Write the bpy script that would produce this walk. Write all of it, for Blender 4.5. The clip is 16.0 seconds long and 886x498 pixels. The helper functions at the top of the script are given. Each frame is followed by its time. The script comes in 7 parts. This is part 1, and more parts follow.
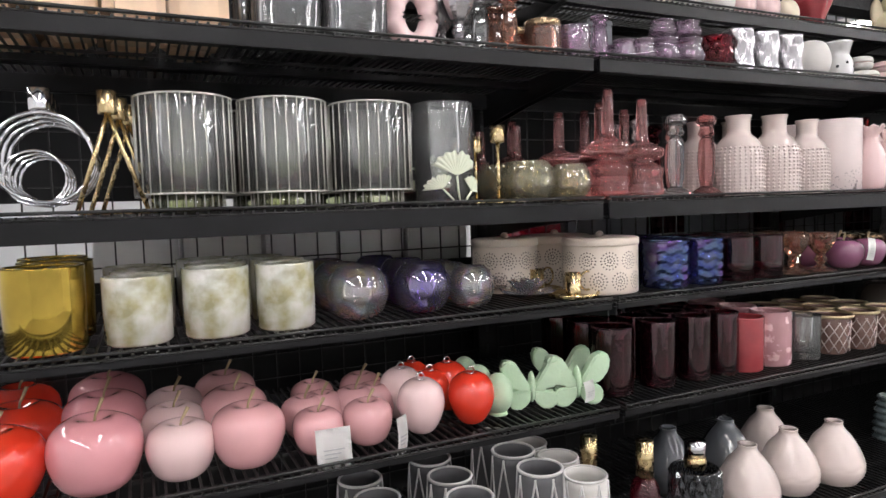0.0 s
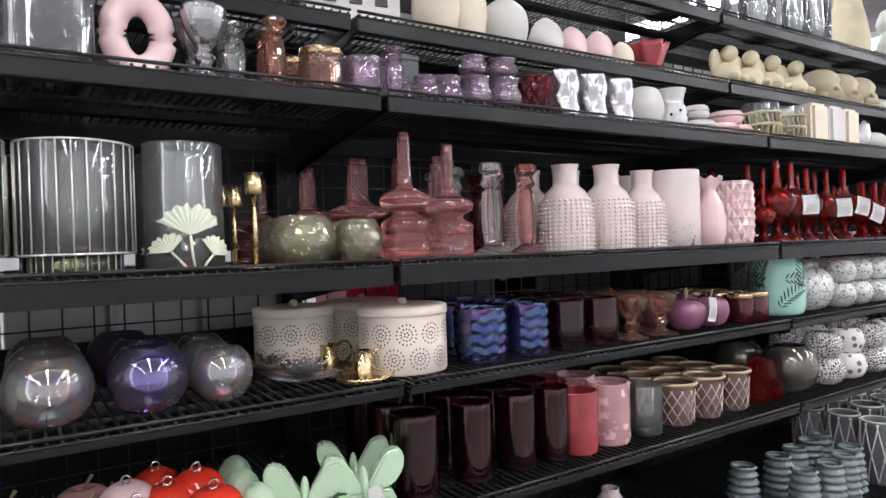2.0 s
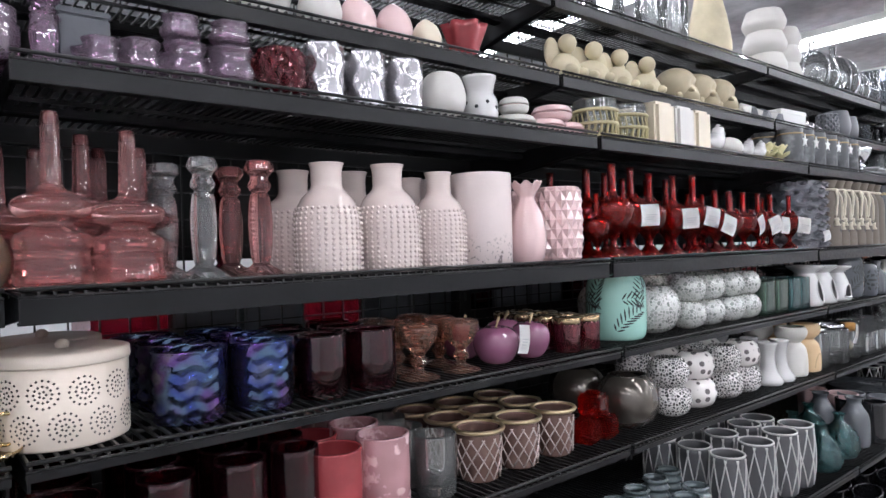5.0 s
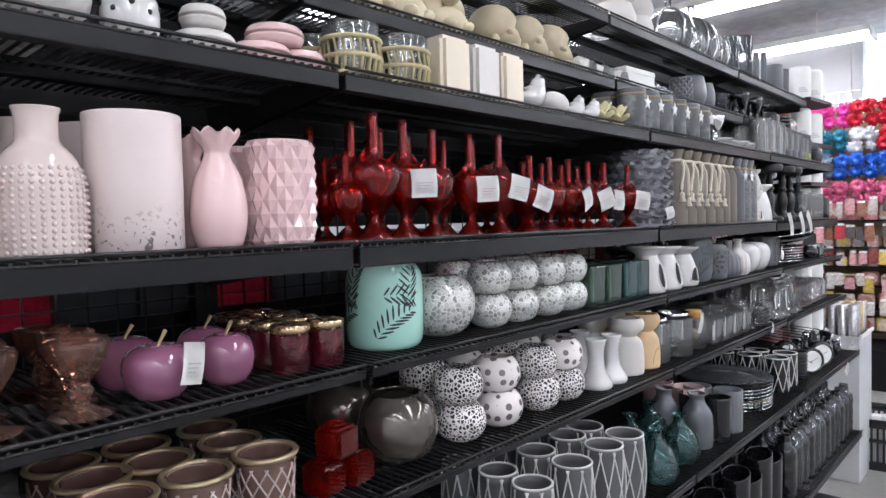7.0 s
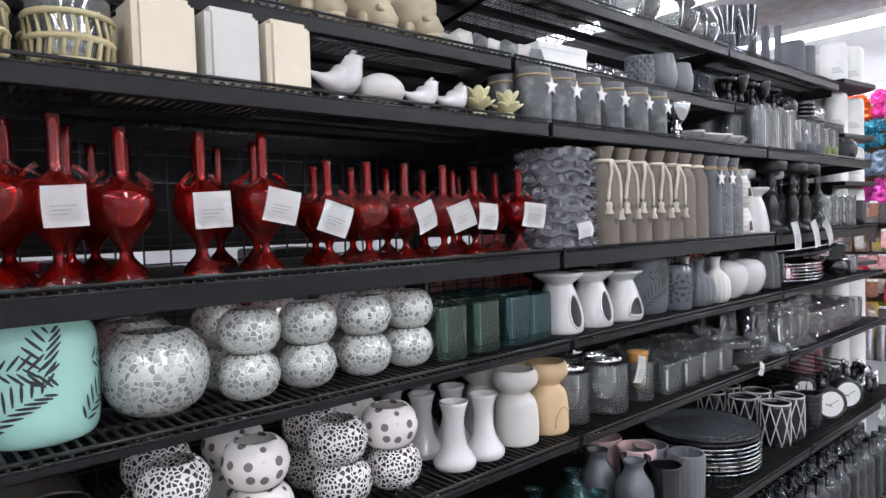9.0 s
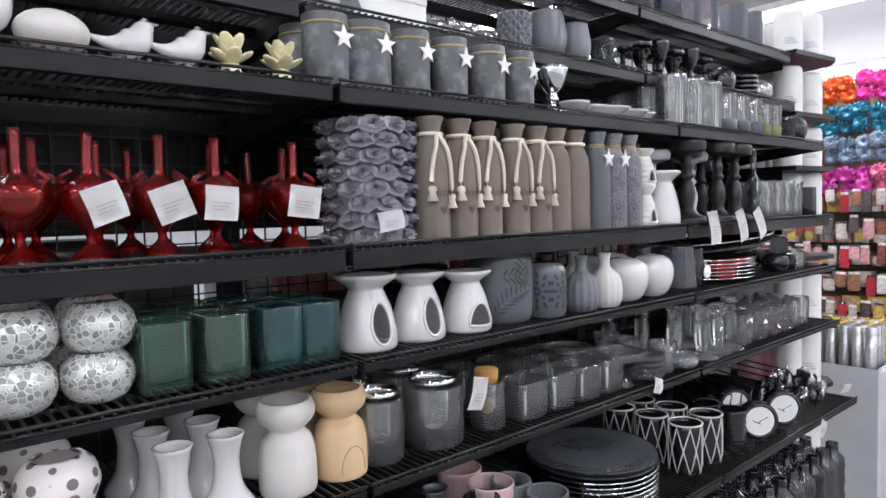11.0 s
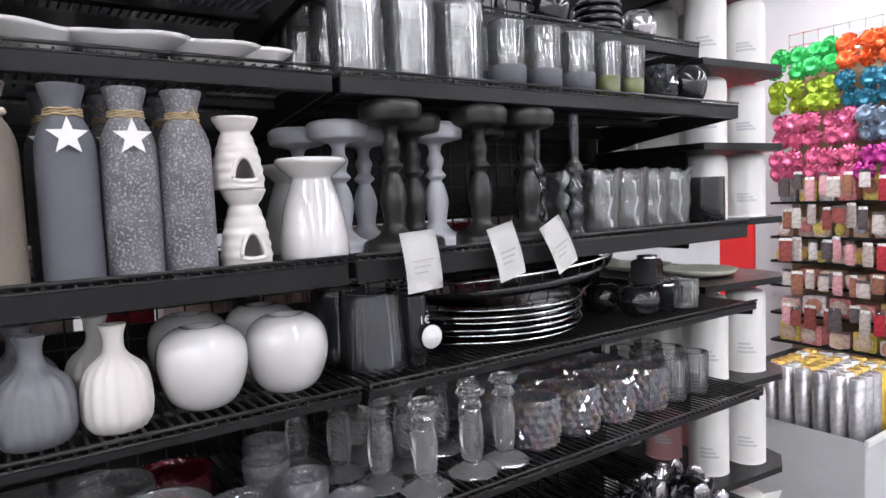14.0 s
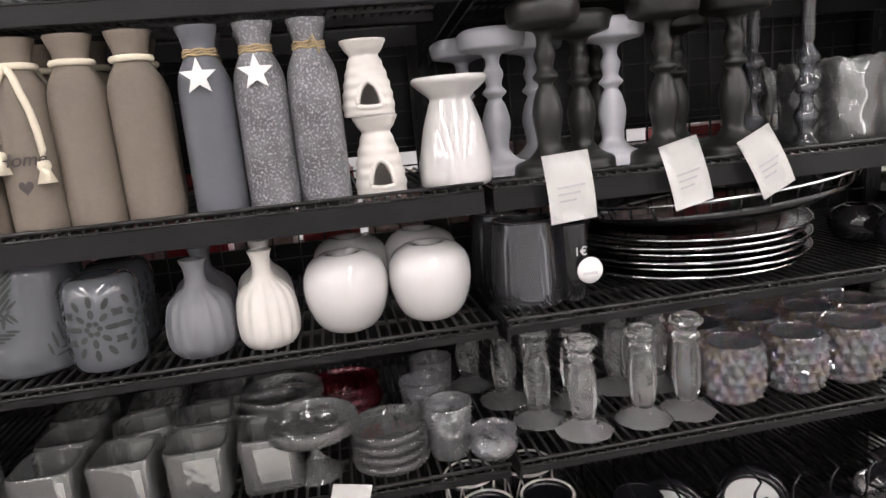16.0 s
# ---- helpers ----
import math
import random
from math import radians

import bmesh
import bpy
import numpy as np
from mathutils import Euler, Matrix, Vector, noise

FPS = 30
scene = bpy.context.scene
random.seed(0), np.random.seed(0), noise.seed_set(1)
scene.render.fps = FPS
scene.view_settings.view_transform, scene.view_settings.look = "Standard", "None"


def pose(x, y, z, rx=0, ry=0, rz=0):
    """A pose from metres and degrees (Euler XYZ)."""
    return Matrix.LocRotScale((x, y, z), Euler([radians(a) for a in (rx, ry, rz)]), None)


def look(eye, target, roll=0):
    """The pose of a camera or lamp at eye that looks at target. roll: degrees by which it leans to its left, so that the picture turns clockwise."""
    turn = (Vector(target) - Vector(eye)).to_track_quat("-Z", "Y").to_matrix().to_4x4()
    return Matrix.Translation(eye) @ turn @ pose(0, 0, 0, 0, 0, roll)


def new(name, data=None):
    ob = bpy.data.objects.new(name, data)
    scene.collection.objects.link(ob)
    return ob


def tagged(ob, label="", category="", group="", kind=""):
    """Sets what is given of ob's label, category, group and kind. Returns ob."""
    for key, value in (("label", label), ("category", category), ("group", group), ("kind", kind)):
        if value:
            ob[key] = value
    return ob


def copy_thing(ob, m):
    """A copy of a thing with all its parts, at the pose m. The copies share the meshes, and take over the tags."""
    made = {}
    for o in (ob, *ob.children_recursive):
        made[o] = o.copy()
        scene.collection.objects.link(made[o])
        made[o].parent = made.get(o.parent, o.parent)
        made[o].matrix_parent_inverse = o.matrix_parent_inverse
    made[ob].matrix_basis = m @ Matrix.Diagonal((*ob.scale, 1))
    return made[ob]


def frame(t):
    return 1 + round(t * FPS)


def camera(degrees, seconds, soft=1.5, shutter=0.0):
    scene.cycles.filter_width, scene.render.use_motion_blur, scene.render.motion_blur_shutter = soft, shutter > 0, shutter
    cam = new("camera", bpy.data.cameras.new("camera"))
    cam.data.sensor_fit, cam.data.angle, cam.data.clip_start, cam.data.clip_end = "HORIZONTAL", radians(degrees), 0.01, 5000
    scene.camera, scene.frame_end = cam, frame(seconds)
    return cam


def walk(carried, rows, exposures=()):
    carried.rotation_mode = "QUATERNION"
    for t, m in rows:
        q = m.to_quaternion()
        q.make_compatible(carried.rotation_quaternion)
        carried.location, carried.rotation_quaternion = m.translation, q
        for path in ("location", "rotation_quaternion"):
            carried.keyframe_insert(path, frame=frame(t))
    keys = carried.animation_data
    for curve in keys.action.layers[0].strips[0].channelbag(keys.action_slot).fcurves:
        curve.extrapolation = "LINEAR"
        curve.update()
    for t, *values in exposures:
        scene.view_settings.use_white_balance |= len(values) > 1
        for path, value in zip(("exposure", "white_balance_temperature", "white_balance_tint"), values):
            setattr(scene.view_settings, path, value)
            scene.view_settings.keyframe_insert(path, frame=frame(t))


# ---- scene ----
cam = camera(68.4, 16.0)
PATH = [
    (0, (-0.744, -0.913, 1.497), (0.098, 0.896, 1.365), -1.8),
    (0.5, (-0.717, -0.895, 1.525), (0.105, 0.923, 1.393), -1.3),
    (1, (-0.65, -0.863, 1.545), (0.169, 0.96, 1.465), -0.9),
    (1.5, (-0.552, -0.849, 1.528), (0.34, 0.942, 1.521), -1.1),
    (2, (-0.458, -0.834, 1.52), (0.626, 0.847, 1.512), -1.9),
    (2.5, (-0.353, -0.81, 1.53), (0.894, 0.753, 1.509), -2.0),
    (3, (-0.269, -0.789, 1.536), (1.055, 0.71, 1.532), -2.0),
    (5.5, (-0.006, -0.795, 1.53), (1.249, 0.763, 1.531), -1.7),
    (6, (0.098, -0.803, 1.529), (1.435, 0.684, 1.489), -1.3),
    (6.5, (0.237, -0.739, 1.522), (1.685, 0.639, 1.463), -1.7),
    (7, (0.396, -0.726, 1.527), (1.863, 0.631, 1.447), -1.5),
    (7.5, (0.579, -0.781, 1.532), (1.977, 0.648, 1.455), -1.7),
    (8, (0.743, -0.799, 1.54), (2.14, 0.63, 1.452), -1.8),
    (10.3, (1.269, -0.837, 1.573), (2.449, 0.776, 1.485), -1.4),
    (10.5, (1.319, -0.853, 1.571), (2.498, 0.759, 1.469), -1.3),
    (11, (1.464, -0.843, 1.551), (2.763, 0.673, 1.435), -1.6),
    (11.5, (1.649, -0.801, 1.56), (3.098, 0.569, 1.411), -0.8),
    (12, (1.859, -0.835, 1.564), (3.327, 0.514, 1.405), -0.5),
    (12.5, (2.058, -0.869, 1.581), (3.399, 0.601, 1.386), -0.7),
    (13, (2.255, -0.849, 1.574), (3.478, 0.718, 1.354), -1.4),
    (13.5, (2.43, -0.789, 1.565), (3.629, 0.8, 1.369), -2.4),
    (14, (2.604, -0.788, 1.575), (3.737, 0.853, 1.421), -2.3),
    (14.5, (2.742, -0.79, 1.61), (3.689, 0.957, 1.384), -2.4),
    (15, (2.818, -0.774, 1.577), (3.451, 1.108, 1.338), -4.1),
    (15.5, (2.817, -0.78, 1.594), (3.232, 1.143, 1.233), -5.0),
    (16, (2.81, -0.784, 1.593), (3.12, 1.149, 1.184), -5.3),
]
walk(cam, [(t, look(eye, target, roll)) for t, eye, target, roll in PATH], exposures=[(0.0, -0.08, 6350, 11), (2.0, -0.04, 6050, 11), (7.0, -0.14, 5850, 11), (13.5, 0.0, 5950, 13), (16.0, 0.15, 6600, 14)])

# ---- world and lights ----
world = bpy.data.worlds.new("world")
scene.world = world
world.use_nodes = True
world.node_tree.nodes["Background"].inputs[0].default_value = (0.75, 0.83, 1.0, 1)
world.node_tree.nodes["Background"].inputs[1].default_value = 0.25


# ---- materials ----
def node_mat(name):
    m = bpy.data.materials.new(name)
    m.use_nodes = True
    nt = m.node_tree
    return m, nt, nt.nodes["Principled BSDF"]


def add(nt, kind, **values):
    n = nt.nodes.new(kind)
    for k, v in values.items():
        n.inputs[k.replace("_", " ")].default_value = v
    return n


def ramp(nt, src, stops):
    r = nt.nodes.new("ShaderNodeValToRGB")
    while len(r.color_ramp.elements) < len(stops):
        r.color_ramp.elements.new(0.5)
    for e, (p, c) in zip(r.color_ramp.elements, stops):
        e.position, e.color = p, (*c, 1)
    nt.links.new(src, r.inputs[0])
    return r.outputs[0]


def coords(nt):
    return nt.nodes.new("ShaderNodeTexCoord").outputs["Object"]


def surface(name, color, rough=0.3, metal=0.0, vary=0.12, grain=60.0, bump=0.15, coat=0.0, spots=None, vary_scale=9.0):
    """Paint, ceramic, metal or wood: two scales of colour variation and a fine relief."""
    m, nt, p = node_mat(name)
    co = coords(nt)
    n1, n2 = add(nt, "ShaderNodeTexNoise", Scale=vary_scale, Detail=4.0), add(nt, "ShaderNodeTexNoise", Scale=grain, Detail=5.0)
    for n in (n1, n2):
        nt.links.new(co, n.inputs["Vector"])
    dark = tuple(c * (1 - vary) for c in color)
    light = tuple(min(1, c * (1 + vary * 0.6)) for c in color)
    out = ramp(nt, n1.outputs[0], [(0.3, dark), (0.7, light)])
    if spots:
        mix = nt.nodes.new("ShaderNodeMix")
        mix.data_type = "RGBA"
        soft = spots[2] if len(spots) > 2 else 0.06
        f = ramp(nt, n2.outputs[0], [(spots[1], (0, 0, 0)), (spots[1] + soft, (1, 1, 1))])
        nt.links.new(f, mix.inputs[0])
        nt.links.new(out, mix.inputs[6])
        mix.inputs[7].default_value = (*spots[0], 1)
        out = mix.outputs[2]
    nt.links.new(out, p.inputs["Base Color"])
    p.inputs["Metallic"].default_value = metal
    p.inputs["Coat Weight"].default_value = coat
    p.inputs["Coat Roughness"].default_value = 0.06
    r = ramp(nt, n2.outputs[0], [(0.3, (rough * 0.8,) * 3), (0.7, (min(1, rough * 1.25),) * 3)])
    nt.links.new(r, p.inputs["Roughness"])
    if bump:
        b = add(nt, "ShaderNodeBump", Strength=bump, Distance=0.002)
        nt.links.new(n2.outputs[0], b.inputs["Height"])
        nt.links.new(b.outputs[0], p.inputs["Normal"])
    return m


def glass(name, color, rough=0.02, facets=0.0, scale=60.0, ior=1.5, lustre=None, haze=0.1, body=None):
    """Blown glass with thin walls: tinted see-through, with a gloss that rises at the edges. haze: share of plain body
    colour that paints in caught light. lustre: colours of a metallic film.
    """
    m, nt, p = node_mat(name)
    nt.nodes.remove(p)
    t, g = nt.nodes.new("ShaderNodeBsdfTransparent"), nt.nodes.new("ShaderNodeBsdfGlossy")
    t.inputs[0].default_value = (*color, 1)
    g.inputs["Roughness"].default_value = rough
    f = add(nt, "ShaderNodeFresnel", IOR=ior)
    co = coords(nt)
    n = add(nt, "ShaderNodeTexNoise", Scale=28.0, Detail=2.0)
    nt.links.new(co, n.inputs["Vector"])
    height = n.outputs[0]
    if facets:
        v = add(nt, "ShaderNodeTexVoronoi", Scale=scale)
        nt.links.new(co, v.inputs["Vector"])
        height = v.outputs["Distance"]
    b = add(nt, "ShaderNodeBump", Strength=facets or 0.12, Distance=0.004)
    nt.links.new(height, b.inputs["Height"])
    for node in (g, f):
        nt.links.new(b.outputs[0], node.inputs["Normal"])
    if lustre:
        h = add(nt, "ShaderNodeTexNoise", Scale=22.0, Detail=1.0)
        nt.links.new(co, h.inputs["Vector"])
        nt.links.new(ramp(nt, h.outputs[0], [(0.3 + 0.4 * i / (len(lustre) - 1), c) for i, c in enumerate(lustre)]), g.inputs[0])
    mix = nt.nodes.new("ShaderNodeMixShader")
    nt.links.new(f.outputs[0], mix.inputs[0])
    nt.links.new(t.outputs[0], mix.inputs[1])
    nt.links.new(g.outputs[0], mix.inputs[2])
    # plain body colour mixed in for the brightness the glass would catch
    pale_body = nt.nodes.new("ShaderNodeBsdfPrincipled")
    pale_body.inputs["Base Color"].default_value = (*(body or color), 1)
    pale_body.inputs["Roughness"].default_value = 0.08
    film = add(nt, "ShaderNodeMixShader", Fac=haze)
    nt.links.new(mix.outputs[0], film.inputs[1])
    nt.links.new(pale_body.outputs[0], film.inputs[2])
    nt.links.new(film.outputs[0], nt.nodes["Material Output"].inputs[0])
    return m


def crystal(name, color, rough=0.01):
    """Solid pressed glass that bends the light."""
    m, nt, p = node_mat(name)
    p.inputs["Base Color"].default_value = (*color, 1)
    p.inputs["Transmission Weight"].default_value = 0.94
    p.inputs["IOR"].default_value = 1.48
    p.inputs["Roughness"].default_value = rough
    return m


def mosaic(name, piece_a, piece_b, grout, scale, width, rough=0.2, metal=0.3):
    m, nt, p = node_mat(name)
    co = coords(nt)
    e, c = add(nt, "ShaderNodeTexVoronoi", Scale=scale), add(nt, "ShaderNodeTexVoronoi", Scale=scale)
    e.feature = "DISTANCE_TO_EDGE"
    for v in (e, c):
        nt.links.new(co, v.inputs["Vector"])
    pieces = ramp(nt, c.outputs["Color"], [(0.3, piece_a), (0.7, piece_b)])
    f = ramp(nt, e.outputs[0], [(width, (0, 0, 0)), (width + 0.03, (1, 1, 1))])
    mix = nt.nodes.new("ShaderNodeMix")
    mix.data_type = "RGBA"
    nt.links.new(f, mix.inputs[0])
    mix.inputs[6].default_value = (*grout, 1)
    nt.links.new(pieces, mix.inputs[7])
    nt.links.new(mix.outputs[2], p.inputs["Base Color"])
    b = add(nt, "ShaderNodeBump", Strength=0.5, Distance=0.002)
    nt.links.new(f, b.inputs["Height"])
    nt.links.new(b.outputs[0], p.inputs["Normal"])
    p.inputs["Roughness"].default_value = rough
    p.inputs["Metallic"].default_value = metal
    return m


def dotted(name, base, dot, scale, size):
    m, nt, p = node_mat(name)
    v = add(nt, "ShaderNodeTexVoronoi", Scale=scale, Randomness=0.25)
    nt.links.new(coords(nt), v.inputs["Vector"])
    nt.links.new(ramp(nt, v.outputs["Distance"], [(size, dot), (size + 0.04, base)]), p.inputs["Base Color"])
    p.inputs["Roughness"].default_value = 0.25
    return m


def random_tint(name, colors, rough=0.35, metal=0.0, coat=0.0):
    m, nt, p = node_mat(name)
    o = nt.nodes.new("ShaderNodeObjectInfo")
    r = ramp(nt, o.outputs["Random"], [(i / len(colors), c) for i, c in enumerate(colors)])
    r.node.color_ramp.interpolation = "CONSTANT"
    n = add(nt, "ShaderNodeTexNoise", Scale=45.0, Detail=3.0)
    nt.links.new(coords(nt), n.inputs["Vector"])
    mix = nt.nodes.new("ShaderNodeMix")
    mix.data_type, mix.blend_type = "RGBA", "MULTIPLY"
    mix.inputs[0].default_value = 0.6
    nt.links.new(r, mix.inputs[6])
    nt.links.new(ramp(nt, n.outputs[0], [(0.35, (0.45, 0.42, 0.4)), (0.6, (1, 1, 1))]), mix.inputs[7])
    nt.links.new(mix.outputs[2], p.inputs["Base Color"])
    p.inputs["Roughness"].default_value, p.inputs["Metallic"].default_value = rough, metal
    p.inputs["Coat Weight"].default_value = coat
    return m


BLACK = surface("black_steel", (0.009, 0.009, 0.01), 0.36, 0.0, 0.3, 120, 0.1)
for m_ in (BLACK,):
    m_.node_tree.nodes["Principled BSDF"].inputs["Specular IOR Level"].default_value = 0.25
WIRE = surface("black_wire", (0.016, 0.016, 0.016), 0.32, 0.2, 0.3, 200, 0.1)
CER_WHITE = surface("white_glazed_ceramic", (0.58, 0.575, 0.565), 0.09, 0, 0.05, 40, 0.02, 1.0)
CER_MATT = surface("matt_white_ceramic", (0.62, 0.6, 0.565), 0.4, 0, 0.06, 90, 0.1)
CER_CREAM = surface("cream_wax", (0.72, 0.64, 0.5), 0.45, 0, 0.08, 60, 0.08)
CER_PINKISH = surface("pearl_pink_ceramic", (0.66, 0.56, 0.52), 0.16, 0, 0.06, 60, 0.03, 0.6)
CER_PINK = surface("pale_pink_ceramic", (0.74, 0.53, 0.52), 0.12, 0, 0.06, 60, 0.03, 0.5)
CER_ROSE = surface("rose_glaze", (0.68, 0.3, 0.33), 0.07, 0, 0.06, 60, 0.02, 0.8)
CER_BLUSH = surface("blush_glaze", (0.68, 0.36, 0.37), 0.07, 0, 0.06, 60, 0.02, 0.8)
CER_RED = surface("red_glaze", (0.75, 0.045, 0.02), 0.07, 0, 0.1, 60, 0.02, 0.8)
CER_PURPLE = surface("purple_glaze", (0.24, 0.09, 0.16), 0.07, 0, 0.1, 60, 0.02, 0.8)
CER_MINT = surface("mint_glaze", (0.36, 0.62, 0.53), 0.08, 0, 0.05, 60, 0.02, 0.6)
CER_GREEN = surface("pale_green_porous_stone", (0.5, 0.66, 0.46), 0.6, 0, 0.08, 160, 0.4)
CER_GREY = surface("grey_glaze", (0.1, 0.107, 0.118), 0.12, 0, 0.08, 60, 0.03, 0.5)
PALEGREY = surface("pale_grey_painted_wood", (0.42, 0.43, 0.46), 0.4, 0, 0.1, 70, 0.1)
CER_MGREY = surface("grey_matt_ceramic", (0.16, 0.165, 0.178), 0.35, 0, 0.08, 90, 0.1)
CER_BLACK = surface("black_glaze", (0.012, 0.012, 0.014), 0.12, 0, 0.2, 60, 0.03, 0.4)
LACQUER = surface("black_turned_wood", (0.01, 0.01, 0.009), 0.36, 0, 0.3, 50, 0.1)
TAUPE = surface("taupe_frosted_coating", (0.165, 0.138, 0.11), 0.62, 0, 0.1, 200, 0.2)
FROST = surface("grey_bottle_with_white_frost", (0.13, 0.13, 0.14), 0.5, 0, 0.55, 330, 0.3, 0, ((0.42, 0.42, 0.44), 0.5, 0.25), 26)
FROSTJAR = surface("grey_frosted_jar", (0.11, 0.115, 0.12), 0.35, 0, 0.35, 45, 0.2, 0, ((0.28, 0.29, 0.3), 0.48, 0.3))
SMOOTHGREY = surface("slate_grey_coating", (0.1, 0.105, 0.12), 0.5, 0, 0.12, 150, 0.1)
ROPE = surface("cotton_rope", (0.72, 0.66, 0.53), 0.85, 0, 0.15, 400, 0.6)
TWINE = surface("jute_twine", (0.42, 0.32, 0.18), 0.9, 0, 0.2, 400, 0.6)
PAPER = surface("white_card", (0.8, 0.8, 0.78), 0.6, 0, 0.05, 80, 0.05)
INK = surface("dark_print", (0.06, 0.05, 0.05), 0.6, 0, 0.1, 80, 0)
WOOD = surface("pale_bare_wood", (0.66, 0.47, 0.27), 0.5, 0, 0.18, 30, 0.2)
CORK = surface("orange_cork_stopper", (0.55, 0.28, 0.08), 0.7, 0, 0.2, 200, 0.4)
GOLD = surface("brass", (0.62, 0.48, 0.26), 0.25, 1, 0.1, 90, 0.05)
SILVER = surface("polished_silver", (0.78, 0.78, 0.8), 0.1, 1, 0.1, 30, 0.05)
GOLDGLASS = surface("gold_mercury_glass", (0.6, 0.42, 0.08), 0.1, 0.9, 0.5, 30, 0.2)
FROSTED = surface("marbled_pearl_lustre_glass", (0.5, 0.47, 0.26), 0.16, 0.3, 0.45, 22, 0.15, 0.6, ((0.8, 0.8, 0.76), 0.38, 0.26), 16)
MERCURY = surface("brown_crackled_mercury_glass", (0.16, 0.14, 0.12), 0.12, 0.6, 0.5, 50, 0.3, 0.4)
SILVERLUSTRE = surface("silver_lustre", (0.6, 0.58, 0.6), 0.14, 0.85, 0.5, 70, 0.5)
STONE = surface("cast_stone", (0.62, 0.55, 0.38), 0.7, 0, 0.25, 90, 0.4)
BONE = surface("aged_bone_resin", (0.5, 0.43, 0.29), 0.45, 0, 0.35, 70, 0.3)
SALT = surface("apricot_alabaster", (0.8, 0.58, 0.4), 0.35, 0, 0.3, 12, 0.1)
# dark colour painted as the shade inside holes that are not cut
HOLESHADE = surface("painted_hole_shade", (0.025, 0.03, 0.03), 0.7, 0, 0.1, 50, 0)
GREYROSE = surface("grey_satin_petals", (0.36, 0.36, 0.39), 0.55, 0, 0.15, 100, 0.2)
TIN = surface("cream_lacquered_tin", (0.7, 0.61, 0.52), 0.35, 0, 0.06, 60, 0.05)
PETAL = surface("yellow_white_petals", (0.75, 0.7, 0.42), 0.5, 0, 0.15, 60, 0.1)
GLASS = glass("clear_glass", (0.96, 0.97, 0.965), ior=1.9, haze=0.055)
HAZYGLASS = glass("hazy_inner_glass", (0.92, 0.94, 0.85), ior=1.6, haze=0.13)
GLASSLIME = glass("clear_glass_lime_tint", (0.9, 0.94, 0.72), ior=1.7, haze=0.07)
CRYSTAL = glass("cut_crystal", (0.93, 0.94, 0.96), 0.03, 0.9, 90, 1.9, haze=0.08)
SOLIDGLASS = crystal("pressed_clear_glass", (0.97, 0.98, 0.98))
SOLIDPINK = crystal("pressed_rose_glass", (0.85, 0.45, 0.44))
SMOKE = glass("smoked_glass", (0.55, 0.57, 0.6), ior=1.8, haze=0.03)
REDGLASS = glass("ruby_glass", (0.88, 0.07, 0.05), ior=1.6, haze=0.06, body=(0.75, 0.03, 0.015))
LILAC = glass("lilac_glass", (0.84, 0.68, 0.82), 0.03, 0.3, 70, 1.9, haze=0.09)
PLUM = glass("plum_glass", (0.42, 0.08, 0.13), ior=1.7, haze=0.05, body=(0.12, 0.015, 0.03))
AMBERPINK = glass("peach_glass", (0.93, 0.62, 0.5), ior=1.7, haze=0.06)
TEALGLASS = glass("teal_glass", (0.3, 0.62, 0.62), ior=1.7, haze=0.04)
GREENGLASS = glass("bottle_green_glass", (0.48, 0.7, 0.56), ior=1.7, haze=0.04)
BERRY = glass("berry_glass", (0.6, 0.14, 0.2), 0.05, 0.3, 60, 1.7, haze=0.1, body=(0.35, 0.04, 0.07))
ROSEFROST = surface("rose_frosted_glass", (0.55, 0.3, 0.32), 0.25, 0.1, 0.3, 45, 0.3, 0.4, ((0.72, 0.5, 0.52), 0.57))
REDFROST = surface("red_lustre_glass", (0.4, 0.06, 0.07), 0.2, 0.2, 0.4, 45, 0.3, 0.4)
LIMEMOSS = surface("lime_glitter", (0.5, 0.58, 0.05), 0.4, 0.2, 0.4, 300, 0.6)
NUGGET = glass("champagne_nugget_glass", (0.9, 0.86, 0.66), 0.05, 1.0, 75, 2.0, haze=0.1)
IRIDESC = glass("iridescent_glass", (0.78, 0.74, 0.9), 0.04, ior=2.2, haze=0.03, lustre=[(0.95, 0.85, 1.0), (0.6, 0.55, 1.0), (0.95, 0.95, 1.0), (0.85, 0.6, 0.95)])
IRIBLUE = glass("iridescent_blue_glass", (0.3, 0.26, 0.36), 0.06, ior=2.9, haze=0.03, lustre=[(0.75, 0.85, 0.9), (0.12, 0.2, 0.9), (0.35, 0.6, 0.8), (0.45, 0.12, 0.8), (0.8, 0.85, 0.9)])
IRICLEAR = glass("pearl_lustre_glass", (0.9, 0.89, 0.88), 0.03, ior=2.2, haze=0.07, lustre=[(1.0, 0.95, 0.85), (0.8, 0.9, 1.0), (1.0, 0.8, 0.95), (1.0, 0.9, 0.65), (0.75, 0.7, 1.0)])
MOSAIC = mosaic("mirror_mosaic", (0.24, 0.26, 0.24), (0.58, 0.6, 0.57), (0.68, 0.68, 0.65), 125, 0.07)
CRACKLE = mosaic("black_white_crackle", (0.02, 0.02, 0.02), (0.05, 0.05, 0.05), (0.75, 0.72, 0.7), 150, 0.12, 0.25, 0)
DOTS = dotted("white_with_grey_dots", (0.75, 0.71, 0.68), (0.17, 0.15, 0.15), 48, 0.3)
SPECKLE = surface("pale_pink_matt_glaze", (0.72, 0.62, 0.6), 0.35, 0, 0.05, 160, 0.1, 0, ((0.2, 0.16, 0.16), 0.57))
nt_ = SPECKLE.node_tree
low = nt_.nodes.new("ShaderNodeSeparateXYZ")
nt_.links.new(coords(nt_), low.inputs[0])
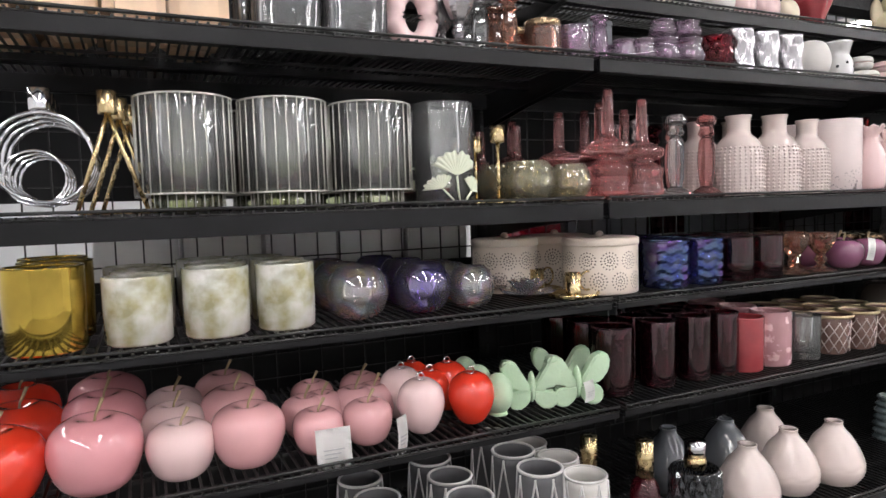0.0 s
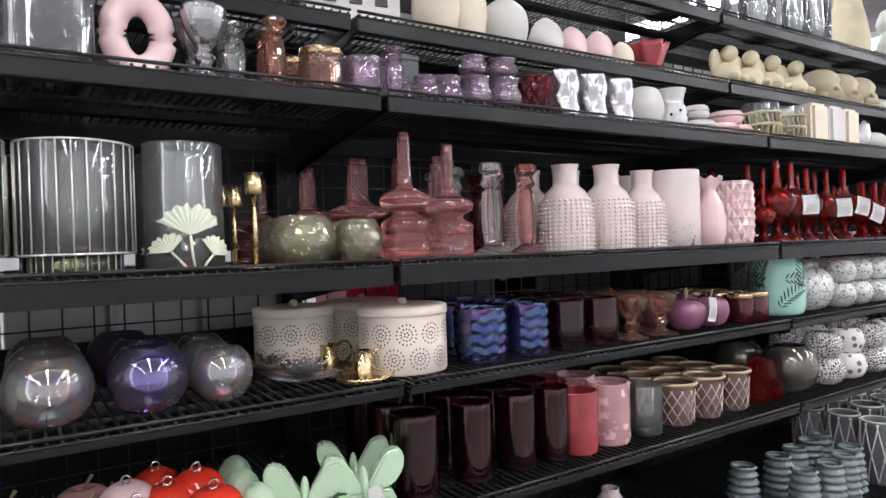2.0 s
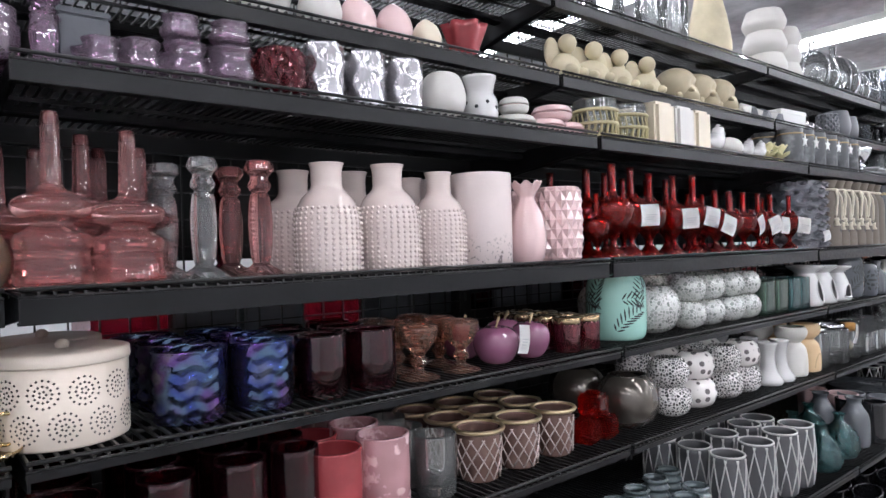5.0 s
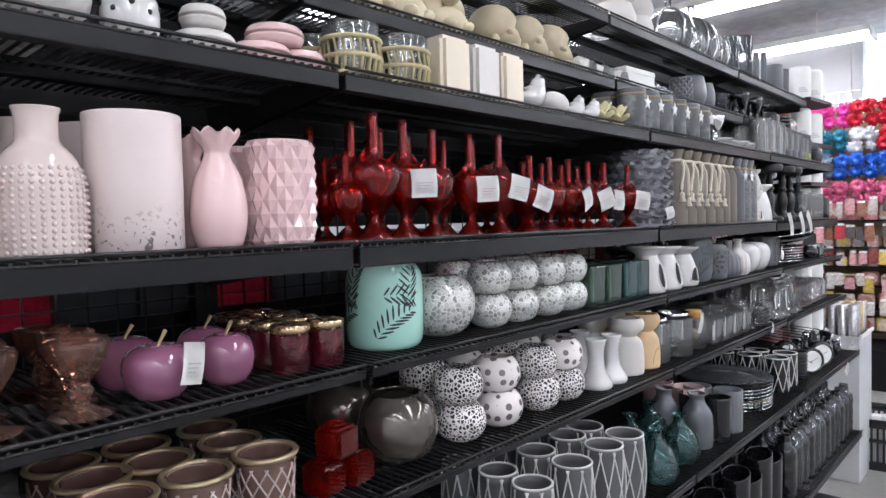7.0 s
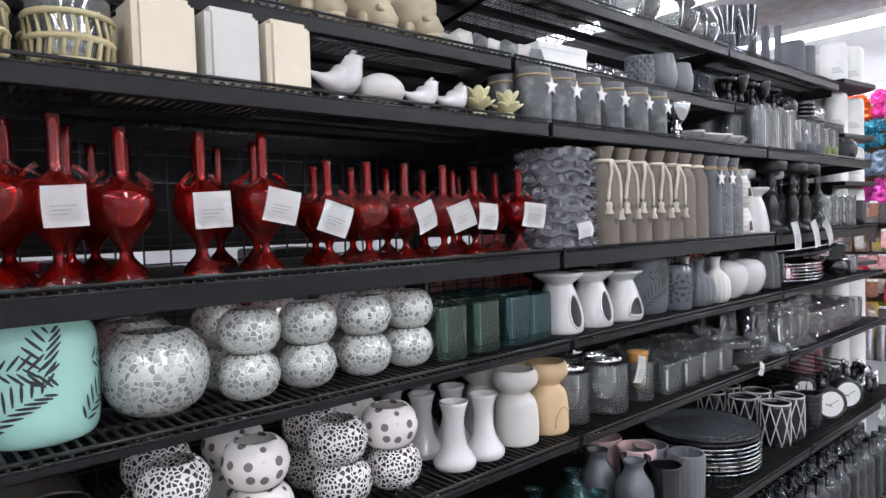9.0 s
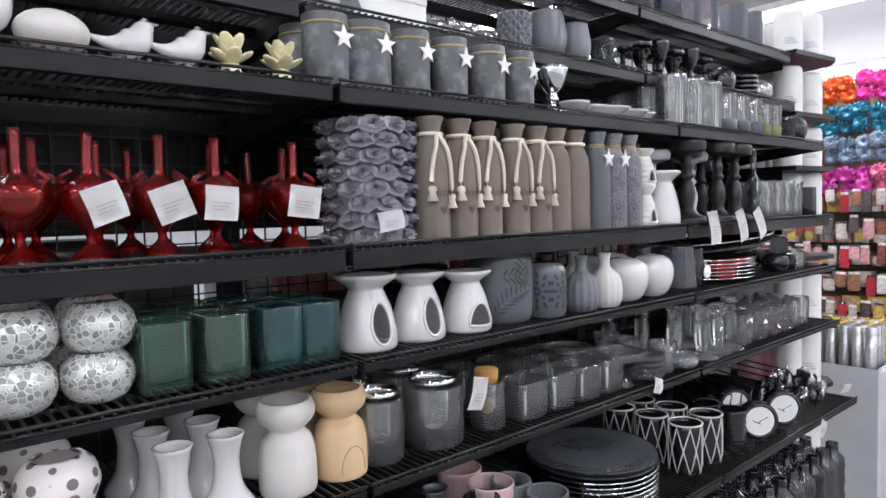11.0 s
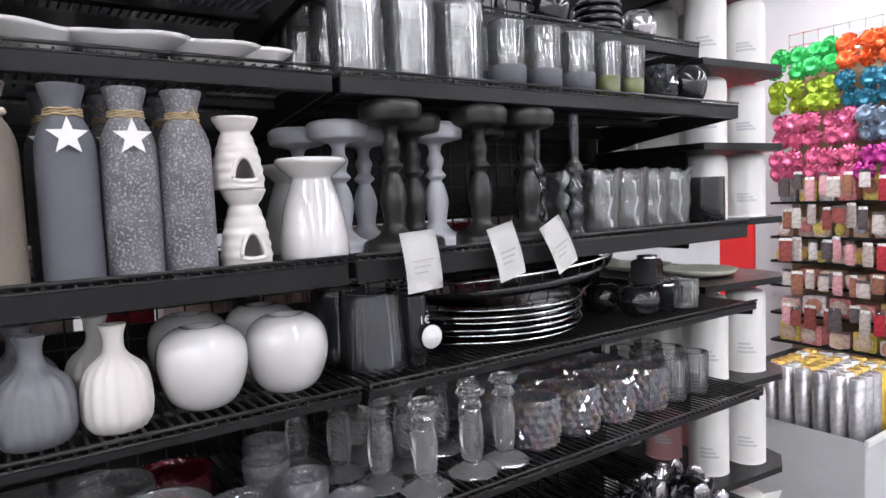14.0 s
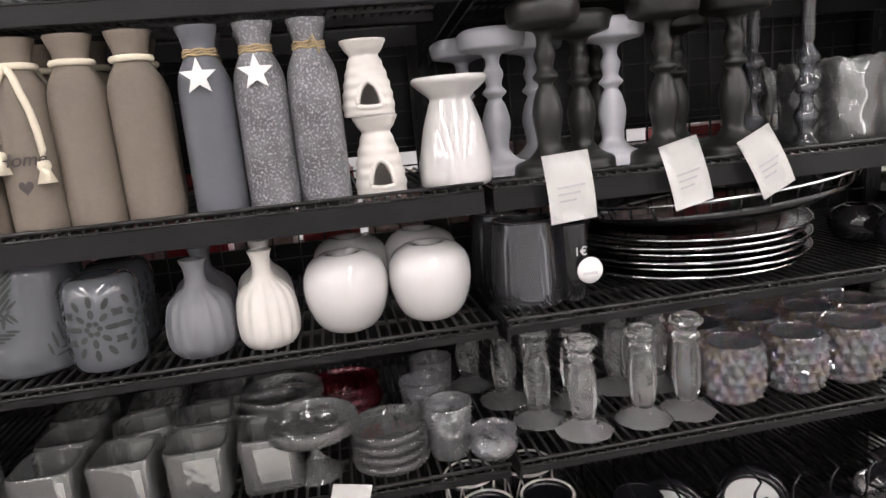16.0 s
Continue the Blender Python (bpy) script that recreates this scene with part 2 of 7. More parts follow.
band = add(nt_, "ShaderNodeMapRange", From_Min=0.02, From_Max=0.06, To_Min=1.0, To_Max=0.0)
nt_.links.new(low.outputs[2], band.inputs[0])
for mix_ in [n for n in nt_.nodes if n.type == "MIX"]:
    both = nt_.nodes.new("ShaderNodeMath")
    both.operation = "MULTIPLY"
    nt_.links.new(mix_.inputs[0].links[0].from_socket, both.inputs[0])
    nt_.links.new(band.outputs[0], both.inputs[1])
    nt_.links.new(both.outputs[0], mix_.inputs[0])
FLOOR = surface("worn_concrete_floor", (0.3, 0.29, 0.27), 0.45, 0, 0.2, 30, 0.1, 0, None, 1.5)
WALLPAINT = surface("white_wall_paint", (0.8, 0.81, 0.82), 0.7, 0, 0.04, 60, 0.1, 0, None, 1.2)
CEIL = surface("grey_painted_ceiling", (0.42, 0.43, 0.45), 0.8, 0, 0.2, 40, 0.2)
CARDBOARD = surface("brown_cardboard", (0.42, 0.3, 0.18), 0.8, 0, 0.12, 80, 0.2)
REDPANEL = surface("red_panel", (0.65, 0.02, 0.02), 0.4, 0, 0.06, 60, 0.03)
BLUEPANEL = surface("blue_sign_plastic", (0.02, 0.16, 0.55), 0.35, 0, 0.05, 60, 0.02)
GREYBOX = surface("light_grey_carton", (0.55, 0.56, 0.57), 0.6, 0, 0.06, 40, 0.05)
WHITEPLASTIC = surface("white_plastic", (0.78, 0.78, 0.75), 0.35, 0, 0.06, 30, 0.03)
SAGE = surface("pale_sage_wax", (0.55, 0.58, 0.45), 0.5, 0, 0.06, 60, 0.05)
TUBE, nt_, p_ = node_mat("lit_tube")
p_.inputs["Emission Color"].default_value = (1.0, 0.955, 0.94, 1)
p_.inputs["Emission Strength"].default_value = 21.0


# ---- mesh helpers ----
def part(name, bm, material, parent, label=""):
    me = bpy.data.meshes.new(name)
    bm.to_mesh(me)
    bm.free()
    me.materials.append(material)
    ob = new(name, me)
    if parent is not None:
        ob.parent = parent
    if label:
        ob["label"] = label
    return ob


def thing(name, x, y, z, label, category, group="", rz=0.0, bm=None, material=None):
    """A top-level thing: a mesh, or an Empty when no mesh is given."""
    if bm is not None:
        ob = part(name, bm, material, None)
    else:
        ob = new(name)
        ob.empty_display_size = 0.05
    ob.matrix_basis = pose(x, y, z, 0, 0, rz)
    return tagged(ob, label, category, group)


def lathe(prof, seg=28, ribs=None, wave=None, smooth=True, bm=None, at=(0, 0, 0)):
    """Turn a profile of (radius, height). ribs: (count, depth, low, high); wave(angle, r, z) gives a new (r, z)."""
    bm = bm or bmesh.new()
    rings = []
    for r, z in prof:
        if r < 1e-5:
            rings.append([bm.verts.new((at[0], at[1], at[2] + z))])
            continue
        ring = []
        for i in range(seg):
            a = 2 * math.pi * i / seg
            rr, zz = r, z
            if ribs and ribs[2] <= z <= ribs[3]:
                rr = r * (1 + ribs[1] * math.cos(ribs[0] * a))
            if wave:
                rr, zz = wave(a, rr, zz)
            ring.append(bm.verts.new((at[0] + rr * math.cos(a), at[1] + rr * math.sin(a), at[2] + zz)))
        rings.append(ring)
    for p, q in zip(rings, rings[1:]):
        for i in range(seg):
            j = (i + 1) % seg
            if len(p) == 1 and len(q) == 1:
                continue
            if len(p) == 1:
                f = bm.faces.new((p[0], q[j], q[i]))
            elif len(q) == 1:
                f = bm.faces.new((p[i], p[j], q[0]))
            else:
                f = bm.faces.new((p[i], p[j], q[j], q[i]))
            f.smooth = smooth
    return bm


def rounded(points, steps=3):
    """Catmull-Rom through profile points."""
    out = []
    n = len(points)
    for i in range(n - 1):
        p0, p1, p2, p3 = points[max(i - 1, 0)], points[i], points[i + 1], points[min(i + 2, n - 1)]
        for s in range(steps):
            t = s / steps
            out.append(tuple(0.5 * (2 * b + (c - a) * t + (2 * a - 5 * b + 4 * c - d) * t * t + (3 * b - a - 3 * c + d) * t ** 3) for a, b, c, d in zip(p0, p1, p2, p3)))
    out.append(points[-1])
    return [(max(r, 0), z) for r, z in out]


def vessel(points, wall=0.003, floor=0.006):
    """An open vessel from its outer profile (bottom to top): bottom, outside, rim, inside."""
    inner = [(max(r - wall, 0.001), max(z, floor)) for r, z in points]
    return [(0, points[0][1])] + points + inner[::-1] + [(0, floor)]


def box(sx, sy, sz, bevel=0.0, bm=None, at=(0, 0, 0), turn=None):
    """A box standing on z = at[2], centred in x and y."""
    own = bmesh.new()
    bmesh.ops.create_cube(own, size=1)
    bmesh.ops.scale(own, vec=(sx, sy, sz), verts=own.verts)
    if bevel:
        bmesh.ops.bevel(own, geom=own.edges[:], offset=bevel, segments=2, affect="EDGES")
    if turn:
        bmesh.ops.transform(own, matrix=turn, verts=own.verts)
    bmesh.ops.translate(own, vec=(at[0], at[1], at[2] + sz / 2), verts=own.verts)
    if bm is None:
        return own
    me = bpy.data.meshes.new("tmp")
    own.to_mesh(me)
    own.free()
    bm.from_mesh(me)
    bpy.data.meshes.remove(me)
    return bm


def tube(points, r, seg=6, bm=None, closed=False):
    """A round bar along points."""
    bm = bm or bmesh.new()
    pts = [Vector(p) for p in points]
    n = len(pts)
    rings = []
    for i, p in enumerate(pts):
        a = pts[(i - 1) % n] if closed or i else p
        b = pts[(i + 1) % n] if closed or i < n - 1 else p
        d = (b - a).normalized()
        u = d.cross(Vector((0, 0, 1)))
        if u.length < 1e-3:
            u = d.cross(Vector((0, 1, 0)))
        u.normalize()
        v = d.cross(u)
        rr = r[i] if isinstance(r, (list, tuple)) else r
        rings.append([bm.verts.new(p + rr * (math.cos(2 * math.pi * k / seg) * u + math.sin(2 * math.pi * k / seg) * v)) for k in range(seg)])
    for i in range(n if closed else n - 1):
        p, q = rings[i], rings[(i + 1) % n]
        for k in range(seg):
            f = bm.faces.new((p[k], p[(k + 1) % seg], q[(k + 1) % seg], q[k]))
            f.smooth = True
    if not closed:
        bm.faces.new(rings[0][::-1])
        bm.faces.new(rings[-1])
    return bm


def ball(rx, ry, rz, at=(0, 0, 0), bm=None, seg=16):
    bm = bm or bmesh.new()
    m = Matrix.Translation(at) @ Matrix.Diagonal((rx, ry, rz, 1))
    made = bmesh.ops.create_uvsphere(bm, u_segments=seg, v_segments=max(6, seg // 2 + 2), radius=1, matrix=m)
    for v in made["verts"]:
        for f in v.link_faces:
            f.smooth = True
    return bm


def radius_at(prof, z):
    for (r0, z0), (r1, z1) in zip(prof, prof[1:]):
        if min(z0, z1) <= z <= max(z0, z1) and abs(z1 - z0) > 1e-6:
            return r0 + (r1 - r0) * (z - z0) / (z1 - z0)
    return prof[-1][0]


def on_wall(prof, angle, z, out=0.0):
    r = radius_at(prof, z) + out
    return (r * math.cos(angle), r * math.sin(angle), z)


FRONT = -math.pi / 2


def price_tag(x, y, z, w=0.045, h=0.06, rx=8, ry=0, rz=0, group="price tags", string=True):
    """A hanging white card with printed lines."""
    t = thing("price_tag", 0, 0, 0, "white paper price tag with small grey print", "price tag", group)
    t.matrix_basis = pose(x, y, z, rx, ry, rz)
    bm = bmesh.new()
    cols = 5
    vs = []
    for j in range(6):
        for i in range(cols):
            u, v = i / (cols - 1) - 0.5, j / 5
            vs.append(bm.verts.new((u * w, -0.006 * math.sin(v * 2.4) , -v * h)))
    for j in range(5):
        for i in range(cols - 1):
            k = j * cols + i
            bm.faces.new((vs[k], vs[k + 1], vs[k + cols + 1], vs[k + cols])).smooth = True
    bmesh.ops.solidify(bm, geom=bm.faces[:], thickness=0.0008)
    part("card", bm, PAPER, t)
    bm = bmesh.new()
    for k in range(3):
        box(w * (0.6 - 0.12 * k), 0.0006, h * 0.03, 0, bm, (-w * 0.05 * k, -0.0075, -h * (0.5 + 0.1 * k)))
    part("print", bm, GREYBOX, t, "small grey print lines")
    return t


# ---- structure ----
def structure(name, bm, material, at=(0, 0, 0), label=""):
    ob = part(name, bm, material, None)
    ob.location = at
    return tagged(ob, label, name.split("_")[0], kind="structure")


structure("floor", box(14, 11, 0.1), FLOOR, (3, 0, -0.1), "worn grey concrete shop floor")
structure("ceiling", box(14, 11, 0.1), CEIL, (3, 0, 3.2), "grey painted shop ceiling")
structure("wall_south", box(14, 0.15, 3.2), WALLPAINT, (3, -5.4, 0), "white painted shop wall")
structure("wall_north", box(14, 0.15, 3.2), WALLPAINT, (3, 5.4, 0), "white painted shop wall")
structure("wall_west", box(0.15, 10.65, 3.2), WALLPAINT, (-3.9, 0, 0), "white painted shop wall")
# east wall with one window opening
EX = 7.65
structure("wall_east", box(0.15, 4.7, 3.2), WALLPAINT, (EX, 2.98, 0), "white painted shop wall beside the window")
structure("wall_east_low", box(0.15, 5.9, 2.2), WALLPAINT, (EX, -2.38, 0), "white painted wall below the window")
structure("wall_east_side", box(0.15, 4.6, 1.0), WALLPAINT, (EX, -3.03, 2.2), "white painted wall beside the window")
win = tagged(new("window_1"), "bright window with a grey frame", "window", kind="structure")
win.location = (EX, -0.05, 2.2)
fr = bmesh.new()
for yy in (-0.65, 0.62):
    box(0.2, 0.09, 1.0, 0.004, fr, (-0.02, yy, 0))
box(0.2, 1.2, 0.06, 0.004, fr, (-0.02, -0.015, 0))
part("window_frame", fr, GREYBOX, win, "grey window frame")
pane, nt_, p_ = node_mat("daylit_sky_pane")
p_.inputs["Emission Color"].default_value = (0.9, 0.95, 1, 1)
p_.inputs["Emission Strength"].default_value = 2.2
part("backdrop", box(0.02, 1.2, 0.92, 0, None, (0.06, -0.015, 0.06)), pane, win, "bright overcast daylight outside")


def tube_light(x, y, length, z=2.92):
    t = thing("tube_light", x, y, z, "long white fluorescent light with a glowing diffuser", "ceiling light", "tube lights")
    part("batten", box(0.2, length, 0.05, 0.006, None, (0, 0, 0.04)), WHITEPLASTIC, t)
    b = box(0.15, length, 0.04, 0.012, None, (0, 0, -0.002))
    part("lit_tube", b, TUBE, t, "glowing white diffuser")
    for s in (-1, 1):
        part("suspension_rod", tube([(0, s * length * 0.35, 0.08), (0, s * length * 0.35, 0.28)], 0.005), WHITEPLASTIC, t)
        part("end_cap", box(0.27, 0.02, 0.05, 0.004, None, (0, s * (length / 2 + 0.01), -0.012)), WHITEPLASTIC, t)


for tx in (-2.3, -0.5, 1.3, 3.1, 5.0, 6.6):
    tube_light(tx, -1.75, 2.6)
    tube_light(tx, -4.25, 2.0)
    tube_light(tx, 1.6, 2.6)

# ---- the shelving run: five bays of one metre ----
LEVELS = {-1: (2.08, 0.13), 0: (1.905, 0.114), 1: (1.758, 0.02), 2: (1.505, 0.0), 3: (1.33, -0.02), 4: (1.142, -0.035), 5: (0.88, -0.09), 6: (0.5, -0.1), 7: (0.16, -0.1)}
BACK = 0.44
BAYS = [(-1.0, 0.0), (0.0, 1.0), (1.0, 2.0), (2.0, 3.0), (3.0, 3.965)]


def wire_shelf(x0, x1, z, yf, lip_h=0.036):
    w, d = x1 - x0 - 0.012, BACK - 0.02 - yf
    s = thing("wire_shelf", (x0 + x1) / 2, yf, z, "black wire gondola shelf with a flat steel front lip", "shelf", "shelves of the gondola")
    lip = box(w, 0.004, lip_h - 0.0115, 0.001, None, (0, 0.004, -lip_h))
    box(w, 0.016, 0.003, 0, lip, (0, 0.012, -lip_h))
    part("front_lip", lip, BLACK, s)
    wires = bmesh.new()
    n = int(w / 0.0145)
    for i in range(n + 1):
        xx = -w / 2 + 0.004 + (w - 0.008) * i / n
        box(0.0032, d - 0.002, 0.0032, 0, wires, (xx, d / 2, -0.0092))
    for yy in (0.1, 0.2, 0.3):
        if yy < d:
            box(w, 0.005, 0.005, 0, wires, (0, yy, -0.0145))
    tagged(part("wire_deck", wires, WIRE, s), kind="stuff")
    part("lower_wire", tube([(-w / 2, 0.003, -0.0105), (w / 2, 0.003, -0.0105)], 0.002), WIRE, s)
    part("top_wire", tube([(-w / 2, 0.002, -0.002), (w / 2, 0.002, -0.002)], 0.0026), WIRE, s)
    part("rear_rail", box(w, 0.012, 0.03, 0.002, None, (0, d - 0.012, -0.044)), BLACK, s)
    part("stiffener", box(w, 0.03, 0.012, 0.002, None, (0, d * 0.55, -0.03)), BLACK, s)
    for sx in (-1, 1):
        bm = bmesh.new()
        vs = []
        xx = sx * (w / 2 - 0.003)
        for dx in (-0.0015, 0.0015):
            for yy, zz in ((0.01, -0.012), (d, -0.012), (d, -0.085), (d * 0.6, -0.06), (0.01, -0.034)):
                vs.append(bm.verts.new((xx + dx, yy, zz)))
        bm.faces.new(vs[:5]), bm.faces.new(vs[5:][::-1])
        for i in range(5):
            j = (i + 1) % 5
            bm.faces.new((vs[i], vs[i + 5], vs[j + 5], vs[j]))
        bmesh.ops.recalc_face_normals(bm, faces=bm.faces)
        part("bracket", bm, BLACK, s)
    return s


def wire_back(x0, x1):
    g = thing("wire_grid", (x0 + x1) / 2, BACK, 0, "black wire mesh grid closing the back of the shelves", "grid", "back grids of the gondola")
    w = x1 - x0 - 0.05
    bar, rung = bpy.data.meshes.new("vertical_wire"), bpy.data.meshes.new("cross_wire")
    for me, bm in ((bar, box(0.003, 0.003, 2.1)), (rung, box(w, 0.003, 0.003))):
        bm.to_mesh(me)
        bm.free()
        me.materials.append(WIRE)
    for i in range(21):
        ob = new("vertical_wire", bar)
        ob.parent, ob.location = g, (-w / 2 + w * i / 20, 0, 0.1)
    for k in range(43):
        ob = new("cross_wire", rung)
        ob.parent, ob.location = g, (0, 0.003, 0.1 + k * 0.05)


def upright(x):
    u = thing("upright_post", x, BACK + 0.025, 0, "black slotted steel upright of the shelving", "post", "uprights of the gondola")
    part("post", box(0.045, 0.03, 2.25, 0.002), BLACK, u)
    # slots are dark slips on the post, their shade put into the colour
    slots = bmesh.new()
    for k in range(40):
        box(0.008, 0.002, 0.022, 0, slots, (0, -0.0165, 0.1 + k * 0.052))
    tagged(part("slots", slots, HOLESHADE, u), kind="stuff")
    part("foot", box(0.05, 0.8, 0.06, 0.004, None, (0, 0, 0)), BLACK, u)


for lv, (z, yf) in LEVELS.items():
    for x0, x1 in BAYS:
        if lv == 7:
            continue
        wire_shelf(x0, x1, z, yf, {3: 0.022, 4: 0.022, 5: 0.024, 2: 0.04}.get(lv, 0.034))
for x0, x1 in BAYS:
    wire_back(x0, x1)
    b = thing("base_deck", (x0 + x1) / 2, (LEVELS[7][1] + BACK) / 2, 0, "black steel base deck of the shelving", "base deck", "base decks")
    part("plinth", box(x1 - x0 - 0.01, BACK - LEVELS[7][1] - 0.02, 0.15, 0.004), BLACK, b)
    part("deck_edge", box(x1 - x0 - 0.01, 0.02, 0.02, 0.002, None, (0, -(BACK - LEVELS[7][1]) / 2, 0.15)), BLACK, b)
for x in (-1.0, 0.0, 1.0, 2.0, 3.0, 3.965):
    upright(x)
# added black sheets block light from the far side, with a gap between
for x0, x1 in BAYS:
    for z0, z1 in ((0.1, 1.37), (1.525, 1.98)):
        p = thing("back_panel", (x0 + x1) / 2, BACK + 0.06, z0, "black sheet added behind the wire grid to keep the back dark", "back panel", "back panels of the gondola")
        part("sheet", box(x1 - x0 - 0.006, 0.012, z1 - z0, 0.001), BLACK, p)
        part("fold", box(x1 - x0 - 0.006, 0.02, 0.01, 0.001, None, (0, -0.015, 0)), BLACK, p)

# the other side of the gondola, seen through the grid
for x0, x1 in BAYS:
    for z in (0.9, 1.3, 1.72):
        s = thing("rear_shelf", (x0 + x1) / 2, 0.72, z, "black shelf on the far side of the gondola", "shelf", "far side shelves")
        part("deck", box(x1 - x0 - 0.01, 0.42, 0.02, 0.002, None, (0, 0, -0.02)), BLACK, s)
        part("edge", box(x1 - x0 - 0.01, 0.012, 0.035, 0.002, None, (0, 0.216, -0.035)), BLACK, s)
rear_red = random_tint("rear_packets", [(0.6, 0.1, 0.1), (0.75, 0.3, 0.3), (0.8, 0.75, 0.7), (0.55, 0.05, 0.06), (0.8, 0.6, 0.55)], 0.35)
rng = random.Random(4)
for i in range(13):
    h = rng.uniform(0.16, 0.23)
    b = thing("gift_box", 2.1 + i * 0.14, 0.66, 1.3, "red and white packet on the far shelf", "packet", "packets on the far shelf", rng.uniform(-6, 6))
    part("carton", box(0.12, 0.14, h, 0.006), rear_red, b)
    part("band", box(0.123, 0.143, 0.03, 0.004, None, (0, 0, h * 0.55)), PAPER, b, "pale paper band")
for i in range(5):
    b = thing("white_carton", -0.75 + i * 0.17, 0.66, 1.3, "plain white carton on the far shelf", "carton", "cartons on the far shelf")
    part("carton", box(0.16, 0.2, 0.2, 0.004), PAPER, b)
    part("tape", box(0.162, 0.03, 0.202, 0.001, None, (0, 0, 0)), WHITEPLASTIC, b)
for i in range(12):
    b = thing("dark_carton", 0.25 + i * 0.15, 0.68, 1.3, "dark wine-red carton on the far shelf", "carton", "dark cartons on the far shelf")
    part("carton", box(0.14, 0.2, rng.uniform(0.14, 0.22), 0.004), PLUM if i % 3 == 0 else SMOOTHGREY, b)


# ---- end of the gondola: small shelves with white bottles ----
def white_bottle(x, y, z, h, w=0.076, mat=None, label="tall white cylindrical plastic bottle with a grey label"):
    b = thing("white_bottle", x, y, z, label, "bottle", "white bottles on the end shelves")
    r = w / 2
    part("body", lathe(rounded([(0, 0), (r * 0.96, 0.001), (r, 0.006), (r, h * 0.55), (r, h - 0.03), (r * 0.92, h - 0.008), (r * 0.6, h), (0, h)], 3)), mat or WHITEPLASTIC, b)
    bm = bmesh.new()
    for k in range(3):
        vs = [bm.verts.new(((r + 0.0006) * math.cos(a), (r + 0.0006) * math.sin(a), h * (0.24 + 0.05 * k) + dz)) for dz in (0, 0.006) for a in [math.pi * (1.05 + 0.05 * i) for i in range(7 - k)]]
        n = 7 - k
        for i in range(n - 1):
            bm.faces.new((vs[i], vs[i + 1], vs[n + i + 1], vs[n + i]))
    part("label_print", bm, GREYBOX, b, "small grey label print")
    return b


for z, hh in ((2.1, 0.17), (1.88, 0.18), (1.685, 0.16), (1.5, 0.165), (1.345, 0.0), (1.09, 0.22), (0.84, 0.2), (0.5, 0.24)):
    s = thing("end_shelf", 4.17, 0.42, z, "black rounded shelf on the end of the gondola", "shelf", "end shelves")
    bm = bmesh.new()
    for zz in (-0.02, -0.004):
        ring = [bm.verts.new((px, py, zz)) for px, py in [(-0.19, -0.3), (0.1, -0.33), (0.17, -0.29), (0.2, -0.2), (0.2, 0.36), (-0.19, 0.36)]]
        if zz < -0.01:
            low = ring
            bm.faces.new(ring[::-1])
        else:
            bm.faces.new(ring)
            for i in range(6):
                bm.faces.new((low[i], low[(i + 1) % 6], ring[(i + 1) % 6], ring[i]))
    part("deck", bm, BLACK, s)
    part("bracket", box(0.006, 0.5, 0.05, 0.002, None, (-0.18, 0, -0.07)), BLACK, s)
    if hh:
        for i in range(4):
            for j in range(2):
                white_bottle(4.11 + j * 0.14, 0.2 + i * 0.14 - j * 0.02, z - 0.004, hh + rng.uniform(-0.008, 0.008), 0.1, CER_BLUSH if (z == 0.84 and i == 1) else None)
    else:
        for i in range(3):
            p = thing("pillar_dish", 4.16, 0.26 + i * 0.2, z - 0.004, "flat pale sage dish on the end shelf", "dish", "sage dishes")
            part("dish", lathe(vessel([(0.05, 0), (0.09, 0.008), (0.1, 0.02)], 0.003, 0.004)), SAGE, p)
# ---- carton of wrapping rolls, crate, sign stand ----
c = thing("carton", 4.78, 0.2, 0, "light grey floor carton that holds upright wrapping rolls", "carton")
for sx in (-1, 1):
    part("side_panel", box(0.006, 0.34, 0.83, 0.001, None, (sx * 0.17, 0, 0)), GREYBOX, c)
for sy in (-1, 1):
    part("front_panel", box(0.334, 0.006, 0.83, 0.001, None, (0, sy * 0.167, 0)), GREYBOX, c)
part("inner_block", box(0.32, 0.32, 0.597, 0, None, (0, 0, 0.002)), GREYBOX, c)
part("rim", box(0.36, 0.012, 0.02, 0.002, None, (0, -0.176, 0.82)), WHITEPLASTIC, c)
ROLLS = random_tint("wrapping_foil", [(0.6, 0.6, 0.62), (0.7, 0.7, 0.7), (0.62, 0.42, 0.08), (0.4, 0.4, 0.42), (0.65, 0.47, 0.12)], 0.25, 0.6)
for i in range(6):
    for j in range(6):
        r = thing("wrapping_roll", 4.65 + i * 0.052, 0.07 + j * 0.052, 0.6, "metallic wrapping paper roll standing in the carton", "wrapping roll", "wrapping rolls", i * 40)
        part("roll", lathe([(0.008, 0), (0.022, 0), (0.022, 0.4), (0.018, 0.402), (0.008, 0.4)], 12), ROLLS, r)


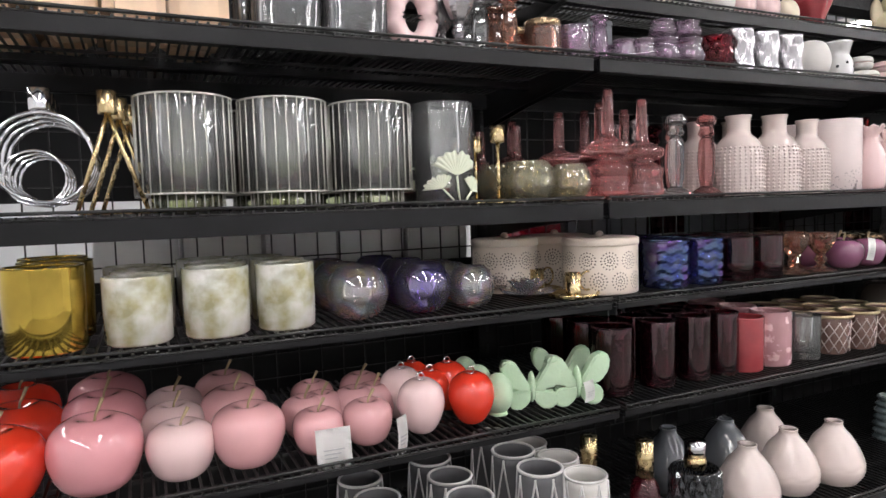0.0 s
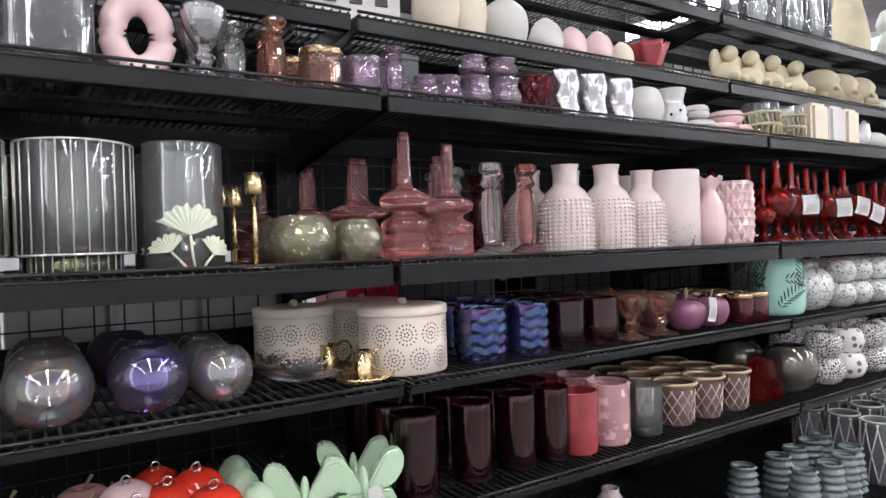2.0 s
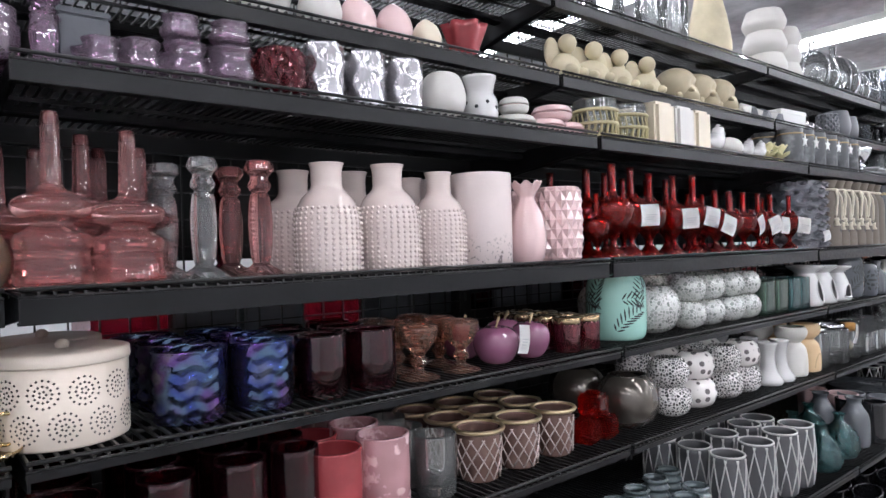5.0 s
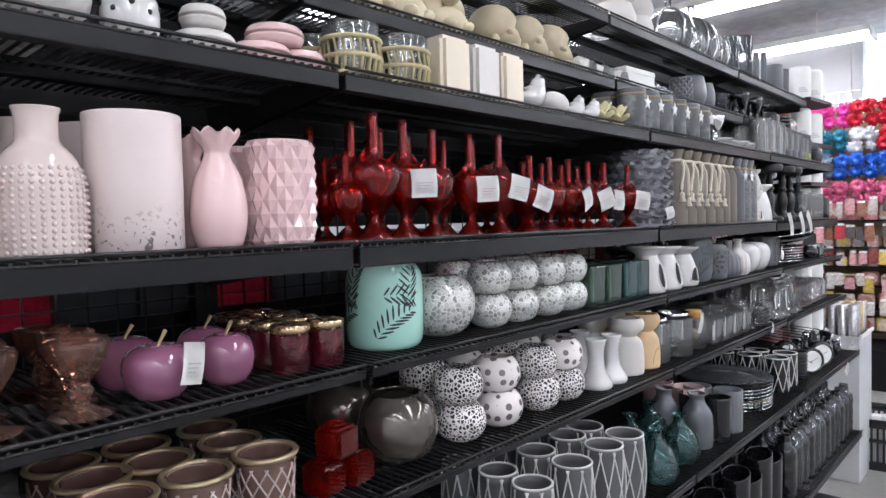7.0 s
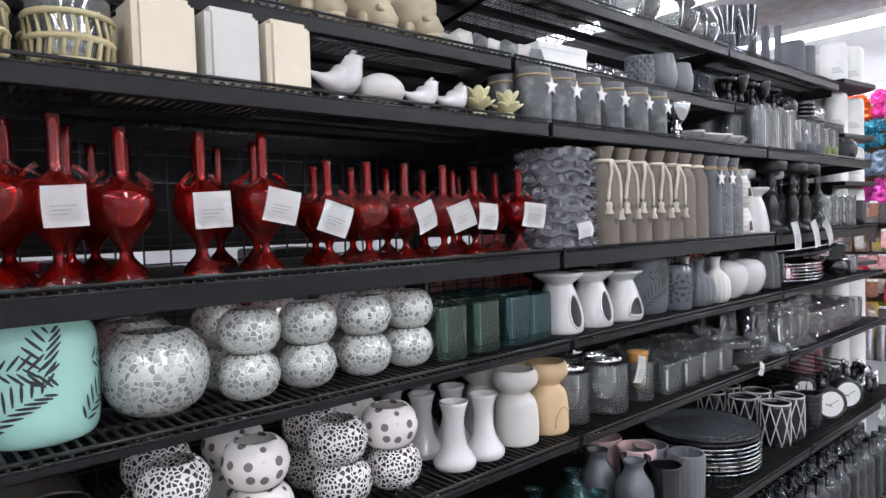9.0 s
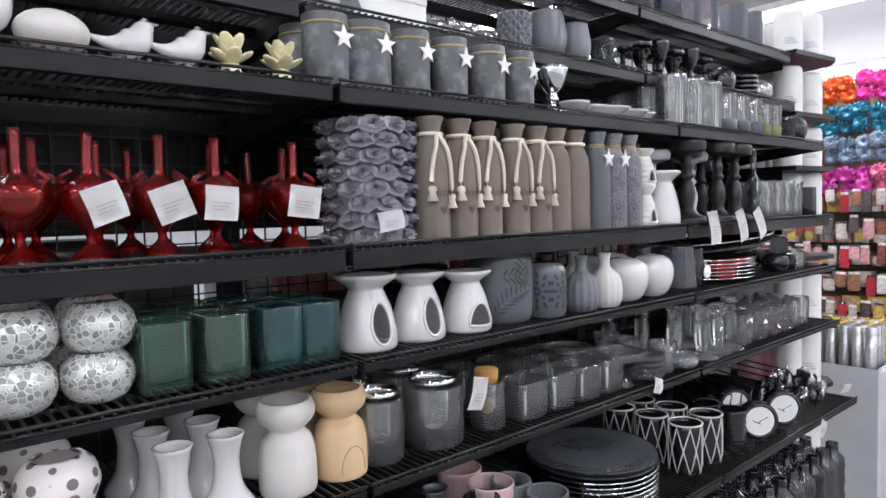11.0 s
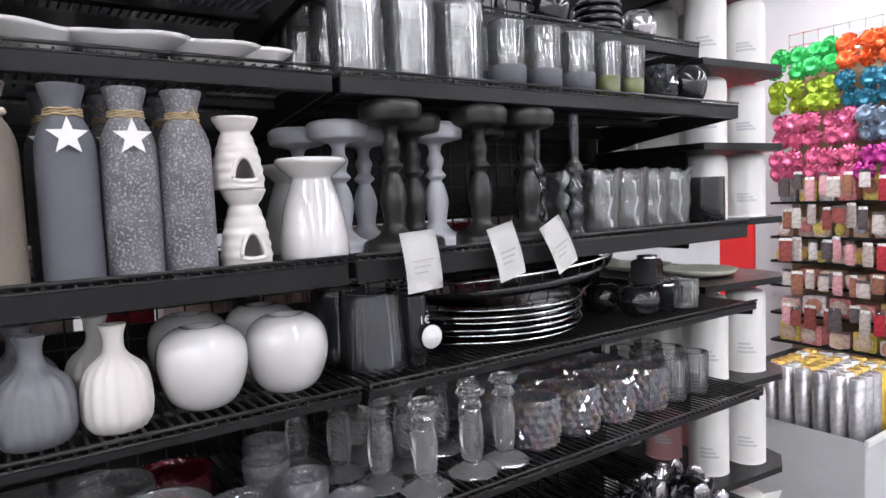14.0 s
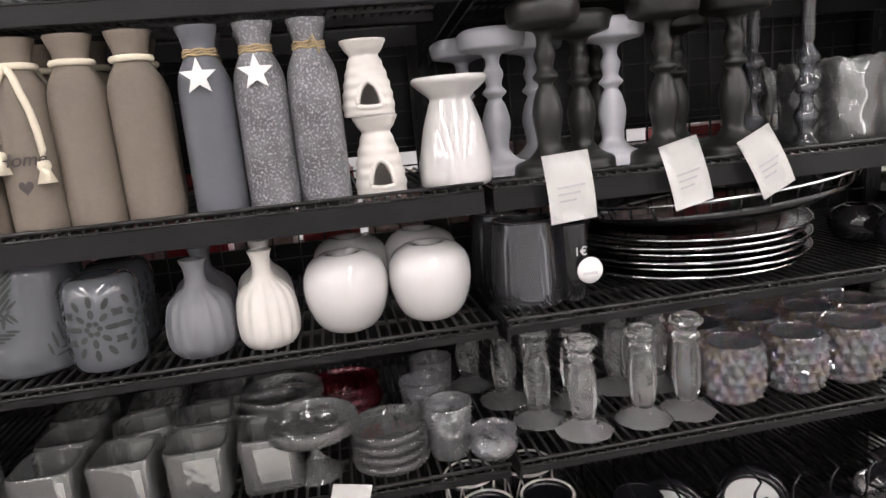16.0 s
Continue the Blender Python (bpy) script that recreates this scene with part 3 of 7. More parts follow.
def crate(x, y, z, sx, sy, h, rz=0):
    c = thing("plastic_crate", x, y, z, "black slatted plastic crate full of white packets", "crate", "", rz)
    for side in range(4):
        L, off = (sx, sy / 2) if side % 2 == 0 else (sy, sx / 2)
        m = Matrix.Rotation(side * math.pi / 2, 4, "Z")
        bm = bmesh.new()
        for zz, hh in ((0, 0.05), (h * 0.55, 0.02), (h - 0.05, 0.05)):
            box(L, 0.02, hh, 0.003, bm, (0, -off, zz))
        n = int(L / 0.03)
        for i in range(n + 1):
            box(0.012, 0.014, h - 0.04, 0, bm, (-L / 2 + 0.01 + (L - 0.02) * i / n, -off, 0.02))
        bmesh.ops.transform(bm, matrix=m, verts=bm.verts)
        part("side", bm, CER_BLACK, c)
        bm = box(0.12, 0.024, 0.03, 0.01, None, (0, -off, h - 0.045))
        bmesh.ops.transform(bm, matrix=m, verts=bm.verts)
        part("grip", bm, GREYBOX, c, "pale grip opening")
    part("bottom", box(sx, sy, 0.02, 0.003), CER_BLACK, c)
    return c


crate(5.12, -0.1, 0, 0.42, 0.5, 0.3, 8)
for i in range(4):
    for j in range(2):
        p = thing("packet", 4.99 + i * 0.085, -0.2 + j * 0.19, 0.022, "white paper packet stored in the crate", "packet", "packets in the crate", 8)
        part("wrap", box(0.07, 0.17, 0.24 - 0.02 * (i % 2), 0.006), PAPER, p)
        part("band", box(0.072, 0.05, 0.242 - 0.02 * (i % 2), 0.004), GREYBOX, p)
sg = thing("sign_stand", 5.75, -0.36, 0, "blue and white printed sign on a thin black pole", "sign")
part("pole", tube([(0.01, 0, 0.012), (0.01, 0, 0.78)], 0.01), BLACK, sg)
part("foot", lathe([(0, 0), (0.12, 0), (0.12, 0.01), (0.02, 0.014), (0, 0.014)]), BLACK, sg)
part("board", box(0.012, 0.5, 0.3, 0.004, None, (-0.008, -0.14, 0.5)), BLUEPANEL, sg)
part("white_field", box(0.004, 0.5, 0.13, 0.001, None, (-0.016, -0.14, 0.59)), PAPER, sg, "white printed band")
bm = bmesh.new()
for k in range(3):
    box(0.002, 0.08, 0.03, 0, bm, (-0.019, -0.02 - k * 0.11, 0.64))
part("print", bm, BLUEPANEL, sg)

# ---- gift wall: bows and packets on a grid, at right angles to the shelves ----
GX = 7.1
gw = thing("gift_rack", GX + 0.18, 0.2, 0, "black shelving rack for bows and ribbon", "rack")
part("base", box(0.55, 3.0, 0.36, 0.01, None, (-0.1, 0, 0)), BLACK, gw)
part("back_panel", box(0.03, 3.0, 2.2, 0.002, None, (0.2, 0, 0.3)), CARDBOARD, gw)
bm = bmesh.new()
for i in range(31):
    box(0.004, 0.004, 0.35, 0, bm, (0.14, -1.5 + i * 0.1, 2.3))
for k in range(5):
    box(0.004, 3.0, 0.004, 0, bm, (0.14, 0, 2.3 + k * 0.085))
tagged(part("top_grid", bm, SILVER, gw), kind="stuff")
for z in (0.46, 0.66, 0.86, 1.03, 1.2, 1.44):
    part("shelf", box(0.3, 3.0, 0.018, 0.003, None, (0.03, 0, z)), BLACK, gw)
rp = thing("red_display_wall", 6.96, 1.83, 0, "glossy red upright panel beside the gift rack", "panel")
part("panel", box(0.03, 0.26, 2.9, 0.004), REDPANEL, rp)
part("foot", box(0.2, 0.28, 0.03, 0.004), BLACK, rp)


def bow_mesh(seed):
    rr = random.Random(seed)
    bm = bmesh.new()
    knot = bm.verts.new((0, 0, 0))
    for layer, (n, L, tilt) in enumerate(((13, 0.072, 0.15), (12, 0.06, 0.6), (8, 0.042, 1.1))):
        for i in range(n):
            a = 2 * math.pi * (i + 0.5 * layer) / n + rr.uniform(-0.15, 0.15)
            w = 0.009
            prev = None
            for k in range(6):
                t = k / 5 * math.pi
                rad = L * (0.15 + 0.85 * math.sin(t))
                up = 0.02 * (1 - math.cos(t)) + rad * math.tan(tilt) * 0.5 + layer * 0.006
                cx, cy = rad * math.cos(a), rad * math.sin(a)
                px, py = -math.sin(a) * w, math.cos(a) * w
                pair = (bm.verts.new((-up, cx + px, cy + py)), bm.verts.new((-up, cx - px, cy - py)))
                if prev:
                    bm.faces.new((prev[0], prev[1], pair[1], pair[0])).smooth = True
                else:
                    bm.faces.new((knot, pair[0], pair[1]))
                prev = pair
    me = bpy.data.meshes.new("bow")
    bm.to_mesh(me)
    bm.free()
    return me


def foil(name, color):
    return surface(name, color, 0.22, 0.35, 0.2, 30, 0.1)


FOILS = {k: foil(k + "_ribbon_foil", c) for k, c in dict(orange=(0.85, 0.12, 0.02), pink=(0.85, 0.05, 0.35), red=(0.6, 0.01, 0.03), teal=(0.03, 0.2, 0.3), white=(0.8, 0.82, 0.85), slate=(0.2, 0.27, 0.36), blue=(0.02, 0.12, 0.6), turquoise=(0.05, 0.42, 0.5), rose=(0.75, 0.15, 0.3), magenta=(0.6, 0.05, 0.35), lime=(0.35, 0.5, 0.03), green=(0.05, 0.55, 0.12)).items()}
BOW_ROWS = [
    (2.4, ["red"] * 8 + ["red"] * 4 + ["pink"] * 3 + ["orange"] * 3 + ["green"] * 4),
    (2.17, ["rose"] * 4 + ["white"] * 4 + ["red"] * 2 + ["white"] * 2 + ["teal"] * 6 + ["lime"] * 4),
    (1.94, ["turquoise"] * 9 + ["blue"] * 4 + ["slate"] * 4 + ["rose"] * 5),
    (1.7, ["lime"] * 2 + ["slate"] * 3 + ["magenta"] * 3 + ["rose"] * 6 + ["magenta"] * 3 + ["rose"] * 5),
]
bows = {}
for k, z in enumerate(r[0] for r in BOW_ROWS):
    for i, col in enumerate(BOW_ROWS[k][1]):
        for j in range(2):
            key = (col, (i + j) % 3)
            if key not in bows:
                bows[key] = bow_mesh(key[1])
                bows[key].materials.append(FOILS[col])
            bw = new("gift_bow", bows[key])
            bw.matrix_basis = pose(GX + 0.1 + rng.uniform(-0.05, 0.03), -0.72 + i * 0.112 + rng.uniform(-0.015, 0.015), z + (j - 0.5) * 0.1 + rng.uniform(-0.012, 0.012), rng.uniform(0, 90), rng.uniform(-15, 15), rng.uniform(-15, 15))
            tagged(bw, f"shiny {col} foil ribbon bow hung on the gift rack", "gift bow", f"{col} bows")
PACK = [random_tint("beige_packets", [(0.5, 0.3, 0.2), (0.6, 0.45, 0.33), (0.7, 0.55, 0.45), (0.45, 0.2, 0.13), (0.62, 0.5, 0.42)], 0.3), random_tint("mixed_packets", [(0.75, 0.7, 0.68), (0.75, 0.3, 0.3), (0.7, 0.65, 0.6), (0.35, 0.35, 0.36), (0.8, 0.5, 0.5), (0.75, 0.6, 0.15)], 0.25)]
for z, n, hh, mi in ((1.458, 22, 0.19, 1), (1.218, 24, 0.13, 0), (1.048, 24, 0.12, 0), (0.878, 20, 0.12, 0), (0.678, 18, 0.14, 1), (0.478, 18, 0.14, 1)):
    for i in range(n):
        w = 2.9 / n
        b = thing("ribbon_packet", GX + 0.12 + rng.uniform(-0.03, 0.03), -1.25 + w * (i + 0.5), z, "small boxed ribbon spool in a clear and coloured wrap", "packet", "packets on the gift rack", rng.uniform(-14, 14))
        hhh = hh * rng.uniform(0.62, 1.0)
        part("box", box(0.12, w * rng.uniform(0.7, 0.94), hhh, 0.008), PACK[mi], b)
        part("spool", tube([(-0.067, 0, hhh * 0.5), (-0.075, 0, hhh * 0.5)], w * 0.33, 12), PACK[1 - mi], b)


HANGING = random_tint("hanging_packets", [(0.7, 0.66, 0.62), (0.5, 0.04, 0.06), (0.35, 0.16, 0.1), (0.75, 0.4, 0.42), (0.7, 0.5, 0.12), (0.3, 0.08, 0.07), (0.62, 0.55, 0.5), (0.12, 0.1, 0.1)], 0.25, 0.1)
for i in range(170):
    row, col = divmod(i, 34)
    hc, wc = rng.uniform(0.09, 0.15), rng.uniform(0.05, 0.085)
    b = thing("hanging_packet", GX - 0.03 + rng.uniform(-0.04, 0.03), -1.2 + col * 0.083 + rng.uniform(-0.02, 0.02), 1.62 - row * 0.22 + rng.uniform(-0.03, 0.03), "small ribbon packet hung from a wire hook", "packet", "hanging packets", rng.uniform(-20, 20))
    part("wrap", box(0.018, wc, hc, 0.005, None, (0, 0, -hc)), HANGING, b)
    part("hook", tube([(0.2, 0, 0.012), (-0.02, 0, 0.004), (-0.03, 0, 0.014)], 0.0022, 5), SILVER, b)
    part("header_card", box(0.004, wc * 0.9, 0.022, 0, None, (0, 0, -0.003)), PAPER if i % 3 else INK, b)


# ---- goods ----
def top(lv):
    return LEVELS[lv][0] - 0.006


def rows_back(ob, n, step, slip=0.012):
    """Stand n more of the same thing behind it."""
    out = [ob]
    base = ob.matrix_basis.copy()
    for k in range(n):
        y = base.translation.y + step * (k + 1)
        if y > BACK - step / 2 - 0.03:
            break
        out.append(copy_thing(ob, Matrix.Translation((rng.uniform(-slip, slip), step * (k + 1), 0)) @ base @ pose(0, 0, 0, 0, 0, rng.uniform(-20, 20))))
    return out


def apple(x, y, lv, w, mat, label, group, h=None, stem=True, rz=0, deep=1):
    r, h = w / 2, h or w * 0.86
    prof = rounded([(0, 0.004), (r * 0.45, 0), (r * 0.8, h * 0.16), (r, h * 0.52), (r * 0.9, h * 0.83), (r * 0.5, h * 0.99), (r * 0.2, h * 0.95), (0, h * 0.87)], 4)
    a = thing("ceramic_apple", x, y, top(lv), label, "ornament", group, rz)
    part("fruit", lathe(prof, 32, wave=lambda t, rr, z: (rr * (1 + 0.02 * math.cos(5 * t) * (z / h)), z)), mat, a)
    if stem:
        part("stem", tube([(0, 0, h * 0.86), (0.002, 0.001, h * 1.0), (0.012, 0.004, h * 1.22)], [0.0016, 0.0016, 0.0028], 7), TWINE, a, "thin dark stalk")
    return rows_back(a, deep, w * 1.03)


def glass_pot(name, x, y, lv, w, h, mat, label, cat, group="", ribs=None, taper=0.94, wall=0.004, deep=2, seg=28, wave=None, extra=None, base=0.006, rz=0, lift=0.0):
    r = w / 2
    g = thing(name, x, y, top(lv), label, cat, group, rz)
    prof = [(r * taper * 0.93, 0), (r * taper, 0.004), (r * (taper + 1) / 2, h * 0.5), (r * 0.99, h - 0.003), (r * 0.985, h)]
    if ribs or wave:
        prof = [(r * taper * 0.93, 0), (r * taper, 0.004)] + [(r * (taper + (1 - taper) * k / 16), 0.004 + (h - 0.008) * k / 16) for k in range(1, 16)] + [(r, h - 0.003), (r * 0.985, h)]
    if lift:
        prof = [(rr, lift + z * (h - lift) / h) for rr, z in prof]
    part("body", lathe(vessel(prof, wall, base + lift), seg, ribs, wave), mat, g)
    if extra:
        extra(g, r, h, prof)
    return rows_back(g, deep, w * 1.05)


def candlestick(x, y, lv, h, w, mat, label, group, knots, seg=20, deep=1, facet=False, ribs=None):
    """A turned candlestick; knots: (height share, radius share) from foot to cup."""
    c = thing("candlestick", x, y, top(lv), label, "candlestick", group, rng.uniform(0, 40))
    prof = rounded([(0, 0)] + [(rr * w / 2, zz * h) for zz, rr in knots] + [(knots[-1][1] * w / 2 * 0.7, h), (knots[-1][1] * w / 2 * 0.6, h * 0.93), (0, h * 0.93)], 3)
    part("shaft", lathe(prof, seg, ribs, smooth=not facet), mat, c)
    return rows_back(c, deep, w * 1.1)


# -- bay one, middle shelf: rings, triangles, striped hurricanes, leaf glass --
r = thing("ring_candle_holder", -0.85, 0.07, top(2), "silver wire ring candle holder on a flat bar", "candle holder", "ring holders")
for k in range(4):
    yy = k * 0.045
    c = [(0.058 * math.cos(a), yy, 0.076 + 0.058 * math.sin(a)) for a in [2 * math.pi * i / 28 for i in range(28)]]
    part("ring", tube(c, 0.003, 8, closed=True), SILVER, r)
    part("cup", lathe(vessel([(0.012, 0), (0.013, 0.002), (0.013, 0.028)], 0.002, 0.003), 16, at=(0, yy, 0.136)), SILVER, r)
    part("inner_ring", tube([(0.035 * math.cos(a) - 0.01, yy, 0.05 + 0.035 * math.sin(a)) for a in [2 * math.pi * i / 24 for i in range(24)]], 0.0022, 6, closed=True), SILVER, r)
part("base_bar", box(0.1, 0.18, 0.006, 0.002, None, (0, 0.07, 0)), SILVER, r)
for k in range(3):
    t = thing("triangle_candle_holder", -0.772 + 0.012 * k, 0.045 + 0.06 * k, top(2), "brass bar triangle candle holder with a cup on top", "candle holder", "triangle holders")
    for sx in (-1, 1):
        part("bar", tube([(sx * 0.042, 0, 0.004), (0, 0, 0.132)], 0.0034, 6), GOLD, t)
    part("foot_bar", tube([(-0.042, 0, 0.003), (0.042, 0, 0.003)], 0.003, 6), GOLD, t)
    part("cup", lathe(vessel([(0.011, 0), (0.012, 0.002), (0.012, 0.03)], 0.002, 0.003), 16, at=(0, 0, 0.13)), GOLD, t)


def cage(g, r, h, prof):
    for i in range(26):
        a = 2 * math.pi * i / 26
        c, s = math.cos(a), math.sin(a)
        part("wire", tube([((r + 0.002) * c, (r + 0.002) * s, h * 0.16), ((r + 0.002) * c, (r + 0.002) * s, h * 0.985)], 0.0011, 5), CAGEWIRE, g)
        part("foot_wire", tube([(r * 0.8 * c, r * 0.8 * s, 0.002), (r * 0.8 * c, r * 0.8 * s, h * 0.155)], 0.001, 5), CAGEWIRE, g)
    for z, q in ((0.16, r + 0.002), (0.985, r + 0.002), (0.02, r * 0.8)):
        part("hoop", tube([(q * math.cos(a), q * math.sin(a), h * z) for a in [2 * math.pi * i / 36 for i in range(36)]], 0.0016, 6, closed=True), CAGEWIRE, g)
    part("glass_foot", lathe([(0, 0.001), (r * 0.77, 0.001), (r * 0.78, h * 0.15), (0, h * 0.15)], 28), GLASSLIME, g, "lime-tinted glass foot")
    part("inner_glass", lathe(vessel([(r * 0.78, h * 0.17), (r * 0.82, h * 0.19), (r * 0.82, h * 0.9)], 0.003, h * 0.18), 28), HAZYGLASS, g)


CAGEWIRE = surface("silver_white_wire", (0.8, 0.79, 0.72), 0.22, 0.6, 0.1, 90, 0.05)
HURRICANE = dict(taper=1.0, extra=cage, deep=1, lift=0.026)
for x in (-0.677, -0.538, -0.4):
    glass_pot("hurricane_glass", x, 0.09, 2, 0.127, 0.162, GLASS, "large clear lime-tinted hurricane glass in a silvery wire cage", "candle glass", "caged hurricane glasses", **HURRICANE)


def leaf_fan(g, r, h, prof):
    """Ginkgo leaves of pleated enamel with a stem, set on the front of the glass."""
    def on_glass(px, pz, out):
        return (px, -math.sqrt(max(1e-6, (r + 0.002) ** 2 - px * px)) - out, pz)
    for cx, cz, R, lean in ((-0.004, 0.045, 0.042, 0.05), (0.024, 0.02, 0.026, 0.5), (-0.026, 0.025, 0.024, -0.5)):
        bm = bmesh.new()
        n, rows = 22, []
        for i in range(n + 1):
            a = lean + (i / n - 0.5) * 2.3
            edge = R * (0.94 + 0.06 * math.cos(i * 1.9)) * (0.84 if i == n // 2 else 1)
            rows.append([bm.verts.new(on_glass(cx + q * edge * math.sin(a), cz + q * edge * math.cos(a), 0.003 + 0.0016 * (i % 2) * q)) for q in (0.06, 0.4, 0.7, 1.0)])
        for p, q in zip(rows, rows[1:]):
            for k in range(3):
                bm.faces.new((p[k], q[k], q[k + 1], p[k + 1]))
        part("leaf", bm, LEAFWHITE, g, "pale green-white pleated leaf")
        part("leaf_stem", tube([on_glass(cx, cz, 0.003), on_glass(cx * 0.6, cz * 0.5, 0.003), on_glass(cx * 0.4 + 0.002, 0.004, 0.003)], 0.0017, 6), LEAFWHITE, g)


LEAFWHITE = surface("pale_leaf_enamel", (0.68, 0.72, 0.56), 0.4, 0, 0.1, 90, 0.1)
glass_pot("leaf_glass", -0.277, 0.075, 2, 0.1, 0.165, GLASS, "tall clear cylinder glass with a pale fan leaf ornament", "vase", taper=1.0, extra=leaf_fan, deep=1)
for x, y, h in ((-0.194, 0.04, 0.128), (-0.205, 0.1, 0.115), (-0.208, 0.16, 0.12), (-0.215, 0.22, 0.112)):
    s = thing("pin_candle_holder", x, y, top(2), "slim brass stick candle holder with a small cup", "candle holder", "pin holders")
    part("stem", tube([(0, 0, 0.002), (0, 0, h - 0.028)], 0.0032, 8), GOLD, s)
    part("cup", lathe(vessel([(0.011, 0), (0.012, 0.002), (0.0125, 0.028)], 0.002, 0.003), 16, at=(0, 0, h - 0.028)), GOLD, s)
    part("foot", lathe([(0, 0), (0.03, 0), (0.03, 0.002), (0.004, 0.005), (0, 0.005)], 24), GOLD, s)


def bowl(name, x, y, lv, w, h, mat, label, group="", mouth=0.62, deep=2, z=0.0, wall=0.004, seg=28):
    r = w / 2
    prof = rounded([(r * 0.45, 0), (r * 0.8, h * 0.14), (r, h * 0.47), (r * 0.9, h * 0.8), (r * mouth, h)], 4)
    b = thing(name, x, y, top(lv) + z, label, "bowl", group, rng.uniform(0, 90))
    part("bowl", lathe(vessel(prof, wall, 0.005), seg), mat, b)
    return rows_back(b, deep, w * 1.02) if deep else [b]


bowl("nugget_bowl", -0.115, 0.075, 2, 0.1, 0.072, NUGGET, "pebbled champagne glass tealight bowl", "nugget bowls", 0.7, 1)
bowl("nugget_bowl", -0.03, 0.065, 2, 0.075, 0.066, NUGGET, "pebbled clear glass tealight bowl", "nugget bowls", 0.7, 1)

# -- bay two, middle shelf: rose glass, bottles --
PAGODA = [(0, 0.55), (0.03, 1.0), (0.1, 1.0), (0.2, 0.95), (0.3, 1.0), (0.37, 0.5), (0.42, 0.95), (0.5, 1.0), (0.56, 0.45), (0.62, 0.28), (0.95, 0.24)]
for x, y, h in ((0.045, 0.05, 0.2), (0.125, 0.05, 0.185), (0.09, 0.13, 0.19), (0.0, 0.14, 0.17), (0.16, 0.14, 0.18), (0.05, 0.21, 0.18), (-0.06, 0.2, 0.15), (-0.13, 0.22, 0.14), (0.13, 0.23, 0.19), (-0.02, 0.28, 0.17)):
    candlestick(x, y, 2, h, 0.078, SOLIDPINK, "stacked rose glass candlestick with a slender neck", "rose glass candlesticks", PAGODA, 24, 0)
CLASSIC = [(0, 0.9), (0.02, 1.0), (0.08, 0.7), (0.13, 0.35), (0.2, 0.42), (0.45, 0.5), (0.68, 0.42), (0.73, 0.3), (0.78, 0.48), (0.86, 0.35), (0.93, 0.6)]
for x, y, m in ((0.215, 0.055, SOLIDGLASS), (0.19, 0.13, SOLIDGLASS), (0.29, 0.05, SOLIDPINK), (0.28, 0.13, SOLIDPINK), (0.2, 0.21, SOLIDGLASS), (0.3, 0.21, PLUM)):
    candlestick(x, y, 2, 0.16, 0.068, m, "fluted pressed glass candlestick" if m is SOLIDGLASS else "rose pressed glass candlestick", "pressed glass candlesticks", CLASSIC, 16, 0, True)


def hobnail_bottle(x, y, w, h, deep=1):
    r = w / 2
    b = thing("hobnail_bottle", x, y, top(2), "pearl pink ceramic bottle vase with rows of raised dots", "vase", "hobnail bottles", rng.uniform(0, 10))
    prof = rounded([(r * 0.93, 0), (r * 0.98, 0.006), (r, h * 0.3), (r * 0.98, h * 0.52), (r * 0.78, h * 0.68), (r * 0.5, h * 0.77), (r * 0.47, h * 0.86), (r * 0.48, h * 0.95), (r * 0.54, h)], 3)
    part("body", lathe(vessel(prof, 0.004, 0.006), 32), CER_PINKISH, b)
    nub = bmesh.new()
    for k in range(13):
        z = h * (0.05 + 0.045 * k)
        rr = radius_at(prof, z)
        for i in range(30):
            a = 2 * math.pi * i / 30
            bmesh.ops.create_icosphere(nub, subdivisions=1, radius=0.0031, matrix=Matrix.Translation((rr * math.cos(a), rr * math.sin(a), z)))
    for f in nub.faces:
        f.smooth = True
    tagged(part("raised_dot", nub, CER_PINKISH, b), kind="stuff")
    rows_back(b, deep, w * 1.05)


for x, w, h in ((0.406, 0.1, 0.166), (0.516, 0.102, 0.17), (0.62, 0.09, 0.163)):
    hobnail_bottle(x, 0.073, w, h)
glass_pot("cylinder_vase", 0.722, 0.076, 2, 0.11, 0.165, SPECKLE, "matt pale pink cylinder vase with fine specks at its foot", "vase", "cylinder vases", taper=0.98, deep=1)
v = thing("frill_vase", 0.818, 0.056, top(2), "glossy pale pink vase with a frilled rim", "vase", "frill vases")
prof = rounded([(0.022, 0), (0.03, 0.01), (0.036, 0.045), (0.03, 0.09), (0.017, 0.118), (0.017, 0.13), (0.03, 0.152)], 4)
part("body", lathe(vessel(prof, 0.003, 0.006), 40, wave=lambda a, rr, z: (rr * (1 + 0.03 * math.cos(10 * a) * (z / 0.15)), z + (0.004 * math.cos(8 * a) if z > 0.14 else 0))), CER_PINK, v)
rows_back(v, 1, 0.08)


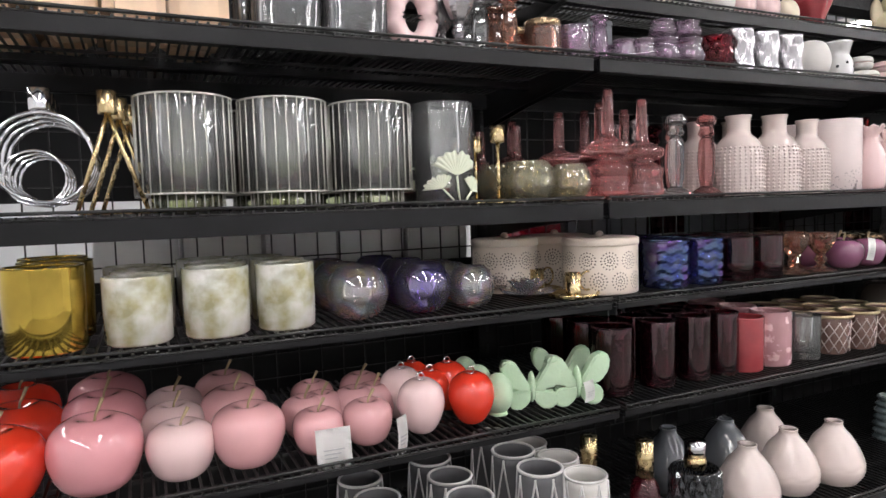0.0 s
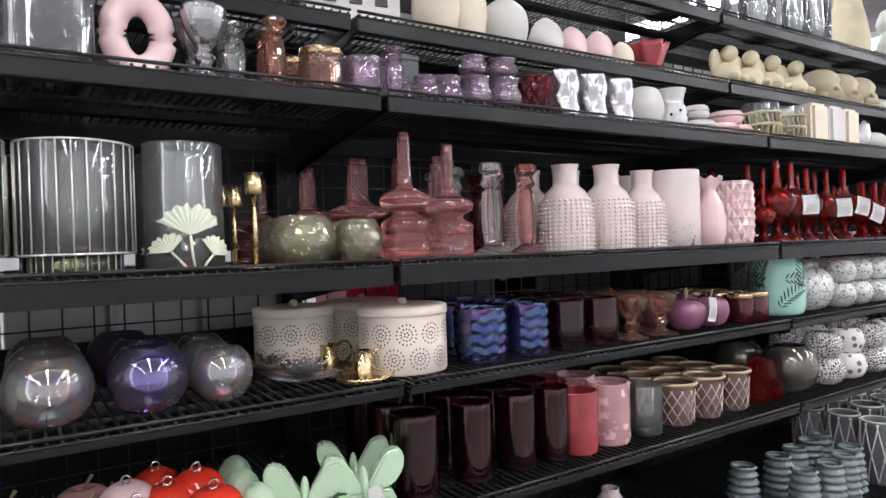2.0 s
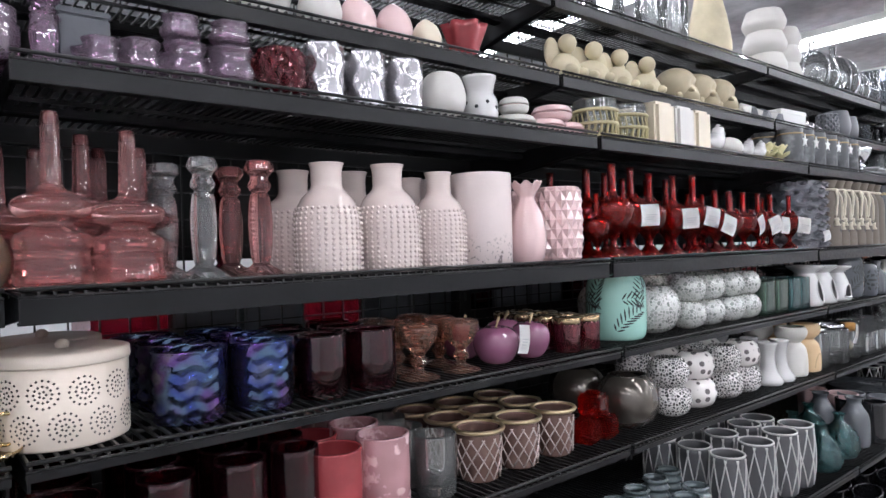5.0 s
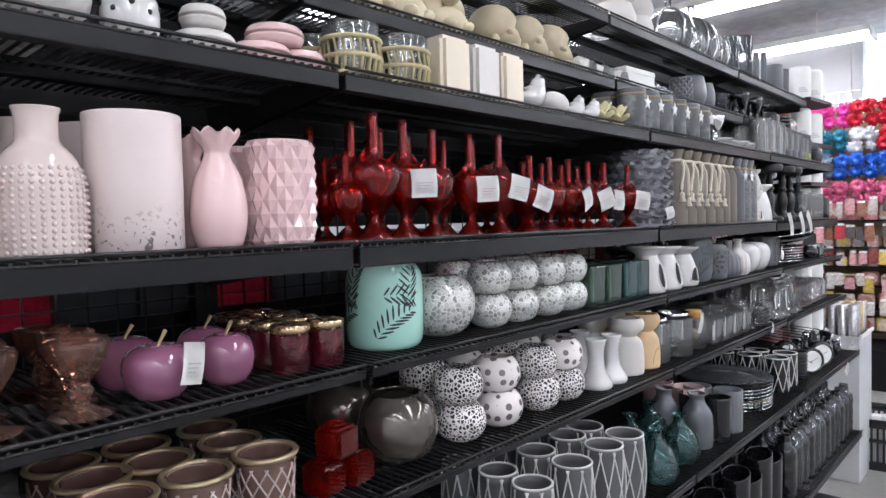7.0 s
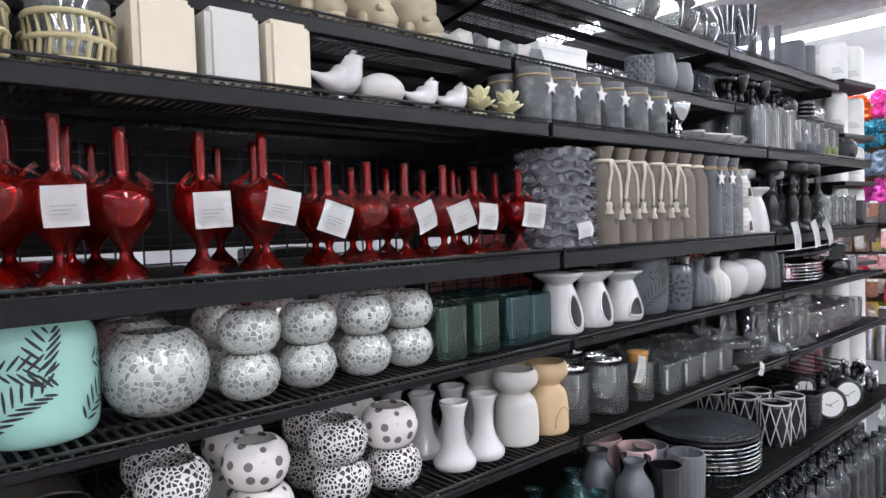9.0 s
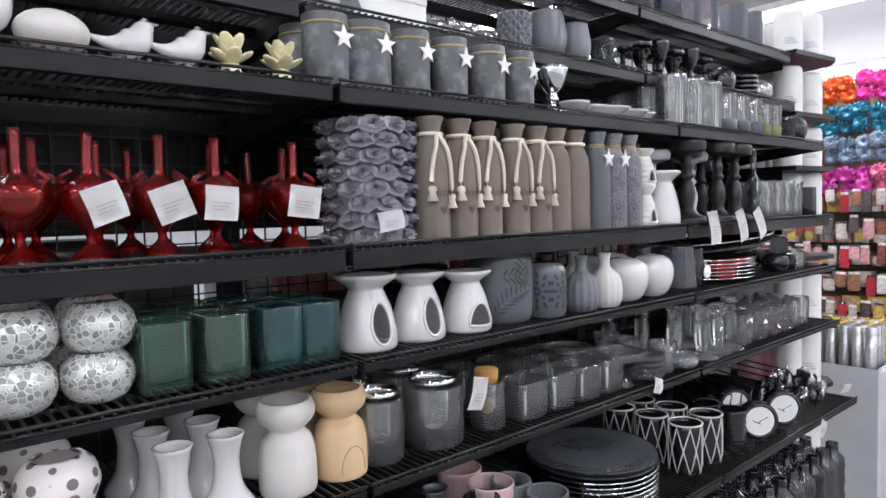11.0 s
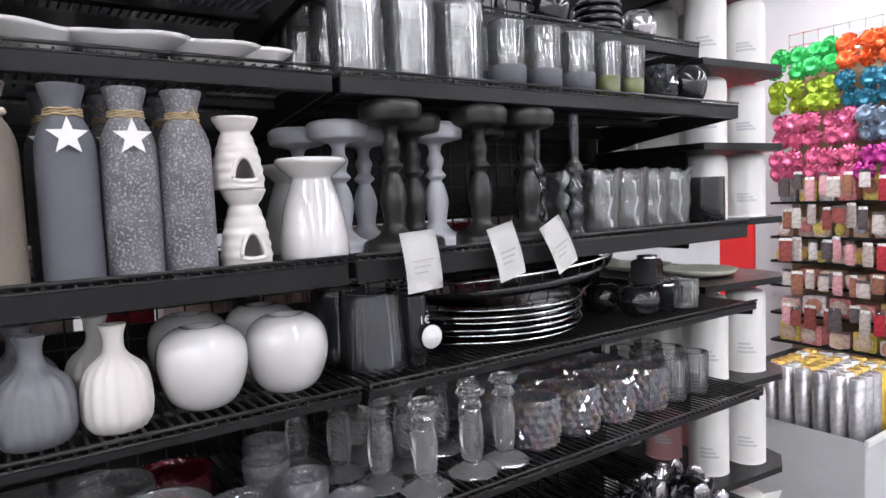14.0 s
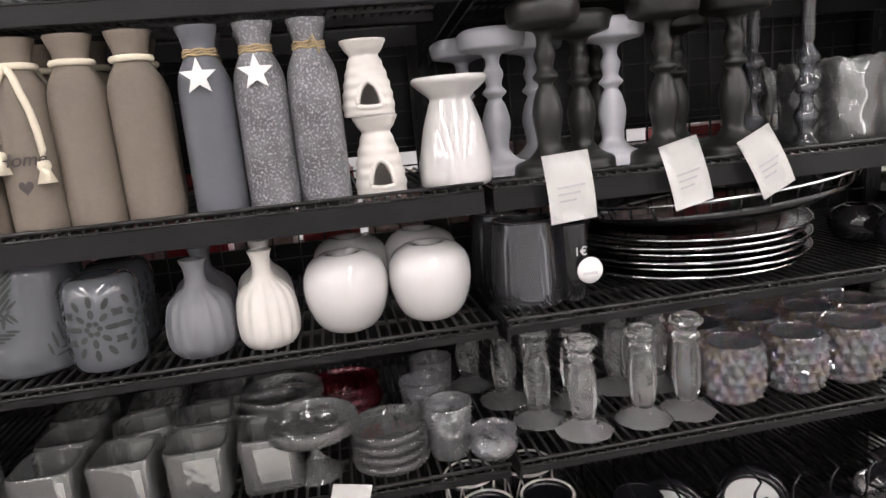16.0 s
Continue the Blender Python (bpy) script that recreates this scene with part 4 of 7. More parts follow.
def diamond_pot(x, y, lv, w, h, mat, label, group, rows=8, around=14, deep=1):
    """A pot covered with raised diamond studs."""
    r = w / 2
    b = thing("diamond_pot", x, y, top(lv), label, "pot", group)
    prof = rounded([(r * 0.85, 0), (r * 0.97, h * 0.2), (r, h * 0.5), (r * 0.97, h * 0.85), (r * 0.95, h)], 3)
    part("body", lathe(vessel(prof, 0.004, 0.006), 28), mat, b)
    bm = bmesh.new()
    for k in range(rows):
        z = h * (k + 0.5) / rows
        dz, rr = h / rows * 0.98, radius_at(prof, z)
        for i in range(around):
            a = 2 * math.pi * (i + 0.5 * (k % 2)) / around
            da = math.pi / around * 0.98
            vs = [bm.verts.new((q * math.cos(a + ao), q * math.sin(a + ao), min(max(z + zo, 0.001), h))) for ao, zo, q in ((-da, 0, rr), (0, -dz, rr), (da, 0, rr), (0, dz, rr), (0, 0, rr + 0.006))]
            for p, q in ((0, 1), (1, 2), (2, 3), (3, 0)):
                bm.faces.new((vs[p], vs[q], vs[4]))
    tagged(part("diamond_stud", bm, mat, b), kind="stuff")
    rows_back(b, deep, w * 1.1)


diamond_pot(0.922, 0.072, 2, 0.092, 0.148, CER_PINK, "pale pink quilted ceramic pot with raised diamonds", "quilted pots")

# -- bay three, middle shelf: ruby decanters with tags --
HEARTP = [(0, 0.0), (0.0, 0.62), (0.02, 0.7), (0.06, 0.6), (0.14, 0.22), (0.2, 0.16), (0.27, 0.35), (0.38, 0.8), (0.5, 1.0), (0.58, 0.92), (0.64, 0.5), (0.68, 0.23), (0.8, 0.2), (1.0, 0.2)]


def decanter(x, y, h, w, tag):
    d = thing("ruby_decanter", x, y, top(2), "ruby red footed glass bottle with a long neck" + (", white tag" if tag else ""), "glass bottle", "ruby bottles", rng.uniform(-25, 25))
    prof = rounded([(rr * w / 2, z * h) for z, rr in HEARTP], 3)
    part("body", lathe(vessel(prof, 0.0025, 0.01), 28), REDGLASS, d)
    for s in (-1, 1):
        part("scroll_handle", tube([(s * w * (0.2 + 0.3 * math.sin(t)), 0, h * (0.62 + 0.1 * t / 3 - 0.05 * math.sin(t))) for t in (0, 0.6, 1.2, 1.8, 2.4, 3.0)], 0.0035, 7), REDGLASS, d, "clear-edged ruby scroll")
    if tag:
        ry = rng.uniform(-25, 25)
        price_tag(x + rng.uniform(-0.01, 0.01), y - w / 2 - 0.01, top(2) + h * 0.58, 0.045, 0.046, 6, ry, rng.uniform(-25, 10), "tags on ruby bottles")


for i, (x, h, w, tag) in enumerate(((1.03, 0.14, 0.055, 0), (1.085, 0.205, 0.09, 0), (1.152, 0.2, 0.075, 1), (1.222, 0.19, 0.075, 0), (1.32, 0.19, 0.07, 1), (1.408, 0.196, 0.075, 1), (1.512, 0.162, 0.07, 1), (1.585, 0.162, 0.07, 0), (1.66, 0.162, 0.07, 1), (1.745, 0.162, 0.07, 1), (1.82, 0.162, 0.07, 1), (1.94, 0.162, 0.07, 1))):
    decanter(x, 0.058, h, w, tag)
    decanter(x + 0.03, 0.15, h, w, 0)
    if i % 2:
        decanter(x + 0.01, 0.24, h, w, 0)

# -- bay four, middle shelf: rose stack, bottles with ropes --
g = thing("rose_tower", 2.105, 0.1, top(2), "tall candle ring stack covered in grey fabric roses, with a tag", "ornament", "")
for k in range(8):
    for i in range(11):
        a = 2 * math.pi * (i + 0.5 * (k % 2)) / 11
        bm = bmesh.new()
        m0 = Matrix.Translation((0.064 * math.cos(a), 0.064 * math.sin(a), 0.013 + k * 0.0262)) @ Matrix.Rotation(a, 4, "Z") @ Matrix.Diagonal((1, 1, 0.62, 1)) @ Matrix.Rotation(1.25 + rng.uniform(-0.2, 0.2), 4, "Y")
        heart = bm.verts.new(m0 @ Vector((0, 0, 0.003)))
        for L, n, up in ((0.025, 6, 0.004), (0.016, 5, 0.013), (0.008, 4, 0.018)):
            for q in range(n):
                m = m0 @ Matrix.Rotation(2 * math.pi * q / n + L * 90 + rng.uniform(-0.2, 0.2), 4, "Z")
                vs = [bm.verts.new(m @ Vector(p)) for p in ((L * 0.55, -L * 0.6, up), (L * 0.95, -L * 0.35, up * 1.5), (L * 1.05, 0, up * 1.15), (L * 0.95, L * 0.35, up * 1.5), (L * 0.55, L * 0.6, up), (L * 0.6, 0, up * 0.6))]
                bm.faces.new((heart, vs[0], vs[5])), bm.faces.new((heart, vs[5], vs[4]))
                for p, c_ in ((0, 1), (1, 2), (2, 3), (3, 4)):
                    bm.faces.new((vs[5], vs[p], vs[c_])).smooth = True
        part("rose", bm, GREYROSE, g)
part("core", lathe([(0, 0), (0.06, 0), (0.06, 0.205), (0, 0.205)], 20), GREYROSE, g)
price_tag(2.085, 0.012, top(2) + 0.055, 0.05, 0.032, 5, -8, 0, "tags on the rose tower")


def rope_bottle(x, y, w, h, style, mat, deep=2):
    """A tall coated bottle; style 0 plain, 1 rope ring, 2 hanging rope with tassels and print, 3 twine, 4 twine and star."""
    r = w / 2
    words = {0: "", 1: " with a rope ring at its neck", 2: " with knotted cotton rope and printed heart", 3: " with jute twine at its neck", 4: " with jute twine and a white star"}
    b = thing("coated_bottle", x, y, top(2), ("matt taupe" if mat is TAUPE else "frosted slate") + " bottle" + words[style], "bottle", "taupe bottles" if mat is TAUPE else "slate bottles")
    prof = rounded([(r * 0.95, 0), (r, 0.005), (r, h * 0.4), (r * 0.98, h * 0.68), (r * 0.8, h * 0.78), (r * 0.6, h * 0.84), (r * 0.58, h * 0.9), (r * 0.75, h * 0.985), (r * 0.76, h)], 3)
    part("body", lathe(vessel(prof, 0.003, 0.006), 32), mat, b)
    zn = h * 0.86
    if style in (1, 2):
        part("rope_ring", tube([on_wall(prof, 2 * math.pi * i / 24, zn, 0.002) for i in range(24)], 0.004, 7, closed=True), ROPE, b, "cotton rope ring")
    if style == 2:
        for s in (-1, 1):
            end = zn - h * (0.44 if s < 0 else 0.5)
            pts = [on_wall(prof, FRONT, zn, 0.004)] + [on_wall(prof, FRONT + s * (0.15 + 0.5 * math.sin(t * 1.9)), zn - (zn - end) * t, 0.004) for t in (0.1, 0.25, 0.45, 0.65, 0.85, 1.0)]
            part("rope_end", tube(pts, 0.0042, 7), ROPE, b, "hanging cotton rope")
            e = pts[-1]
            part("tassel", lathe([(0, 0.006), (0.0065, 0.003), (0.0075, -0.003), (0.0055, -0.007), (0.0105, -0.021), (0, -0.021)], 10, at=e), ROPE, b, "knotted rope tassel")
        bm = bmesh.new()
        vs = []
        for i in range(20):
            t = 2 * math.pi * i / 20
            hx, hz = 16 * math.sin(t) ** 3 / 16, (13 * math.cos(t) - 5 * math.cos(2 * t) - 2 * math.cos(3 * t) - math.cos(4 * t)) / 16
            vs.append(bm.verts.new(on_wall(prof, FRONT + hx * 0.24, h * 0.25 + hz * 0.009, 0.0006)))
        bm.faces.new(vs)
        part("heart_print", bm, INK, b, "dark printed heart")
        cu = bpy.data.curves.new("lettering", "FONT")
        cu.body, cu.size, cu.align_x, cu.extrude, cu.shear = "Home", 0.021, "CENTER", 0.0002, 0.3
        tx = new("lettering", cu)
        tx.data.materials.append(INK)
        tx.parent = b
        tx.matrix_basis = pose(0, -r - 0.0012, h * 0.36, 90, 0, 0)
    if style in (3, 4):
        for k in range(3):
            part("twine", tube([on_wall(prof, 2 * math.pi * i / 20, zn - 0.003 + 0.003 * k + 0.001 * math.sin(i * 2.0 + k), 0.001) for i in range(20)], 0.0014, 5, closed=True), TWINE, b)
    if style == 4:
        part("star", star_mesh(0.021, 0.002, (0, -r - 0.003, h * 0.73)), PAPER, b, "white wooden star")
    if style == 3 and mat is FROST:
        part("bow_end", tube([(0, -r * 0.62, zn), (0.006, -r * 0.75, zn + 0.01), (0.012, -r * 0.9, zn - 0.012)], 0.0012, 5), TWINE, b)
    if style == 2 or deep == 0:
        if deep:
            plain = rows_back(b, deep, w * 1.1)
    else:
        rows_back(b, deep, w * 1.1)
    return b


def star_mesh(R, th, at):
    bm = bmesh.new()
    f, k = [], []
    for i in range(10):
        a = math.pi / 2 + i * math.pi / 5
        q = R if i % 2 == 0 else R * 0.42
        f.append(bm.verts.new((at[0] + q * math.cos(a), at[1] - th, at[2] + q * math.sin(a))))
        k.append(bm.verts.new((at[0] + q * math.cos(a), at[1] + th * 0.4, at[2] + q * math.sin(a))))
    bm.faces.new(f[::-1]), bm.faces.new(k)
    for i in range(10):
        bm.faces.new((f[i], f[(i + 1) % 10], k[(i + 1) % 10], k[i]))
    bmesh.ops.recalc_face_normals(bm, faces=bm.faces)
    return bm


for x, st in ((2.21, 2), (2.277, 2), (2.342, 2), (2.42, 2), (2.487, 2), (2.548, 1), (2.612, 1)):
    rope_bottle(x - 0.01, 0.044, 0.066, 0.216, st, TAUPE, 1)
for x, st, m in ((2.692, 4, SMOOTHGREY), (2.755, 4, FROST), (2.817, 3, FROST)):
    rope_bottle(x - 0.014, 0.042, 0.062, 0.216, st, m, 1)


def burner(x, y, lv, w, h, mat, label, group, window=True, z=0.0, ribs=0, dish=1.0, hole=(0.5, 0.3)):
    """An oil burner: hollow flared body with an opening through its wall, and a dish on top."""
    r = w / 2
    b = thing("oil_burner", x, y, top(lv) + z, label, "oil burner", group, 0)
    outer = rounded([(r * 0.93, 0), (r, h * 0.06), (r * 0.97, h * 0.25), (r * 0.8, h * 0.55), (r * 0.6, h * 0.76), (r * 0.58, h * 0.81), (r * dish, h * 0.94), (r * dish, h)], 4)
    prof = [(radius_at(outer, h * k / 56), h * k / 56) for k in range(57)]
    wave = (lambda a, rr, zz: (rr * (1 + 0.025 * math.cos(zz / h * ribs * 2 * math.pi)), zz)) if ribs else None
    oval = hole[1] > 0.4
    cz, hz = (h * 0.36, h * 0.27) if oval else (h * 0.14, h * hole[1])

    def inside(a, zz):
        u = ((a - FRONT + math.pi) % (2 * math.pi) - math.pi) / hole[0]
        v = (zz - cz) / hz
        return u * u + v * v < 1 if oval or v > 0 else abs(u) < 1 and v > -0.12
    shell = lathe([(0, 0)] + prof + [(r * dish * 0.86, h * 0.985), (r * 0.42, h * 0.88), (0, h * 0.87)], 80, wave=wave)
    lathe([(0, h * 0.78)] + [(max(rr - 0.004, 0.002), zz) for rr, zz in prof[43:2:-1]] + [(0, prof[3][1])], 80, bm=shell)
    if window:
        gone = []
        for f in shell.faces:
            c = f.calc_center_median()
            if c.z < h * 0.76 and math.hypot(c.x, c.y) > r * 0.4 and inside(math.atan2(c.y, c.x), c.z):
                gone.append(f)
        bmesh.ops.delete(shell, geom=gone, context="FACES")
    part("body", shell, mat, b)
    if window:
        outline = [(math.cos(t), math.sin(t) if oval or math.sin(t) > 0 else 0.12 * math.sin(t)) for t in [2 * math.pi * i / 40 for i in range(40)]]
        part("opening_rim", tube([on_wall(prof, FRONT + hole[0] * 1.02 * u, cz + hz * 1.02 * v, -0.0018) for u, v in outline], 0.0032, 8, closed=True), mat, b)
    return b


burner(2.872, 0.045, 2, 0.064, 0.098, CER_MATT, "small white ribbed ceramic oil burner", "white ribbed burners", ribs=7, dish=0.85)
burner(2.867, 0.045, 2, 0.064, 0.09, CER_MATT, "small white ribbed oil burner stacked on another", "white ribbed burners", z=0.098, ribs=7, dish=0.85)
b = burner(2.972, 0.058, 2, 0.096, 0.138, CER_WHITE, "tall glossy white flared oil burner", "tall burners", window=False)
copy_thing(b, pose(3.0, 0.2, top(2)))

# -- bay five, middle shelf: black turned candlesticks, crinkled glass, cards --
TURNED = [(0, 0.95), (0.02, 1.0), (0.07, 0.95), (0.1, 0.6), (0.16, 0.35), (0.22, 0.33), (0.36, 0.42), (0.48, 0.3), (0.53, 0.2), (0.57, 0.36), (0.62, 0.22), (0.7, 0.3), (0.76, 0.2), (0.83, 0.3), (0.86, 0.85), (0.89, 0.96), (0.97, 0.98)]
for x, y, h, m in ((3.1, 0.055, 0.222, LACQUER), (3.165, 0.1, 0.21, LACQUER), (3.265, 0.055, 0.222, LACQUER), (3.37, 0.056, 0.222, LACQUER), (3.33, 0.14, 0.21, LACQUER), (3.215, 0.11, 0.2, PALEGREY), (3.05, 0.13, 0.2, PALEGREY), (3.03, 0.24, 0.2, PALEGREY), (3.13, 0.2, 0.2, PALEGREY), (3.24, 0.22, 0.22, LACQUER)):
    candlestick(x, y, 2, h, 0.096, m, "black turned wooden pillar candlestick" if m is LACQUER else "pale grey turned pillar candlestick", "turned candlesticks", TURNED, 24, 0)
TWIST = [(0, 0.9), (0.03, 1.0), (0.1, 0.5), (0.2, 0.9), (0.3, 0.4), (0.38, 0.9), (0.47, 0.4), (0.55, 0.85), (0.64, 0.35), (0.7, 0.45), (0.97, 0.45)]
for x, y in ((3.478, 0.05), (3.43, 0.1), (3.46, 0.17)):
    candlestick(x, y, 2, 0.218, 0.04, SMOKE, "slim smoked glass candlestick with stacked beads", "beaded glass candlesticks", TWIST, 14, 0)
for i, x in enumerate((3.555, 3.63, 3.7, 3.77)):
    glass_pot("crinkled_glass", x, 0.058, 2, 0.078, 0.115, GLASS, "clear crinkled glass tumbler with dented sides", "tumbler", "crinkled tumblers", wave=lambda a, rr, z: (rr * (1 + 0.07 * math.sin(3 * a + z * 60) * math.sin(z * 45 + 0.5) + 0.05 * abs(math.sin(4 * a - z * 70))), z + 0.006 * math.sin(4 * a) * (z > 0.1)), taper=0.9, deep=2, seg=32)
glass_pot("black_pot", 3.9, 0.07, 2, 0.09, 0.1, CER_BLACK, "plain matt black cylinder pot", "pot", "black pots", taper=1.0, deep=2)
for x, rz, w in ((3.085, 0, 0.062), (3.235, 0, 0.056), (3.34, 0, 0.052)):
    price_tag(x + 0.01, -0.014, top(2) + 0.032, w, 0.085, -4, {3.085: -3, 3.235: -12, 3.34: -24}[x], 4, "large cards over the shelf edge")

# -- second shelf --
glass_pot("gold_jar", -0.86, 0.07, 3, 0.098, 0.112, GOLDGLASS, "gold mercury glass candle jar", "candle jar", "gold jars", taper=0.97, deep=2)
for x, w, h in ((-0.75, 0.09, 0.092), (-0.648, 0.094, 0.097), (-0.55, 0.088, 0.097)):
    glass_pot("lustre_jar", x, 0.067, 3, w, h, FROSTED, "pearl lustre marbled glass candle jar", "candle jar", "lustre jars", taper=0.97, deep=2)
for x, w, h, m, c in ((-0.437, 0.098, 0.082, IRICLEAR, "clear"), (-0.327, 0.096, 0.082, IRIDESC, "violet"), (-0.236, 0.08, 0.07, IRICLEAR, "clear")):
    bowl("round_bowl", x, 0.07, 3, w, h, m, f"round iridescent {c} glass tealight bowl", "round glass bowls", 0.6, 2)
l = thing("lotus_holder", -0.12, 0.075, top(3), "iridescent glass lotus flower tealight holder", "candle holder", "lotus holders")
for ringi, (n, L, up, z0) in enumerate(((8, 0.055, 0.25, 0.006), (8, 0.045, 0.7, 0.008), (6, 0.032, 1.15, 0.01))):
    for i in range(n):
        a = 2 * math.pi * (i + 0.5 * ringi) / n
        bm = ball(L / 2, L * 0.24, 0.004, (L / 2, 0, 0), None, 12)
        bmesh.ops.transform(bm, matrix=Matrix.Translation((0, 0, z0)) @ Matrix.Rotation(a, 4, "Z") @ Matrix.Rotation(-up, 4, "Y"), verts=bm.verts)
        part("petal", bm, IRICLEAR, l)
rows_back(l, 1, 0.12)
h = thing("chamber_candlestick", -0.035, 0.055, top(3), "brass chamber candlestick with a ring handle on a saucer", "candle holder", "chamber candlesticks")
part("saucer", lathe(vessel([(0.035, 0), (0.045, 0.003), (0.048, 0.009)], 0.002, 0.002), 28), GOLD, h)
part("cup", lathe(vessel([(0.014, 0.003), (0.014, 0.006), (0.014, 0.045)], 0.002, 0.006), 18), GOLD, h)
part("ring_handle", tube([(0.032 + 0.017 * math.cos(a), 0, 0.028 + 0.017 * math.sin(a)) for a in [2 * math.pi * i / 20 for i in range(20)]], 0.0022, 6, closed=True), GOLD, h)
rows_back(h, 1, 0.1)


def tin_box(x, y, w, hh):
    r = w / 2
    t = thing("pierced_tin", x, y, top(3), "cream round tin with a pierced rosette pattern and a lid", "tin", "pierced tins")
    prof = [(r, 0), (r, hh * 0.85)]
    part("body", lathe([(0, 0), (r * 0.98, 0), (r, 0.003), (r, hh * 0.86), (0, hh * 0.86)], 40), TIN, t)
    part("lid", lathe([(0, hh * 0.86), (r * 1.02, hh * 0.86), (r * 1.03, hh * 0.88), (r * 1.02, hh * 0.98), (r * 0.95, hh), (0, hh)], 40), TIN, t, "cream tin lid")
    part("knob", ball(0.008, 0.008, 0.007, (0, 0, hh + 0.004)), TIN, t)
    holes = bmesh.new()
    for row in (0.24, 0.6):
        for i in range(11):
            a0 = 2 * math.pi * (i + (0.5 if row > 0.4 else 0)) / 11
            for q, (R, n) in enumerate(((0.0035, 5), (0.009, 12), (0.0155, 16))):
                for k in range(n):
                    t_ = 2 * math.pi * k / n
                    cz, ca = hh * row + R * math.sin(t_), a0 + R * math.cos(t_) / r
                    s = 0.0017
                    vs = [holes.verts.new(on_wall(prof, ca + da / r, cz + dz, 0.0005)) for da, dz in ((-s, 0), (0, -s), (s, 0), (0, s))]
                    holes.faces.new(vs)
    tagged(part("piercing", holes, INK, t), kind="stuff")
    rows_back(t, 1, w * 1.05)


tin_box(0.058, 0.095, 0.142, 0.105)
tin_box(-0.08, 0.22, 0.13, 0.105)
for x, w, m in ((0.195, 0.09, IRIBLUE), (0.293, 0.084, IRIBLUE)):
    glass_pot("zigzag_jar", x, 0.066, 3, w, 0.092, m, "blue-violet iridescent glass jar with moulded zigzags", "candle jar", "zigzag jars", wave=lambda a, rr, z: (rr * (1 + 0.045 * math.sin((z + 0.01 * abs(((a * 9 / math.pi) % 2) - 1)) * 340)), z), taper=0.97, deep=2, seg=48)


def moss(g, r, h, prof):
    part("filling", lathe([(0, 0.007), (r * 0.84, 0.007), (r * 0.86, h * 0.33), (r * 0.5, h * 0.36), (0, h * 0.34)], 24), LIMEMOSS, g, "lime green glitter filling")


for x, w in ((0.383, 0.072), (0.468, 0.076)):
    glass_pot("plum_jar", x, 0.06, 3, w, 0.09, PLUM, "dark plum glass jar with a lime green bottom", "candle jar", "plum jars", taper=1.0, deep=2, extra=moss)
GOBLET = [(0, 0.95), (0.04, 1.0), (0.1, 0.5), (0.18, 0.25), (0.3, 0.45), (0.42, 0.3), (0.55, 0.6), (0.75, 0.9), (0.95, 1.0)]
for x in (0.555, 0.645):
    candlestick(x, 0.055, 3, 0.088, 0.064, AMBERPINK, "peach pressed glass goblet candle holder", "peach goblets", GOBLET, 16, 2, True)
for x, w in ((0.735, 0.084), (0.823, 0.076)):
    apple(x, 0.062, 3, w, CER_PURPLE, "glossy purple ceramic apple", "purple apples", 0.066)
price_tag(0.757, 0.012, top(3) + 0.07, 0.026, 0.05, 4, 8, 0, "tag on a purple apple")


def lidded(g, r, h, prof):
    part("lid", lathe([(0, h), (r * 0.95, h), (r * 1.0, h + 0.003), (r * 1.0, h + 0.011), (r * 0.9, h + 0.013), (0, h + 0.013)], 24), LIDGOLD, g, "gilded rim lid")


LIDGOLD = surface("worn_gilt", (0.5, 0.36, 0.22), 0.25, 0.9, 0.3, 80, 0.2)
for x in (0.915, 0.975):
    glass_pot("small_lidded_jar", x, 0.05, 3, 0.056, 0.055, BERRY, "small berry glass jar with a gilded lid", "candle jar", "berry jars", taper=0.95, deep=3, extra=lidded)


